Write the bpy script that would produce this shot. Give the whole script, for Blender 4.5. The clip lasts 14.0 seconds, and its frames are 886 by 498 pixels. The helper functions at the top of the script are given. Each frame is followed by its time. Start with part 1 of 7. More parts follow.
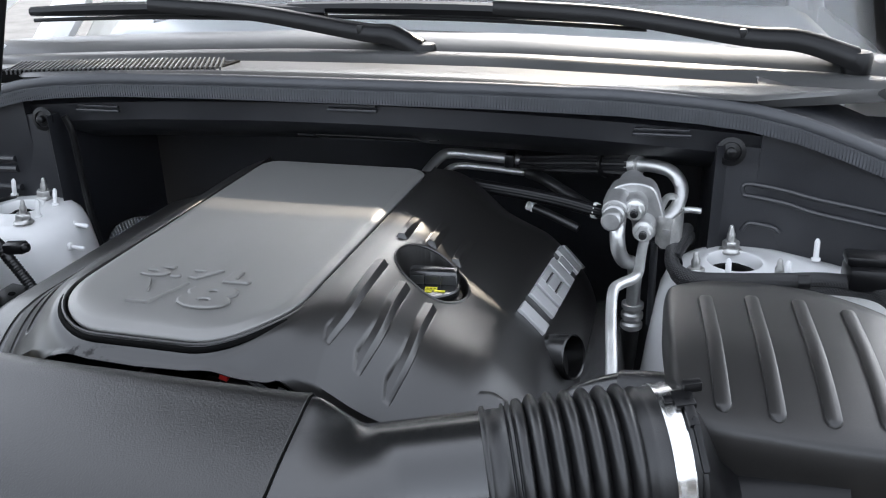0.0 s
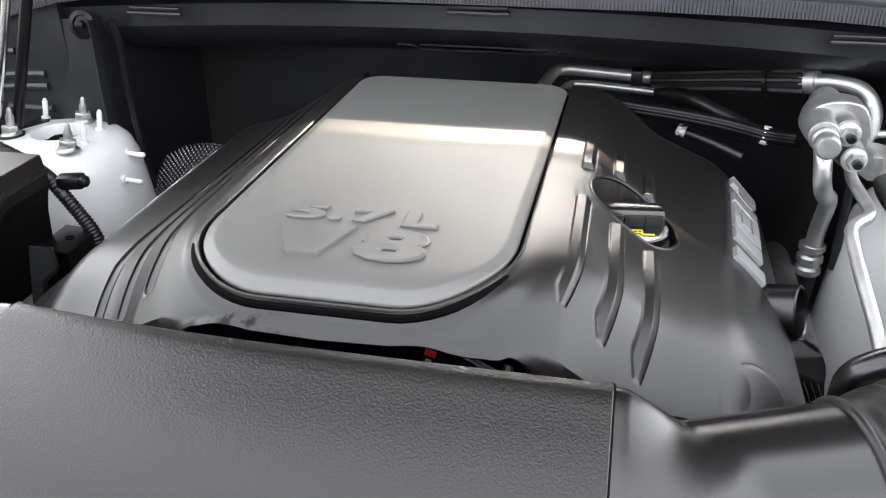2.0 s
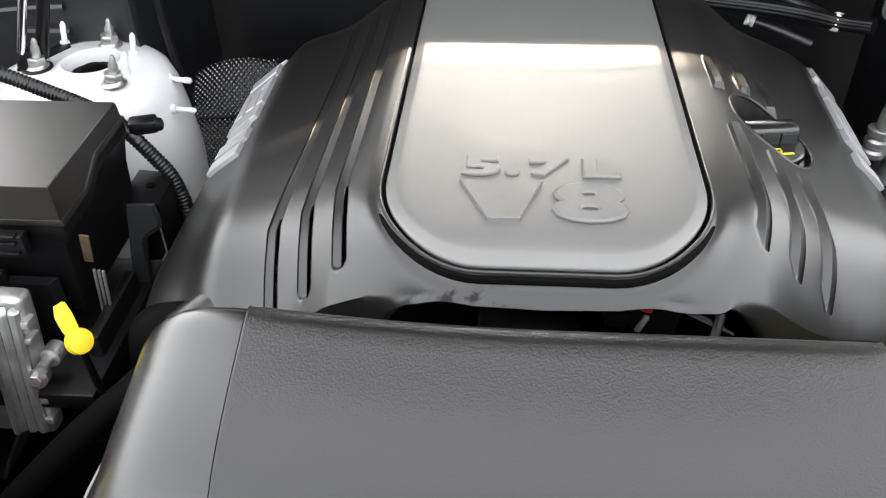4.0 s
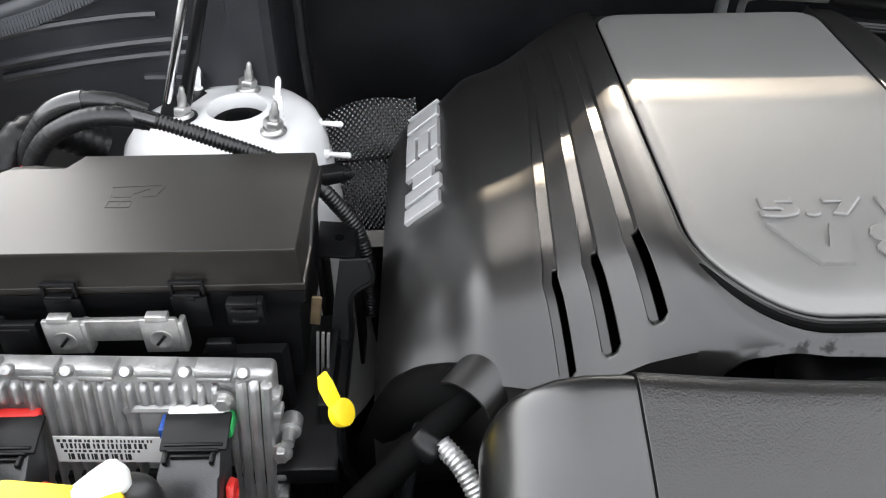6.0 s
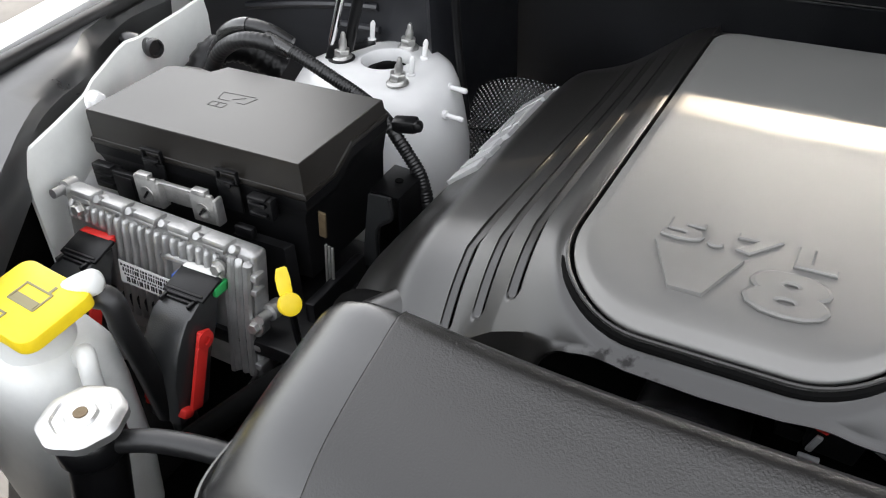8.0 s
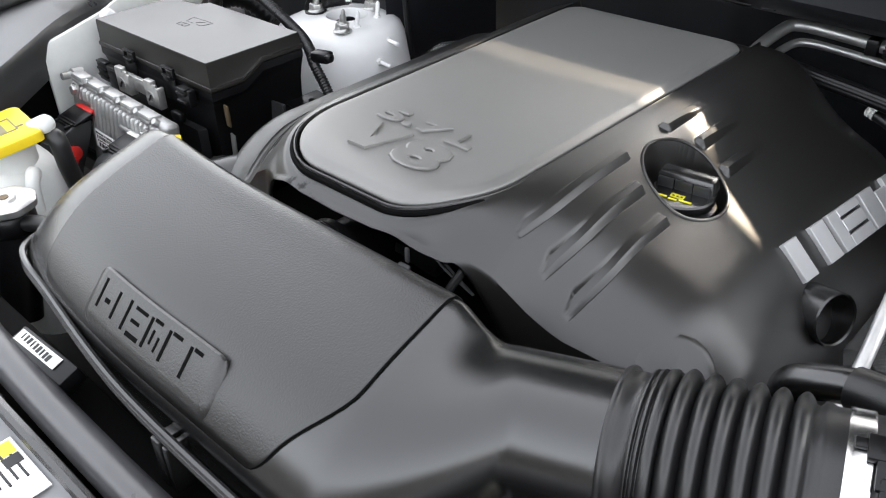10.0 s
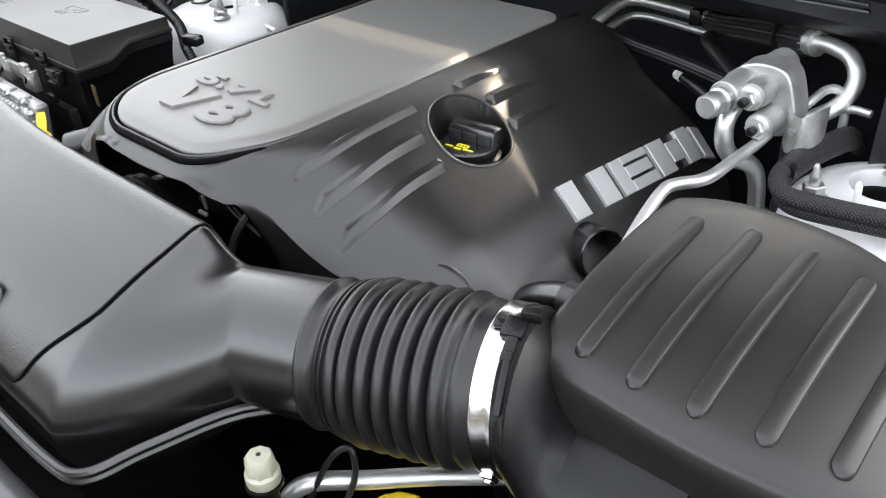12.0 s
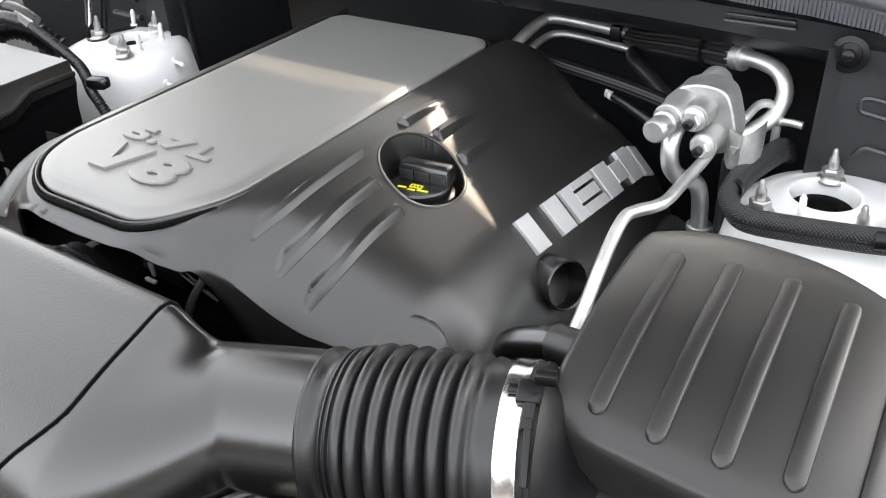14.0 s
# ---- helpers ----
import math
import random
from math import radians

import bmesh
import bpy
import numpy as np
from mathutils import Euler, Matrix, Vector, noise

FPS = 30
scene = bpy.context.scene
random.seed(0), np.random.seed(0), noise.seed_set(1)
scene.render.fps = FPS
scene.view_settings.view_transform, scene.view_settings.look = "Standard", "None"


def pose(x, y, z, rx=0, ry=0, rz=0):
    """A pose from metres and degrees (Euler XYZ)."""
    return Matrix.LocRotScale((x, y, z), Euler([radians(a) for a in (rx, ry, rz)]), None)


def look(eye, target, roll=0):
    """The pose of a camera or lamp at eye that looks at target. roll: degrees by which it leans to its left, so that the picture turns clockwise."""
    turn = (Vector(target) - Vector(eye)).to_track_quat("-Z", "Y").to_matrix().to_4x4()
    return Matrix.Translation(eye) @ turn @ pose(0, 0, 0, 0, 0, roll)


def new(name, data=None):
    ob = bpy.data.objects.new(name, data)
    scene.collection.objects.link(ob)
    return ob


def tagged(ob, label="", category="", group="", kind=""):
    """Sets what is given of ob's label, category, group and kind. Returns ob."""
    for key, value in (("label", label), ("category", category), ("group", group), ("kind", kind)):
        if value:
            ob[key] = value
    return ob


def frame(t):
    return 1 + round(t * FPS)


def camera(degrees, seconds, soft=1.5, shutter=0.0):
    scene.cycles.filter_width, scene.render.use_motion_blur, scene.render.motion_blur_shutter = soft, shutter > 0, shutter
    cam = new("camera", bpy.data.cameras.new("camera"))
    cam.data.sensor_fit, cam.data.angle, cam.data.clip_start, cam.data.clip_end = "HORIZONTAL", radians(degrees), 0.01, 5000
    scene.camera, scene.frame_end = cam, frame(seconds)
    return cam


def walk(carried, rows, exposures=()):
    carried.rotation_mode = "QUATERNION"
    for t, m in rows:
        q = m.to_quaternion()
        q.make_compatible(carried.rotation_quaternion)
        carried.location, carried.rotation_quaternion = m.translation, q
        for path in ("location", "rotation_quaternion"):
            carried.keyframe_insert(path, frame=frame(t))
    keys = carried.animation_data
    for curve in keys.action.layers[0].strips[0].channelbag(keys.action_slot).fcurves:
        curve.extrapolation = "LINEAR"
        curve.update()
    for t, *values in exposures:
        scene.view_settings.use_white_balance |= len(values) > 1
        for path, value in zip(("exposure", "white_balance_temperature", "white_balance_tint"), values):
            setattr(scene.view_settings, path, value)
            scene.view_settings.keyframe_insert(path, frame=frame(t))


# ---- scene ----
cam = camera(55.7, 14.0, soft=1.15)
PATH = [
    (0, (0.431, -0.025, 1.466), (-0.047, 1.759, 0.698), -1.3),
    (0.5, (0.361, 0.017, 1.433), (-0.13, 1.798, 0.667), -1.8),
    (1, (0.291, 0.054, 1.411), (-0.187, 1.834, 0.635), -1.7),
    (1.5, (0.235, 0.077, 1.404), (-0.196, 1.833, 0.55), -1.0),
    (2, (0.173, 0.091, 1.4), (-0.196, 1.829, 0.481), -0.3),
    (2.2, (0.147, 0.099, 1.396), (-0.204, 1.828, 0.456), -0.2),
    (4.3, (-0.1, 0.114, 1.484), (-0.178, 1.674, 0.235), -1.2),
    (4.5, (-0.144, 0.118, 1.487), (-0.183, 1.679, 0.237), -1.1),
    (5, (-0.242, 0.131, 1.486), (-0.197, 1.708, 0.256), -0.3),
    (5.5, (-0.31, 0.137, 1.483), (-0.259, 1.734, 0.28), -0.6),
    (6, (-0.319, 0.143, 1.477), (-0.303, 1.745, 0.28), -0.7),
    (6.5, (-0.268, 0.153, 1.468), (-0.425, 1.749, 0.273), -1.4),
    (7, (-0.159, 0.154, 1.464), (-0.615, 1.701, 0.281), -2.4),
    (7.2, (-0.12, 0.156, 1.466), (-0.688, 1.667, 0.286), -2.9),
    (9.3, (0.344, 0.108, 1.489), (-0.675, 1.402, 0.353), -2.2),
    (9.5, (0.397, 0.121, 1.475), (-0.679, 1.389, 0.364), -2.5),
    (10, (0.511, 0.14, 1.473), (-0.644, 1.335, 0.361), -2.0),
    (10.5, (0.586, 0.152, 1.459), (-0.609, 1.315, 0.354), -2.1),
    (11, (0.643, 0.164, 1.45), (-0.605, 1.28, 0.355), -3.3),
    (11.5, (0.684, 0.184, 1.445), (-0.557, 1.309, 0.353), -3.6),
    (12, (0.71, 0.203, 1.448), (-0.442, 1.421, 0.358), -2.9),
    (12.5, (0.73, 0.214, 1.459), (-0.337, 1.509, 0.371), -2.8),
    (13, (0.733, 0.222, 1.461), (-0.276, 1.557, 0.364), -2.9),
    (13.5, (0.7, 0.212, 1.457), (-0.281, 1.569, 0.363), -2.8),
    (14, (0.636, 0.194, 1.475), (-0.319, 1.565, 0.376), -3.1),
]
walk(cam, [(t, look(eye, target, roll)) for t, eye, target, roll in PATH], [(0.0, 2.02, 6150, 10), (0.5, 1.90, 6300, 10), (0.9, 2.08, 6450, 10), (1.5, 2.45, 6700, 10), (2.2, 2.52, 6750, 10), (4.5, 2.74, 6850, 10), (5.5, 2.72, 6800, 10), (6.5, 2.45, 6800, 10), (7.0, 2.22, 6850, 10), (9.5, 2.25, 6700, 10), (11.0, 2.52, 6650, 10), (12.5, 2.5, 6750, 10), (14.0, 2.72, 6850, 10)])

# ---------------------------------------------------------------- light
world = bpy.data.worlds.new("sky")
scene.world = world
world.use_nodes = True
_nt = world.node_tree
_sky = _nt.nodes.new("ShaderNodeTexSky")
_sky.sky_type = "NISHITA"
_sky.sun_disc = False
_sky.sun_elevation = radians(34.6)
_sky.sun_rotation = radians(0)
_sky.air_density, _sky.dust_density, _sky.ozone_density = 1.0, 3.0, 1.0
_haze = _nt.nodes.new("ShaderNodeHueSaturation")
_haze.inputs["Saturation"].default_value = 0.30
_nt.links.new(_sky.outputs[0], _haze.inputs["Color"])
_veil = _nt.nodes.new("ShaderNodeMix")
_veil.data_type, _veil.blend_type = "RGBA", "ADD"
_veil.inputs["Factor"].default_value = 1.0
_veil.inputs["B"].default_value = (1.0, 1.02, 1.06, 1)
_nt.links.new(_haze.outputs[0], _veil.inputs["A"])
_nt.links.new(_veil.outputs["Result"], _nt.nodes["Background"].inputs[0])
_nt.nodes["Background"].inputs[1].default_value = 0.15
sun_data = bpy.data.lights.new("sun", "SUN")
sun_data.energy, sun_data.angle, sun_data.color = 1.2, radians(1.2), (1.0, 0.85, 0.66)
sun = new("sun", sun_data)
sun.matrix_world = look((0.25, 0.9 + 6.0, 1.1 + 6.0 * 0.69), (0.0, 0.9, 1.1))


# ---------------------------------------------------------------- materials
def material(name, base, rough=0.5, metal=0.0, spec=0.5, grain=0.0, grain_size=900.0, blotch=0.0, blotch_size=9.0,
             rough_var=0.0, coat=0.0, dust=0.0):
    """A principled material with two scales of variation: fine grain in the relief, and broad blotches in colour and gloss."""
    m = bpy.data.materials.new(name)
    m.use_nodes = True
    nt = m.node_tree
    n, l = nt.nodes, nt.links
    p = n["Principled BSDF"]
    p.inputs["Base Color"].default_value = (*base, 1)
    p.inputs["Roughness"].default_value = rough
    p.inputs["Metallic"].default_value = metal
    p.inputs["Specular IOR Level"].default_value = spec
    p.inputs["IOR"].default_value = 1.5
    p.inputs["Coat Weight"].default_value = coat
    p.inputs["Coat Roughness"].default_value = 0.08
    tc = n.new("ShaderNodeTexCoord")
    if blotch or rough_var or dust:
        big = n.new("ShaderNodeTexNoise")
        big.inputs["Scale"].default_value = blotch_size
        big.inputs["Detail"].default_value = 6
        big.inputs["Roughness"].default_value = 0.65
        l.new(tc.outputs["Object"], big.inputs["Vector"])
        if blotch:
            ramp = n.new("ShaderNodeMapRange")
            ramp.inputs["From Min"].default_value, ramp.inputs["From Max"].default_value = 0.3, 0.7
            ramp.inputs["To Min"].default_value, ramp.inputs["To Max"].default_value = 1 - blotch, 1 + blotch
            l.new(big.outputs["Fac"], ramp.inputs["Value"])
            mul = n.new("ShaderNodeMix")
            mul.data_type, mul.blend_type = "RGBA", "MULTIPLY"
            mul.inputs["Factor"].default_value = 1.0
            mul.inputs["A"].default_value = (*base, 1)
            l.new(ramp.outputs["Result"], mul.inputs["B"])
            last = mul.outputs["Result"]
            if dust:
                fine = n.new("ShaderNodeTexNoise")
                fine.inputs["Scale"].default_value = 1100
                fine.inputs["Detail"].default_value = 8
                l.new(tc.outputs["Object"], fine.inputs["Vector"])
                dr = n.new("ShaderNodeMapRange")
                dr.inputs["From Min"].default_value, dr.inputs["From Max"].default_value = 0.58, 0.80
                dr.inputs["To Min"].default_value, dr.inputs["To Max"].default_value = 0.0, dust
                l.new(fine.outputs["Fac"], dr.inputs["Value"])
                dm = n.new("ShaderNodeMix")
                dm.data_type = "RGBA"
                dm.inputs["B"].default_value = (0.25, 0.23, 0.2, 1)
                l.new(dr.outputs["Result"], dm.inputs["Factor"])
                l.new(last, dm.inputs["A"])
                last = dm.outputs["Result"]
            l.new(last, p.inputs["Base Color"])
        if rough_var:
            rr = n.new("ShaderNodeMapRange")
            rr.inputs["From Min"].default_value, rr.inputs["From Max"].default_value = 0.3, 0.7
            rr.inputs["To Min"].default_value, rr.inputs["To Max"].default_value = rough - rough_var, rough + rough_var
            l.new(big.outputs["Fac"], rr.inputs["Value"])
            l.new(rr.outputs["Result"], p.inputs["Roughness"])
    if grain:
        g = n.new("ShaderNodeTexNoise")
        g.inputs["Scale"].default_value = grain_size
        g.inputs["Detail"].default_value = 3
        l.new(tc.outputs["Object"], g.inputs["Vector"])
        b = n.new("ShaderNodeBump")
        b.inputs["Strength"].default_value = grain
        b.inputs["Distance"].default_value = 0.0006
        l.new(g.outputs["Fac"], b.inputs["Height"])
        l.new(b.outputs["Normal"], p.inputs["Normal"])
    return m


def weave(name, base_a, base_b, scale, rough=0.5, metal=0.0, depth=0.6, direction=(20, 30, 1), space="Object"):
    """Crossed diagonal strands: braided sleeving, woven or embossed foil."""
    m = material(name, base_a, rough, metal)
    nt = m.node_tree
    n, l = nt.nodes, nt.links
    p = n["Principled BSDF"]
    tc = n.new("ShaderNodeTexCoord")
    waves = []
    for angle in (45, -45):
        mp = n.new("ShaderNodeMapping")
        mp.inputs["Rotation"].default_value = (radians(direction[0]), radians(direction[1]), radians(angle) * direction[2])
        l.new(tc.outputs[space], mp.inputs["Vector"])
        w = n.new("ShaderNodeTexWave")
        w.inputs["Scale"].default_value = scale
        w.inputs["Distortion"].default_value = 0.25
        w.inputs["Detail"].default_value = 1
        l.new(mp.outputs["Vector"], w.inputs["Vector"])
        waves.append(w)
    mx = n.new("ShaderNodeMath")
    mx.operation = "MULTIPLY"
    l.new(waves[0].outputs["Fac"], mx.inputs[0])
    l.new(waves[1].outputs["Fac"], mx.inputs[1])
    mix = n.new("ShaderNodeMix")
    mix.data_type = "RGBA"
    mix.inputs["A"].default_value = (*base_b, 1)
    mix.inputs["B"].default_value = (*base_a, 1)
    l.new(mx.outputs["Value"], mix.inputs["Factor"])
    l.new(mix.outputs["Result"], p.inputs["Base Color"])
    b = n.new("ShaderNodeBump")
    b.inputs["Strength"].default_value = depth
    b.inputs["Distance"].default_value = 0.003
    l.new(mx.outputs["Value"], b.inputs["Height"])
    l.new(b.outputs["Normal"], p.inputs["Normal"])
    return m


SATIN = material("satin_black_plastic", (0.006, 0.006, 0.006), 0.25, spec=1.0, grain=0.10, grain_size=1500, blotch=0.08, rough_var=0.015)
GRAIN = material("grained_black_plastic", (0.0075, 0.007, 0.0065), 0.30, spec=0.75, grain=0.60, grain_size=620, blotch=0.06, rough_var=0.008)
BOXTOP = material("matt_black_plastic", (0.011, 0.0095, 0.008), 0.36, spec=0.55, grain=0.06, grain_size=900, blotch=0.1, rough_var=0.02, dust=0.04)
FILTERBOX = material("filter_box_plastic", (0.013, 0.0122, 0.0115), 0.38, spec=0.6, grain=0.12, grain_size=900, blotch=0.12, rough_var=0.02, dust=0.04)
DARK = material("dull_black_plastic", (0.0045, 0.0045, 0.005), 0.33, grain=0.2, grain_size=500, blotch=0.3, spec=0.32)
# near-black for parts deep in the bay and for shade painted into gaps
DEEP = material("near_black", (0.003, 0.003, 0.003), 0.7, spec=0.04, blotch=0.4)
LINER = material("charcoal_liner", (0.014, 0.0148, 0.018), 0.42, spec=0.7, grain=0.4, grain_size=600, blotch=0.3, rough_var=0.1)
RUBBER = material("black_rubber", (0.0075, 0.0075, 0.008), 0.38, spec=0.6, grain=0.25, grain_size=800, blotch=0.25, rough_var=0.08, dust=0.05)
SEALTOP = material("seal_rubber", (0.045, 0.047, 0.052), 0.45, grain=0.2, blotch=0.2)
SEALRIB = material("ribbed_seal_rubber", (0.062, 0.065, 0.072), 0.5, grain=0.2, blotch=0.2, blotch_size=30)
SILVER = material("silver_grey_paint", (0.20, 0.197, 0.19), 0.44, metal=0.45, grain=0.22, grain_size=1800, blotch=0.05, rough_var=0.03)
LETTER = material("bright_silver_paint", (0.62, 0.62, 0.62), 0.34, metal=0.5, grain=0.15, grain_size=1500, blotch=0.04)
ALU = material("cast_aluminium", (0.46, 0.46, 0.455), 0.46, metal=0.85, grain=0.7, grain_size=450, blotch=0.18, blotch_size=40, rough_var=0.1)
PIPE = material("drawn_aluminium", (0.62, 0.62, 0.61), 0.42, metal=0.9, grain=0.25, grain_size=300, blotch=0.15, blotch_size=30, rough_var=0.1)
STEEL = material("bright_steel_band", (0.80, 0.80, 0.79), 0.2, metal=1.0, grain=0.05, grain_size=200, blotch=0.06, blotch_size=60, rough_var=0.06)
ZINC = material("zinc_plated_steel", (0.52, 0.515, 0.50), 0.36, metal=0.85, grain=0.2, blotch=0.2, blotch_size=80)
WHITE = material("white_body_paint", (0.78, 0.78, 0.775), 0.35, grain=0.05, blotch=0.05, rough_var=0.08, coat=0.5)
NYLON = material("white_nylon", (0.75, 0.75, 0.72), 0.45, blotch=0.06, blotch_size=30)
TANK = material("translucent_white_plastic", (0.70, 0.71, 0.69), 0.38, grain=0.15, grain_size=400, blotch=0.08, blotch_size=14)
BEAM = material("grey_beam_paint", (0.055, 0.055, 0.058), 0.33, spec=0.8, grain=0.2, grain_size=700, blotch=0.25, rough_var=0.08)
COVERGREY = material("grey_cover_plastic", (0.21, 0.212, 0.217), 0.4, grain=0.35, grain_size=700, blotch=0.12, rough_var=0.05)
YELLOW = material("yellow_plastic", (0.85, 0.62, 0.02), 0.42, grain=0.1, blotch=0.08, blotch_size=30)
RED = material("red_plastic", (0.65, 0.03, 0.025), 0.4, grain=0.1, blotch=0.1, blotch_size=30)
BLUE = material("blue_plastic", (0.02, 0.08, 0.35), 0.4, blotch=0.1)
GREEN = material("green_plastic", (0.02, 0.30, 0.08), 0.4, blotch=0.1)
PAPER = material("white_paper_label", (0.75, 0.75, 0.74), 0.6, blotch=0.05, blotch_size=40)
INK = material("black_print", (0.02, 0.02, 0.02), 0.6, blotch=0.1)
YPRINT = material("yellow_print", (0.75, 0.70, 0.04), 0.5, blotch=0.1)
GREYPRINT = material("grey_print", (0.25, 0.22, 0.12), 0.6, blotch=0.1)
GREYPANEL = material("grey_moulded_plastic", (0.022, 0.023, 0.024), 0.32, spec=0.8, grain=0.4, grain_size=700, blotch=0.15, rough_var=0.05)
COWL = material("weathered_cowl_plastic", (0.060, 0.060, 0.0595), 0.36, spec=0.6, grain=0.3, grain_size=700, blotch=0.15, rough_var=0.03)
TANK_CAP = material("ivory_nylon", (0.42, 0.41, 0.32), 0.45, blotch=0.12, blotch_size=60)
SLEEVE = material("ribbed_sleeve_rubber", (0.013, 0.013, 0.014), 0.42, spec=0.4, grain=0.2, blotch=0.3, blotch_size=40)
BRAID = weave("braided_sleeve", (0.075, 0.075, 0.08), (0.006, 0.006, 0.006), 130, rough=0.45, direction=(0, 0, 1), space="UV")
# bright bump tops on a dark ground paint the foil's glints into its colour
FOIL = weave("embossed_foil", (0.80, 0.80, 0.80), (0.045, 0.045, 0.045), 62, rough=0.26, metal=0.9, depth=1.0, direction=(0, 0, 1), space="UV")
ASPHALT = material("worn_asphalt", (0.10, 0.098, 0.095), 0.85, grain=0.8, grain_size=90, blotch=0.3, blotch_size=2)
UNSEEN_WALL = material("dark_wall", (0.025, 0.025, 0.025), 0.85, grain=0.8, grain_size=60, blotch=0.3, blotch_size=3)
PAD = material("charcoal_felt", (0.03, 0.03, 0.031), 0.9, spec=0.2, grain=0.8, grain_size=300, blotch=0.2)
RUST = material("brown_stain_steel", (0.15, 0.11, 0.065), 0.5, metal=0.5, blotch=0.3, blotch_size=60)

# the cover's own plastic: as the satin one, with greasy dull smudges along its front lip
SHELL = material("engine_cover_plastic", (0.009, 0.0085, 0.008), 0.335, spec=0.85, grain=0.12, grain_size=1400, blotch=0.08, rough_var=0.015)
_n, _l = SHELL.node_tree.nodes, SHELL.node_tree.links
_tc, _sep, _mask = _n.new("ShaderNodeTexCoord"), _n.new("ShaderNodeSeparateXYZ"), _n.new("ShaderNodeTexNoise")
_l.new(_tc.outputs["Object"], _sep.inputs[0])
_l.new(_tc.outputs["Object"], _mask.inputs["Vector"])
_mask.inputs["Scale"].default_value, _mask.inputs["Detail"].default_value = 70, 6


def _band(axis, a, b, c, d):
    """One between b and c on an axis, falling to nothing at a and d."""
    up, down, both = _n.new("ShaderNodeMapRange"), _n.new("ShaderNodeMapRange"), _n.new("ShaderNodeMath")
    for node, lo, hi in ((up, a, b), (down, d, c)):
        node.inputs["From Min"].default_value, node.inputs["From Max"].default_value = lo, hi
        _l.new(_sep.outputs[axis], node.inputs["Value"])
    both.operation = "MULTIPLY"
    _l.new(up.outputs[0], both.inputs[0])
    _l.new(down.outputs[0], both.inputs[1])
    return both


_bx, _by, _both, _cut, _spec = _band("X", -0.125, -0.11, -0.035, -0.02), _band("Y", -0.262, -0.259, -0.252, -0.249), _n.new("ShaderNodeMath"), _n.new("ShaderNodeMapRange"), _n.new("ShaderNodeMath")
_both.operation = "MULTIPLY"
_l.new(_bx.outputs[0], _both.inputs[0])
_l.new(_by.outputs[0], _both.inputs[1])
_cut.inputs["From Min"].default_value, _cut.inputs["From Max"].default_value = 0.48, 0.56
_l.new(_mask.outputs["Fac"], _cut.inputs["Value"])
_spec.operation = "MULTIPLY_ADD"
_spec.inputs[1].default_value, _spec.inputs[2].default_value = -0.6, 0.85
_mul = _n.new("ShaderNodeMath")
_mul.operation = "MULTIPLY"
_l.new(_both.outputs[0], _mul.inputs[0])
_l.new(_cut.outputs[0], _mul.inputs[1])
_l.new(_mul.outputs[0], _spec.inputs[0])
_l.new(_spec.outputs[0], _n["Principled BSDF"].inputs["Specular IOR Level"])

GLASS = bpy.data.materials.new("windscreen_glass")
GLASS.use_nodes = True
_p = GLASS.node_tree.nodes["Principled BSDF"]
_p.inputs["Base Color"].default_value = (0.85, 0.89, 0.90, 1)
_p.inputs["Roughness"].default_value = 0.02
_p.inputs["Transmission Weight"].default_value = 1.0
_p.inputs["IOR"].default_value = 1.5


# ---------------------------------------------------------------- mesh helpers
def mesh_object(name, bm, mat, smooth=True, sharp=40):
    me = bpy.data.meshes.new(name)
    bm.normal_update()
    bm.to_mesh(me)
    bm.free()
    me.materials.append(mat)
    if smooth:
        me.polygons.foreach_set("use_smooth", [True] * len(me.polygons))
        me.set_sharp_from_angle(angle=radians(sharp))
    return new(name, me)


def part(name, bm, mat, parent, label="", smooth=True, sharp=40):
    """Links a bmesh, given in world metres, as one mesh object under a thing or a part."""
    base = parent.matrix_world.translation if parent.parent is None else parent.parent.matrix_world.translation
    bmesh.ops.translate(bm, verts=bm.verts, vec=-base)
    ob = mesh_object(name, bm, mat, smooth, sharp)
    ob.parent = parent
    if label:
        tagged(ob, label)
    return ob


def thing(name, at, label, category, group="", kind=""):
    ob = new(name)
    ob.empty_display_size = 0.02
    ob.location = at
    ob.matrix_world = Matrix.Translation(at)
    return tagged(ob, label, category, group, kind)


def solo(name, bm, mat, label, category, group="", kind="", smooth=True, sharp=40):
    return tagged(mesh_object(name, bm, mat, smooth, sharp), label, category, group, kind)


def box(bm, centre, size, bevel=0.0, m=None, segments=2):
    """A rounded box, added to bm; m turns it about its centre."""
    got = bmesh.ops.create_cube(bm, size=1.0)["verts"]
    bmesh.ops.scale(bm, vec=size, verts=got)
    if bevel:
        edges = list({e for v in got for e in v.link_edges})
        out = bmesh.ops.bevel(bm, geom=edges, offset=bevel, segments=segments, affect="EDGES", profile=0.5)
        got = list({v for f in out["faces"] for v in f.verts} | {v for v in got if v.is_valid})
    if m is not None:
        bmesh.ops.transform(bm, matrix=m.to_4x4(), verts=got)
    bmesh.ops.translate(bm, verts=got, vec=centre)
    return bm


def one_box(centre, size, bevel=0.002, turn=(0, 0, 0), segments=2):
    return box(bmesh.new(), centre, size, bevel, Euler([radians(a) for a in turn]).to_matrix(), segments)


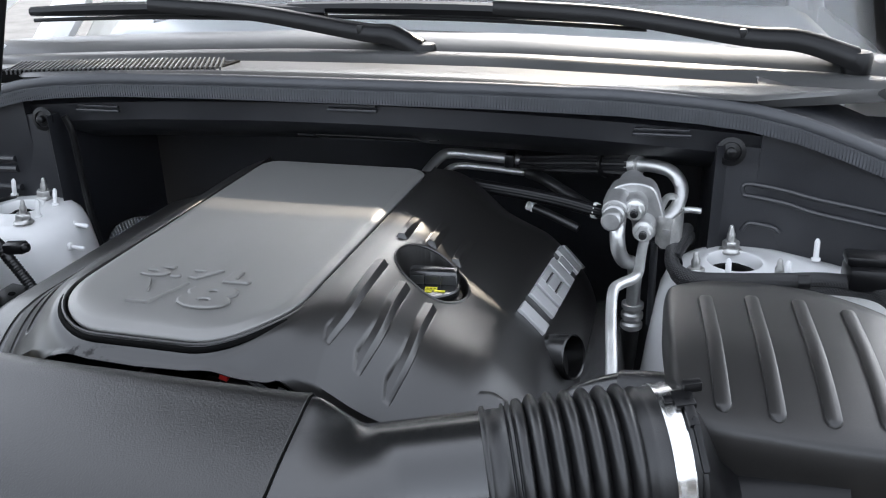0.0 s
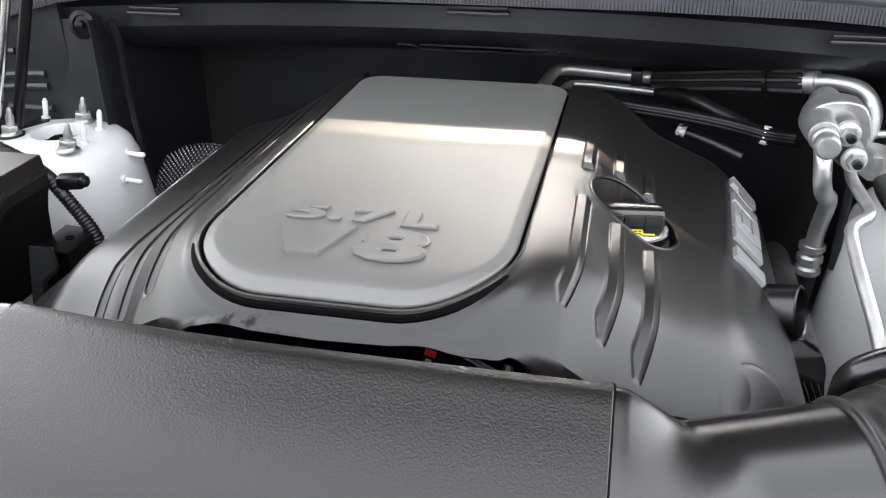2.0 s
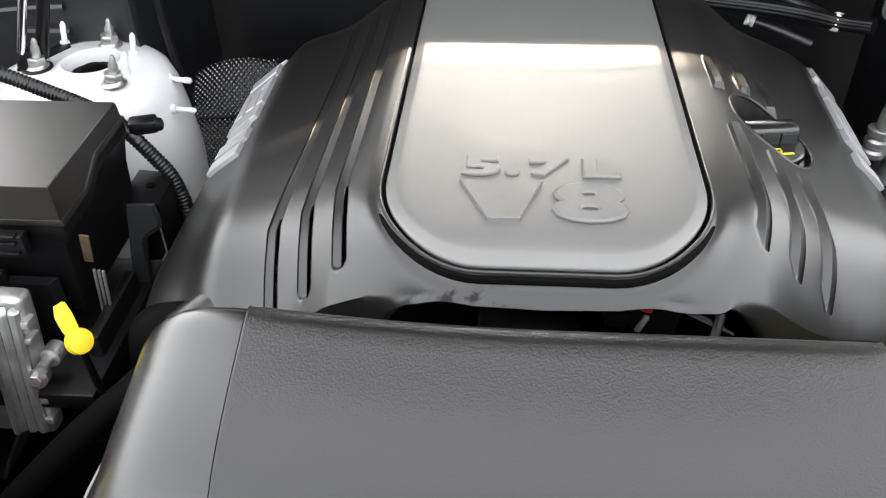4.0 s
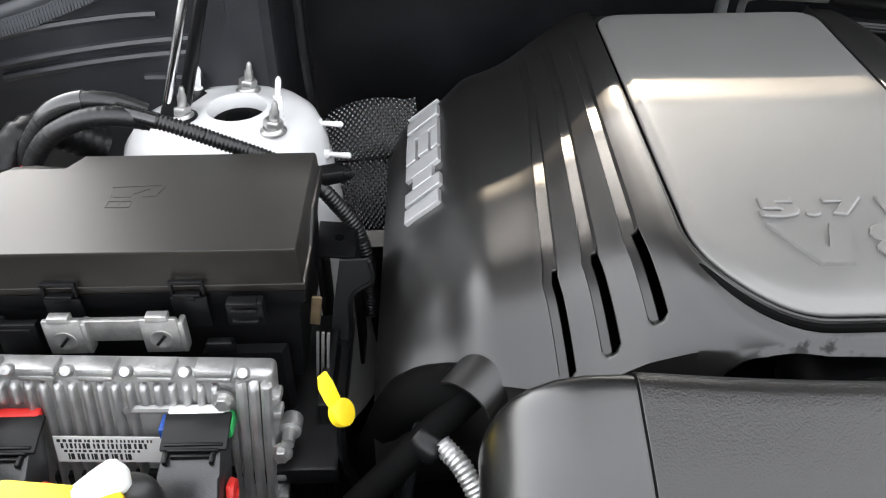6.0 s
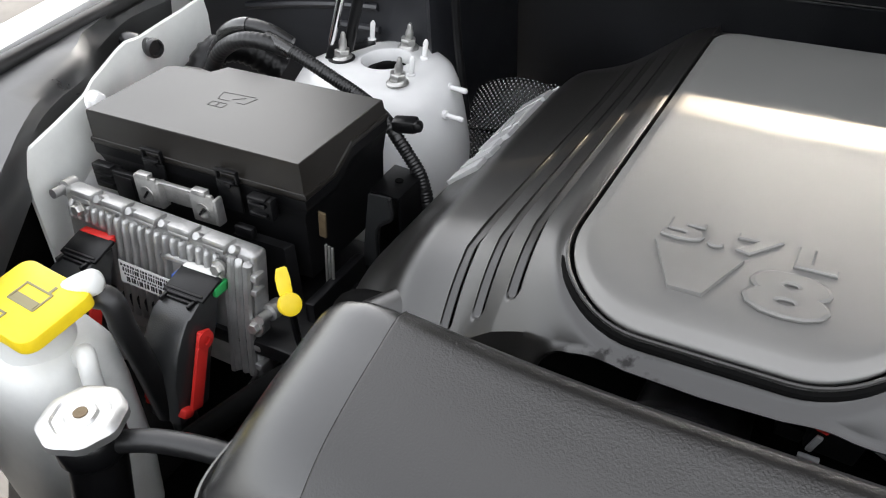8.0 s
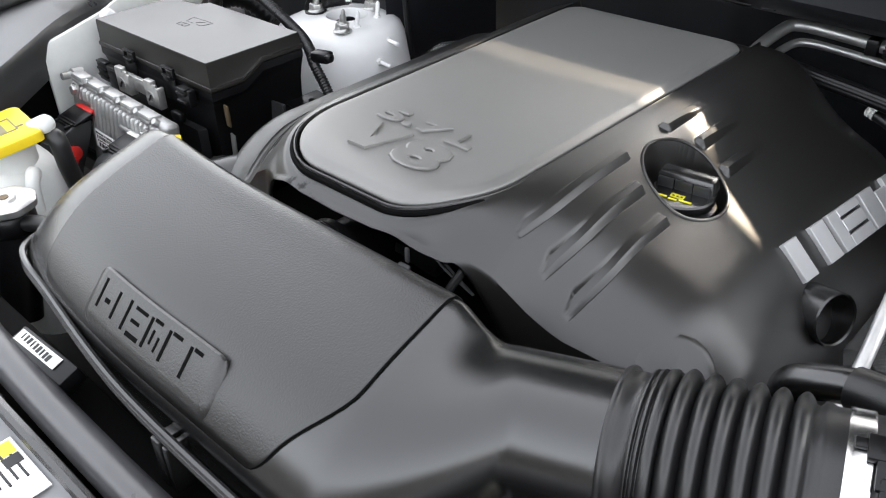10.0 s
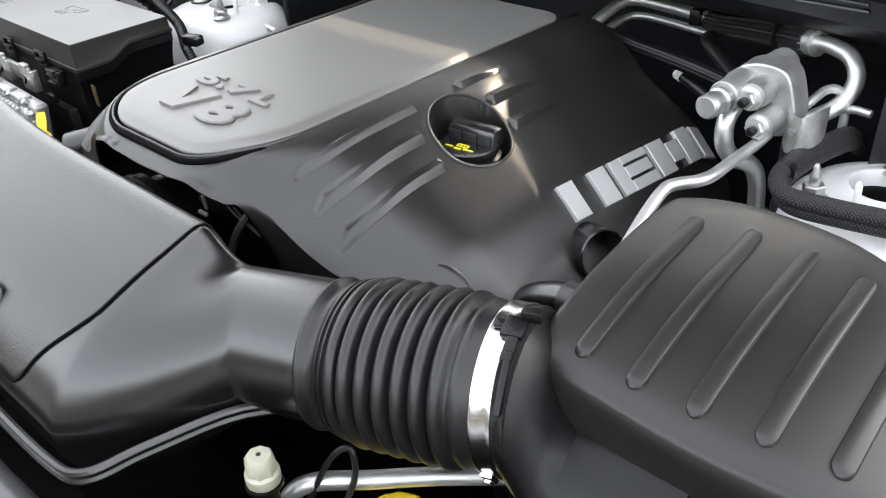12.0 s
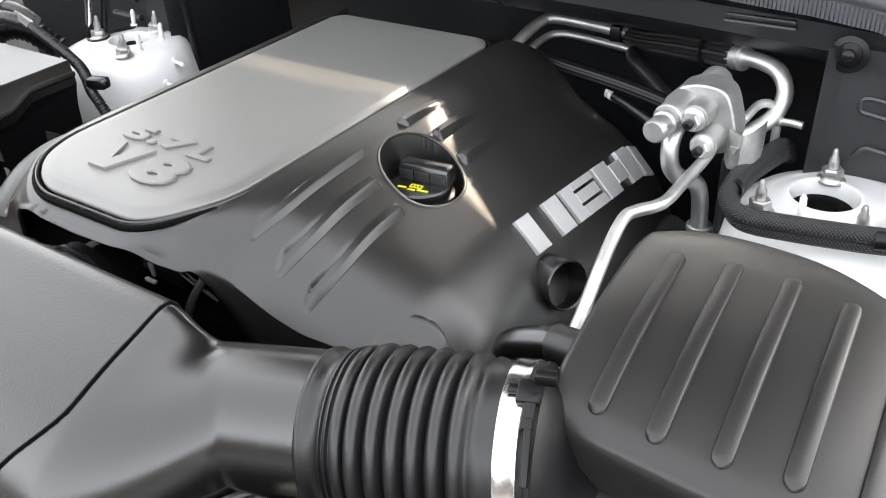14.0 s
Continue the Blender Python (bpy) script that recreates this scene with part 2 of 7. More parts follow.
def smooth_path(points, steps=8, closed=False):
    pts = [Vector(p) for p in points]
    out = []
    n = len(pts)
    for i in range(n if closed else n - 1):
        if closed:
            a, b, c, d = pts[i - 1], pts[i], pts[(i + 1) % n], pts[(i + 2) % n]
        else:
            b, c = pts[i], pts[i + 1]
            a = pts[i - 1] if i else b + (b - c)
            d = pts[i + 2] if i + 2 < n else c + (c - b)
        for k in range(steps):
            t = k / steps
            out.append(0.5 * ((2 * b) + (c - a) * t + (2 * a - 5 * b + 4 * c - d) * t * t + (3 * b - a - 3 * c + d) * t ** 3))
    if not closed:
        out.append(pts[-1])
    return out


def tube(bm, points, radius, segments=12, steps=8, closed=False, cap=True, ripple=None, curve=True, ridges=0.0, uv=0.0):
    """A round tube along a smoothed path. radius: a number or a function of 0..1; ripple: (amplitude, length) of corrugation."""
    path = smooth_path(points, steps, closed) if curve else [Vector(p) for p in points]
    if ripple:
        dense = []
        for a, b in zip(path, path[1:]):
            k = max(1, int((b - a).length / (ripple[1] / 4)))
            dense += [a.lerp(b, i / k) for i in range(k)]
        path = dense + [path[-1]]
    n = len(path)
    rings, run, runs = [], 0.0, []
    normal = None
    for i, p in enumerate(path):
        if closed:
            d = path[(i + 1) % n] - path[i - 1]
        else:
            d = path[min(i + 1, n - 1)] - path[max(i - 1, 0)]
        d.normalize()
        if normal is None:
            normal = d.cross(Vector((0, 0, 1)) if abs(d.z) < 0.9 else Vector((1, 0, 0))).normalized()
        normal = (normal - d * normal.dot(d)).normalized()
        side = d.cross(normal)
        if i:
            run += (p - path[i - 1]).length
        runs.append(run)
        r = radius(i / max(n - 1, 1)) if callable(radius) else radius
        if ripple:
            r += ripple[0] * (0.5 + 0.5 * math.cos(2 * math.pi * run / ripple[1]))
        rings.append([bm.verts.new(p + r * (1 - ridges * (k % 3 == 0)) * (normal * math.cos(2 * math.pi * k / segments) + side * math.sin(2 * math.pi * k / segments)))
                      for k in range(segments)])
    for a, b in zip(rings, rings[1:] + ([rings[0]] if closed else [])):
        for k in range(segments):
            bm.faces.new((a[k], a[(k + 1) % segments], b[(k + 1) % segments], b[k]))
    if cap and not closed:
        bm.faces.new(rings[0][::-1])
        bm.faces.new(rings[-1])
    if uv:
        layer = bm.loops.layers.uv.new("surface")
        place = {}
        for i, ring in enumerate(rings):
            for k, v in enumerate(ring):
                place[v] = (abs(2 * k / segments - 1) * math.pi * uv, runs[i])
        for f in bm.faces:
            for lp in f.loops:
                lp[layer].uv = place[lp.vert]
    return bm


def lathe(bm, profile, at, axis=(0, 0, 1), segments=32, lobes=0, lobe=0.0, scale=(1, 1)):
    """Turns a profile of (radius, height) pairs about an axis through at."""
    q = Vector((0, 0, 1)).rotation_difference(Vector(axis).normalized()).to_matrix()
    rings = []
    for r, h in profile:
        ring = []
        for k in range(segments):
            a = 2 * math.pi * k / segments
            rr = r * (1 + (lobe * math.cos(lobes * a) if lobes else 0))
            ring.append(bm.verts.new(Vector(at) + q @ Vector((rr * math.cos(a) * scale[0], rr * math.sin(a) * scale[1], h))))
        rings.append(ring)
    for a, b in zip(rings, rings[1:]):
        for k in range(segments):
            bm.faces.new((a[k], a[(k + 1) % segments], b[(k + 1) % segments], b[k]))
    if profile[0][0] > 0:
        bm.faces.new(rings[0][::-1])
    if profile[-1][0] > 0:
        bm.faces.new(rings[-1])
    return bm


def hexnut(bm, at, r, h, axis=(0, 0, 1)):
    return lathe(bm, [(r * 0.9, 0), (r, h * 0.12), (r, h * 0.85), (r * 0.88, h)], at, axis, 6)


def loft(bm, loops, cap=True):
    """Skins a run of closed loops with the same number of points."""
    rings = [[bm.verts.new(p) for p in loop] for loop in loops]
    n = len(rings[0])
    for a, b in zip(rings, rings[1:]):
        for k in range(n):
            bm.faces.new((a[k], a[(k + 1) % n], b[(k + 1) % n], b[k]))
    if cap:
        bm.faces.new(rings[0][::-1])
        bm.faces.new(rings[-1])
    return bm


def wrap_uv(bm, cx, cz, r):
    """Surface coordinates in metres for a skin bent round an axis along y."""
    layer = bm.loops.layers.uv.new("surface")
    for f in bm.faces:
        for lp in f.loops:
            p = lp.vert.co
            lp[layer].uv = (math.atan2(p.z - cz, p.x - cx) * r, p.y)


def outline(points, steps=6):
    return smooth_path([(x, y, 0) for x, y in points], steps, True)


def slab(bm, pts, z0, z1, bevel=0.0):
    """A plate with the plan outline pts between two heights, with a rounded upper edge."""
    low = [bm.verts.new((p[0], p[1], z0)) for p in pts]
    c = Vector((sum(p[0] for p in pts) / len(pts), sum(p[1] for p in pts) / len(pts), 0))
    rings = [low]
    for f in ((0.0, 1.0), (0.3, 0.3), (1.0, 0.0)) if bevel else ((0.0, 0.0),):
        ring = []
        for p in pts:
            v = Vector((p[0], p[1], 0))
            inward = (c - v).normalized() * bevel * f[0]
            ring.append(bm.verts.new((v.x + inward.x, v.y + inward.y, z1 - bevel * f[1])))
        rings.append(ring)
    n = len(pts)
    for a, b in zip(rings, rings[1:]):
        for k in range(n):
            bm.faces.new((a[k], a[(k + 1) % n], b[(k + 1) % n], b[k]))
    bm.faces.new(low[::-1])
    bm.faces.new(rings[-1])
    return bm


def rounded_rect(x0, x1, y0, y1, r, n=8):
    """Corner radii r: front left, front right, back right, back left."""
    pts = []
    for (cx, cy, a0), rad in zip(((x0, y0, 180), (x1, y0, 270), (x1, y1, 0), (x0, y1, 90)), r):
        px = cx + rad if cx == x0 else cx - rad
        py = cy + rad if cy == y0 else cy - rad
        for k in range(n + 1):
            a = radians(a0 + 90 * k / n)
            pts.append((px + rad * math.cos(a), py + rad * math.sin(a)))
    return pts


def text_bm(body, width, height, thick, bold=0.02):
    """Raised characters of the built-in font, fitted to a width and height, lying flat with their lower left corner at 0."""
    cu = bpy.data.curves.new("text", "FONT")
    cu.body, cu.size, cu.extrude, cu.offset, cu.resolution_u = body, 1.0, 0.02, bold, 3
    cu.bevel_depth, cu.bevel_resolution = 0.025, 0
    ob = bpy.data.objects.new("text", cu)
    scene.collection.objects.link(ob)
    bpy.context.view_layer.update()
    me = bpy.data.meshes.new_from_object(ob.evaluated_get(bpy.context.evaluated_depsgraph_get()))
    bm = bmesh.new()
    bm.from_mesh(me)
    bpy.data.objects.remove(ob)
    bpy.data.meshes.remove(me)
    bpy.data.curves.remove(cu)
    xs, ys = [v.co.x for v in bm.verts], [v.co.y for v in bm.verts]
    for v in bm.verts:
        v.co = Vector(((v.co.x - min(xs)) / (max(xs) - min(xs)) * width, (v.co.y - min(ys)) / (max(ys) - min(ys)) * height, (v.co.z + 0.045) / 0.09 * thick))
    return bm


def lerp_table(table, u):
    for (a, va), (b, vb) in zip(table, table[1:]):
        if u <= b:
            return va + (vb - va) * (u - a) / (b - a) if u > a else va
    return table[-1][1]


def ease(t):
    t = min(max(t, 0.0), 1.0)
    return t * t * (3 - 2 * t)

# ---------------------------------------------------------------- ground
def build_ground():
    bm = bmesh.new()
    bmesh.ops.create_grid(bm, x_segments=8, y_segments=8, size=400)
    solo("ground", bm, ASPHALT, "worn grey asphalt of an open yard", "ground", kind="structure")


# ---------------------------------------------------------------- unseen wall
def build_unseen_wall():
    """An unseen plain wall, added before the car to darken low reflections."""
    bm = bmesh.new()
    box(bm, (0.0, -6.0, 1.15), (24.0, 0.3, 2.3), 0.01)
    solo("unseen_dark_wall", bm, UNSEEN_WALL, "unseen plain dark wall added to darken reflections", "wall", kind="structure")


# ---------------------------------------------------------------- car body
def build_body():
    car = thing("car_body", (0, 0.7, 0.0), "white car body with an open engine bay and raised bonnet", "car")

    def side(s):
        bm = bmesh.new()
        # white inner wall of the bay
        box(bm, (s * 0.765, 0.80, 0.84), (0.03, 0.30, 0.30), 0.01)
        part("inner_fender", bm, WHITE, car, "white painted inner wall of the bay")
        # near-black filler panel, added for the black area under the ledge
        bm = bmesh.new()
        box(bm, (s * 0.785, 0.47, 0.85), (0.03, 0.36, 0.32), 0.02)
        part("dark_filler", bm, DEEP, car, "near-black filler panel under the ledge")
        # black ledge along the top of the inner wall
        bm = bmesh.new()
        loops = []
        for y in np.linspace(0.42, 0.97, 24):
            z = lerp_table([(0.42, 1.050), (0.52, 1.062), (0.8, 1.090), (0.97, 1.098)], y)
            inn = lerp_table([(0.42, 0.60), (0.536, 0.685), (0.613, 0.742), (0.702, 0.792), (0.775, 0.812), (0.785, 0.834), (0.90, 0.862), (0.97, 0.866)], y) if s < 0 else 0.80
            w = 0.010 * math.sin(y * 23) * ease((y - 0.6) / 0.1)
            loops.append([(s * (inn + w + 0.012), y, z - 0.07), (s * (inn + w), y, z - 0.012), (s * (inn + w + 0.008), y, z), (s * max(0.82, inn + 0.012), y, z + 0.010),
                          (s * 0.882, y, z + 0.008), (s * 0.882, y, z - 0.03), (s * (inn + 0.018), y, z - 0.03), (s * (inn + w + 0.022), y, z - 0.07)])
        loft(bm, loops if s > 0 else [l[::-1] for l in loops])
        part("ledge", bm, GREYPANEL, car, "dark grey moulded plastic ledge over the inner wall")
        # rubber strip
        bm = bmesh.new()
        tube(bm, [(s * 0.84, 0.22, 1.06), (s * 0.872, 0.55, 1.082), (s * 0.876, 0.9, 1.105), (s * 0.87, 1.2, 1.12)], 0.012, 10)
        part("fender_seal", bm, RUBBER, car, "black rubber weather strip")
        # outer fender
        bm = bmesh.new()
        loops = []
        for y in np.linspace(-0.05, 1.6, 30):
            z = 1.035 + 0.09 * ease((y + 0.05) / 1.3)
            out = 0.06 * ease((0.4 - y) / 0.5)
            loops.append([(s * (0.892 - out), y, z + 0.012), (s * (0.92 - out), y, z + 0.022), (s * (0.98 - out), y, z + 0.0), (s * (1.02 - out), y, z - 0.08),
                          (s * (1.03 - out), y, z - 0.35), (s * (1.01 - out), y, z - 0.37), (s * (0.96 - out), y, z - 0.06), (s * (0.897 - out), y, z - 0.03)])
        loft(bm, loops if s > 0 else [l[::-1] for l in loops])
        part("fender", bm, WHITE, car, "glossy white outer fender")
        # white apron behind the ledge, with a black rubber plug
        bm = bmesh.new()
        loops = []
        for y in np.linspace(0.60, 0.99, 40):
            h = lerp_table([(0.60, 1.052), (0.66, 1.064), (0.74, 1.078), (0.79, 1.086), (0.82, 1.091), (0.85, 1.086), (0.90, 1.088), (0.99, 1.090)], y)
            xi = lerp_table([(0.60, 0.742), (0.66, 0.748), (0.714, 0.758), (0.74, 0.772), (0.80, 0.792), (0.862, 0.804), (0.94, 0.813), (0.99, 0.822)], y)
            loops.append([(s * (xi + 0.002), y, 0.80), (s * xi, y, 1.00), (s * (xi - 0.004), y, h - 0.025), (s * xi, y, h - 0.002), (s * (xi + 0.003), y, h), (s * (xi + 0.005), y, h - 0.004), (s * (xi + 0.008), y, 0.80)])
        loft(bm, loops if s > 0 else [l[::-1] for l in loops])
        part("apron", bm, TANK, car, "white apron with a ragged upper edge")
        bm = bmesh.new()
        lathe(bm, [(0.0125, -0.020), (0.0125, 0.0), (0.0112, 0.002), (0.0112, 0.026), (0.0122, 0.028), (0.0122, 0.034)], (s * 0.822, 0.858, 1.070), (-s, -0.10, 0.0), 24)
        stub = part("vent_stub", bm, SATIN, car, "short black vent stub")
        bm = bmesh.new()
        lathe(bm, [(0.0124, 0.0), (0.0128, 0.004), (0.0118, 0.007), (0.0095, 0.0072), (0.0085, 0.003), (0, 0.003)], (s * 0.790, 0.8548, 1.070), (-s, -0.10, 0.0), 24)
        part("stub_cap", bm, RUBBER, stub, "black rubber end cap")
        bm = bmesh.new()
        lathe(bm, [(0.014, 0), (0.013, 0.003), (0.009, 0.004)], (s * 0.744, 0.714, 1.066), (-s, 0, 0.35), 18)
        hexnut(bm, (s * 0.741, 0.714, 1.067), 0.0095, 0.009, (-s, 0, 0.35))
        part("fender_bolt", bm, WHITE, car, "white painted hex bolt")

    side(-1)
    side(1)

    # firewall: a sloping panel under the cowl, and the back wall
    bm = bmesh.new()
    xs = np.linspace(-0.80, 0.80, 21)
    prof = [(1.082, 1.200), (1.085, 1.172), (1.105, 1.153), (1.140, 1.139), (1.166, 1.1265), (1.172, 1.1245), (1.21, 1.122), (1.30, 1.112), (1.40, 1.10), (1.42, 0.6), (1.44, 0.6), (1.44, 1.12), (1.20, 1.18), (1.10, 1.21)]
    loft(bm, [[(x, y + 0.02 * (x / 0.5) ** 2, z - 0.03 * (x / 0.6) ** 2) for y, z in prof] for x in xs])
    part("firewall", bm, LINER, car, "black insulated firewall under the cowl")
    # moulded handle recess on the sloping panel: light rim and dark slab colour in its light and shade
    bm = bmesh.new()
    pts = [(-0.108, 1.1385, 1.1395), (-0.089, 1.147, 1.1360), (-0.079, 1.166, 1.1275), (0.0, 1.166, 1.1280), (0.088, 1.166, 1.1285), (0.100, 1.146, 1.1370), (0.116, 1.1385, 1.1400)]
    tube(bm, pts, 0.0028, 8, 4)
    part("recess_rim", bm, SEALTOP, car)
    bm = bmesh.new()
    box(bm, (0.004, 1.148, 1.1355), (0.165, 0.022, 0.004), 0.0015, Euler((-0.39, 0, 0)).to_matrix())
    part("recess_dark", bm, DARK, car)
    for x, z in ((0.007, 1.196), (-0.41, 1.180), (0.434, 1.180)):
        bm = bmesh.new()
        box(bm, (x, 1.077, z - 0.002), (0.075, 0.008, 0.005), 0.002)
        box(bm, (x, 1.079, z + 0.004), (0.070, 0.006, 0.004), 0.001)
        part("clip", bm, LINER, car, "grey plastic retaining clip")

    # side walls behind the strut towers, with their moulded ridges
    for s in (-1, 1):
        bm = bmesh.new()
        outer = 0.96
        prof = [(0.505, 1.075), (0.52, 1.092), (0.60, 1.10), (outer, 1.10), (outer, 1.13), (0.54, 1.14), (0.52, 1.36), (0.505, 1.36)]
        loops = []
        for z in (0.70, 0.95, 1.05, 1.12, 1.165):
            loops.append([(s * x, y, z - 0.02 * ((x - 0.5) / 0.3)) for x, y in prof])
        loft(bm, loops if s > 0 else [l[::-1] for l in loops])
        wall = part("side_panel", bm, LINER, car, "charcoal grey moulded side panel")
        for z0, x0, x1, sag in ((1.085, 0.60, 0.84, 0.03), (1.068, 0.60, 0.84, 0.03), (1.035, 0.60, 0.67, 0.0), (1.115, 0.64, 0.84, 0.025)) if s < 0 else ():
            bm = bmesh.new()
            n = 7
            tube(bm, [(s * (x0 + (x1 - x0) * k / n), 1.096, z0 - sag * (k / n) ** 1.5) for k in range(n + 1)], 0.006, 8, 3)
            part("ridge", bm, LINER, wall)
        if s > 0:
            for line in (((0.80, 1.064), (0.72, 1.0816), (0.633, 1.097), (0.60, 1.105), (0.56, 1.1115), (0.546, 1.111), (0.543, 1.104), (0.546, 1.0965), (0.56, 1.0945), (0.60, 1.088), (0.637, 1.077), (0.72, 1.062), (0.80, 1.045)),
                         ((0.548, 1.046), (0.556, 1.057), (0.570, 1.0565), (0.588, 1.053), (0.597, 1.046))):
                bm = bmesh.new()
                tube(bm, [(x, 1.0955, z) for x, z in line], 0.0034, 8, 4)
                part("ridge", bm, LINER, wall)
        bm = bmesh.new()
        lathe(bm, [(0.019, 0), (0.019, 0.002), (0.013, 0.0035), (0.012, 0.001), (0.006, 0.002), (0.006, 0.010), (0.003, 0.012)], (s * 0.523, 1.088, 1.157), (0, -1, 0.1), 20)
        part("push_clip", bm, DARK, wall, "round black push clip")
    # hanging bar behind the left tower
    bm = bmesh.new()
    tube(bm, [(-0.480, 1.084, 1.165), (-0.474, 1.088, 1.136), (-0.4735, 1.090, 1.07), (-0.469, 1.090, 1.0), (-0.46, 1.09, 0.92)], 0.006, 8, 6)
    part("edge_trim", bm, DARK, car, "black moulded edge trim")

    # cowl and weather seal
    def seal_line(x, dy, dz):
        a = abs(x) / 0.7
        z = lerp_table([(0, 1.2155), (0.2, 1.215), (0.38, 1.2115), (0.48, 1.2045), (0.54, 1.197), (0.60, 1.183), (0.66, 1.162), (0.71, 1.142), (0.78, 1.115), (0.86, 1.09)], abs(x))
        return Vector((x, 1.066 + 0.02 * a * a + dy, z + dz))

    bm = bmesh.new()
    xs = np.linspace(-0.84, 0.84, 57)
    loops = [[seal_line(x, dy, dz) for dy, dz in ((0.006, -0.010), (-0.002, -0.0095), (-0.005, 0.0), (-0.003, 0.0095), (0.006, 0.011))] for x in xs]
    loft(bm, loops)
    seal = part("weather_seal", bm, SEALTOP, car, "grey ribbed rubber weather seal along the cowl")
    bm = bmesh.new()
    for x in np.arange(-0.83, 0.83, 0.0042):
        p = seal_line(x, -0.0045, 0.0)
        box(bm, p, (0.0030, 0.0012, 0.018), 0.0)
    tagged(part("ribbing", bm, SEALRIB, seal, "fine upright ribs of the seal", smooth=False), kind="stuff")
    bm = bmesh.new()
    tube(bm, [seal_line(x, 0.010, 0.014) for x in np.linspace(-0.84, 0.84, 30)], 0.0105, 12, 2)
    part("seal_bulb", bm, SEALTOP, seal, "black hollow rubber bulb")

    def cowl_drop(x):
        return -lerp_table([(0, 0), (0.2, 0.0012), (0.38, 0.007), (0.54, 0.014), (0.7, 0.022), (0.86, 0.032)], abs(x))

    bm = bmesh.new()
    loops = []
    for x in np.linspace(-0.84, 0.84, 57):
        a = abs(x) / 0.7
        d = cowl_drop(x)
        rec = 0.70 * max(0, abs(x) - 0.54)
        prof = [(1.083, 1.238), (1.09, 1.2425), (1.10, 1.2435), (1.19, 1.240), (1.199, 1.236), (1.203, 1.224), (1.245, 1.220), (1.262, 1.216), (1.285, 1.236), (1.30, 1.240), (1.322, 1.238), (1.342, 1.254), (1.40, 1.258), (1.40, 1.20), (1.10, 1.225)]
        loops.append([(x, y + rec * max(0, 1.203 - y) / 0.12 + 0.01 * a * a * (y > 1.2), z + d) for y, z in prof])
    loft(bm, loops)
    cowl = part("cowl", bm, COWL, car, "black plastic cowl panel below the windscreen")
    # near-black slab stands in for the shaded space under the slats
    bm = bmesh.new()
    box(bm, (-0.408, 1.137, 1.2262), (0.395, 0.078, 0.020), 0.003, Euler((0, -0.036, 0)).to_matrix())
    part("grille_dark", bm, DEEP, cowl)
    for k in range(46):
        x = -0.600 + k * 0.0084
        bm = bmesh.new()
        box(bm, (x, 1.137, 1.2445 + cowl_drop(x)), (0.0028, 0.088, 0.007), 0.0005, Euler((0, 0, 0.42)).to_matrix())
        part("slat", bm, COWL, cowl, smooth=False)
    for y in (1.112, 1.137, 1.162):
        bm = bmesh.new()
        tube(bm, [(x, y, 1.2445 + cowl_drop(x)) for x in np.linspace(-0.605, -0.215, 9)], 0.0016, 6, 2)
        part("crossbar", bm, COWL, cowl)
    # dark end panels between the seal and the cowl
    for s in (-1, 1):
        bm = bmesh.new()
        loops = []
        for x in np.linspace(0.56, 0.90, 12):
            z = seal_line(x, 0, 0).z
            loops.append([(s * x, 1.092, z + 0.004), (s * x, 1.13, z + 0.022), (s * x, 1.26, max(z + 0.03, 1.17)), (s * x, 1.27, 1.06), (s * x, 1.10, 1.02)])
        loft(bm, loops)
        bmesh.ops.recalc_face_normals(bm, faces=bm.faces)
        part("cowl_end", bm, LINER, car, "dark moulded panel at the end of the cowl")
    # light-coloured folded corner plates at the ends of the cowl
    for s in (-1, 1):
        bm = bmesh.new()
        loops = []
        for k in range(8):
            t = k / 7
            loops.append([(s * (0.70 + 0.02 * math.sin(t * 5)), 1.13 + 0.14 * t, 1.175 + 0.06 * t), (s * 0.75, 1.13 + 0.14 * t, 1.20 + 0.06 * t + 0.02 * math.sin(t * 3)),
                          (s * 0.80, 1.14 + 0.13 * t, 1.185 + 0.08 * t), (s * 0.79, 1.14 + 0.13 * t, 1.165 + 0.05 * t), (s * 0.72, 1.14 + 0.13 * t, 1.16 + 0.05 * t)])
        loft(bm, loops if s > 0 else [l[::-1] for l in loops])
        bmesh.ops.translate(bm, verts=bm.verts, vec=(s * 0.07, 0.03, 0))
        part("hinge", bm, WHITE, car, "white painted bonnet hinge")

    # windscreen
    bm = bmesh.new()
    loops = []
    for x in np.linspace(-0.78, 0.78, 25):
        b = 0.16 * (x / 0.78) ** 2
        loops.append([(x, 1.36 + b, 1.236 - 0.05 * (x / 0.7) ** 2), (x, 1.74 + b, 1.49), (x, 2.15 + b, 1.74), (x, 2.15 + b, 1.734), (x, 1.74 + b, 1.484), (x, 1.36 + b, 1.230 - 0.05 * (x / 0.7) ** 2)])
    loft(bm, loops)
    bmesh.ops.recalc_face_normals(bm, faces=bm.faces)
    part("windscreen", bm, GLASS, car, "raked clear windscreen")
    # dashboard and cabin behind the glass
    bm = bmesh.new()
    box(bm, (0, 1.86, 1.12), (1.5, 0.62, 0.20), 0.05)
    part("dashboard", bm, COVERGREY, car, "dark grey dashboard top behind the windscreen")
    bm = bmesh.new()
    box(bm, (0, 3.25, 1.77), (1.5, 2.2, 0.04), 0.015)
    part("roof", bm, WHITE, car, "white roof")
    bm = bmesh.new()
    box(bm, (0, 2.75, 1.10), (1.55, 0.12, 1.05), 0.05)
    part("seat_row", bm, DARK, car, "dark seats in the cabin")
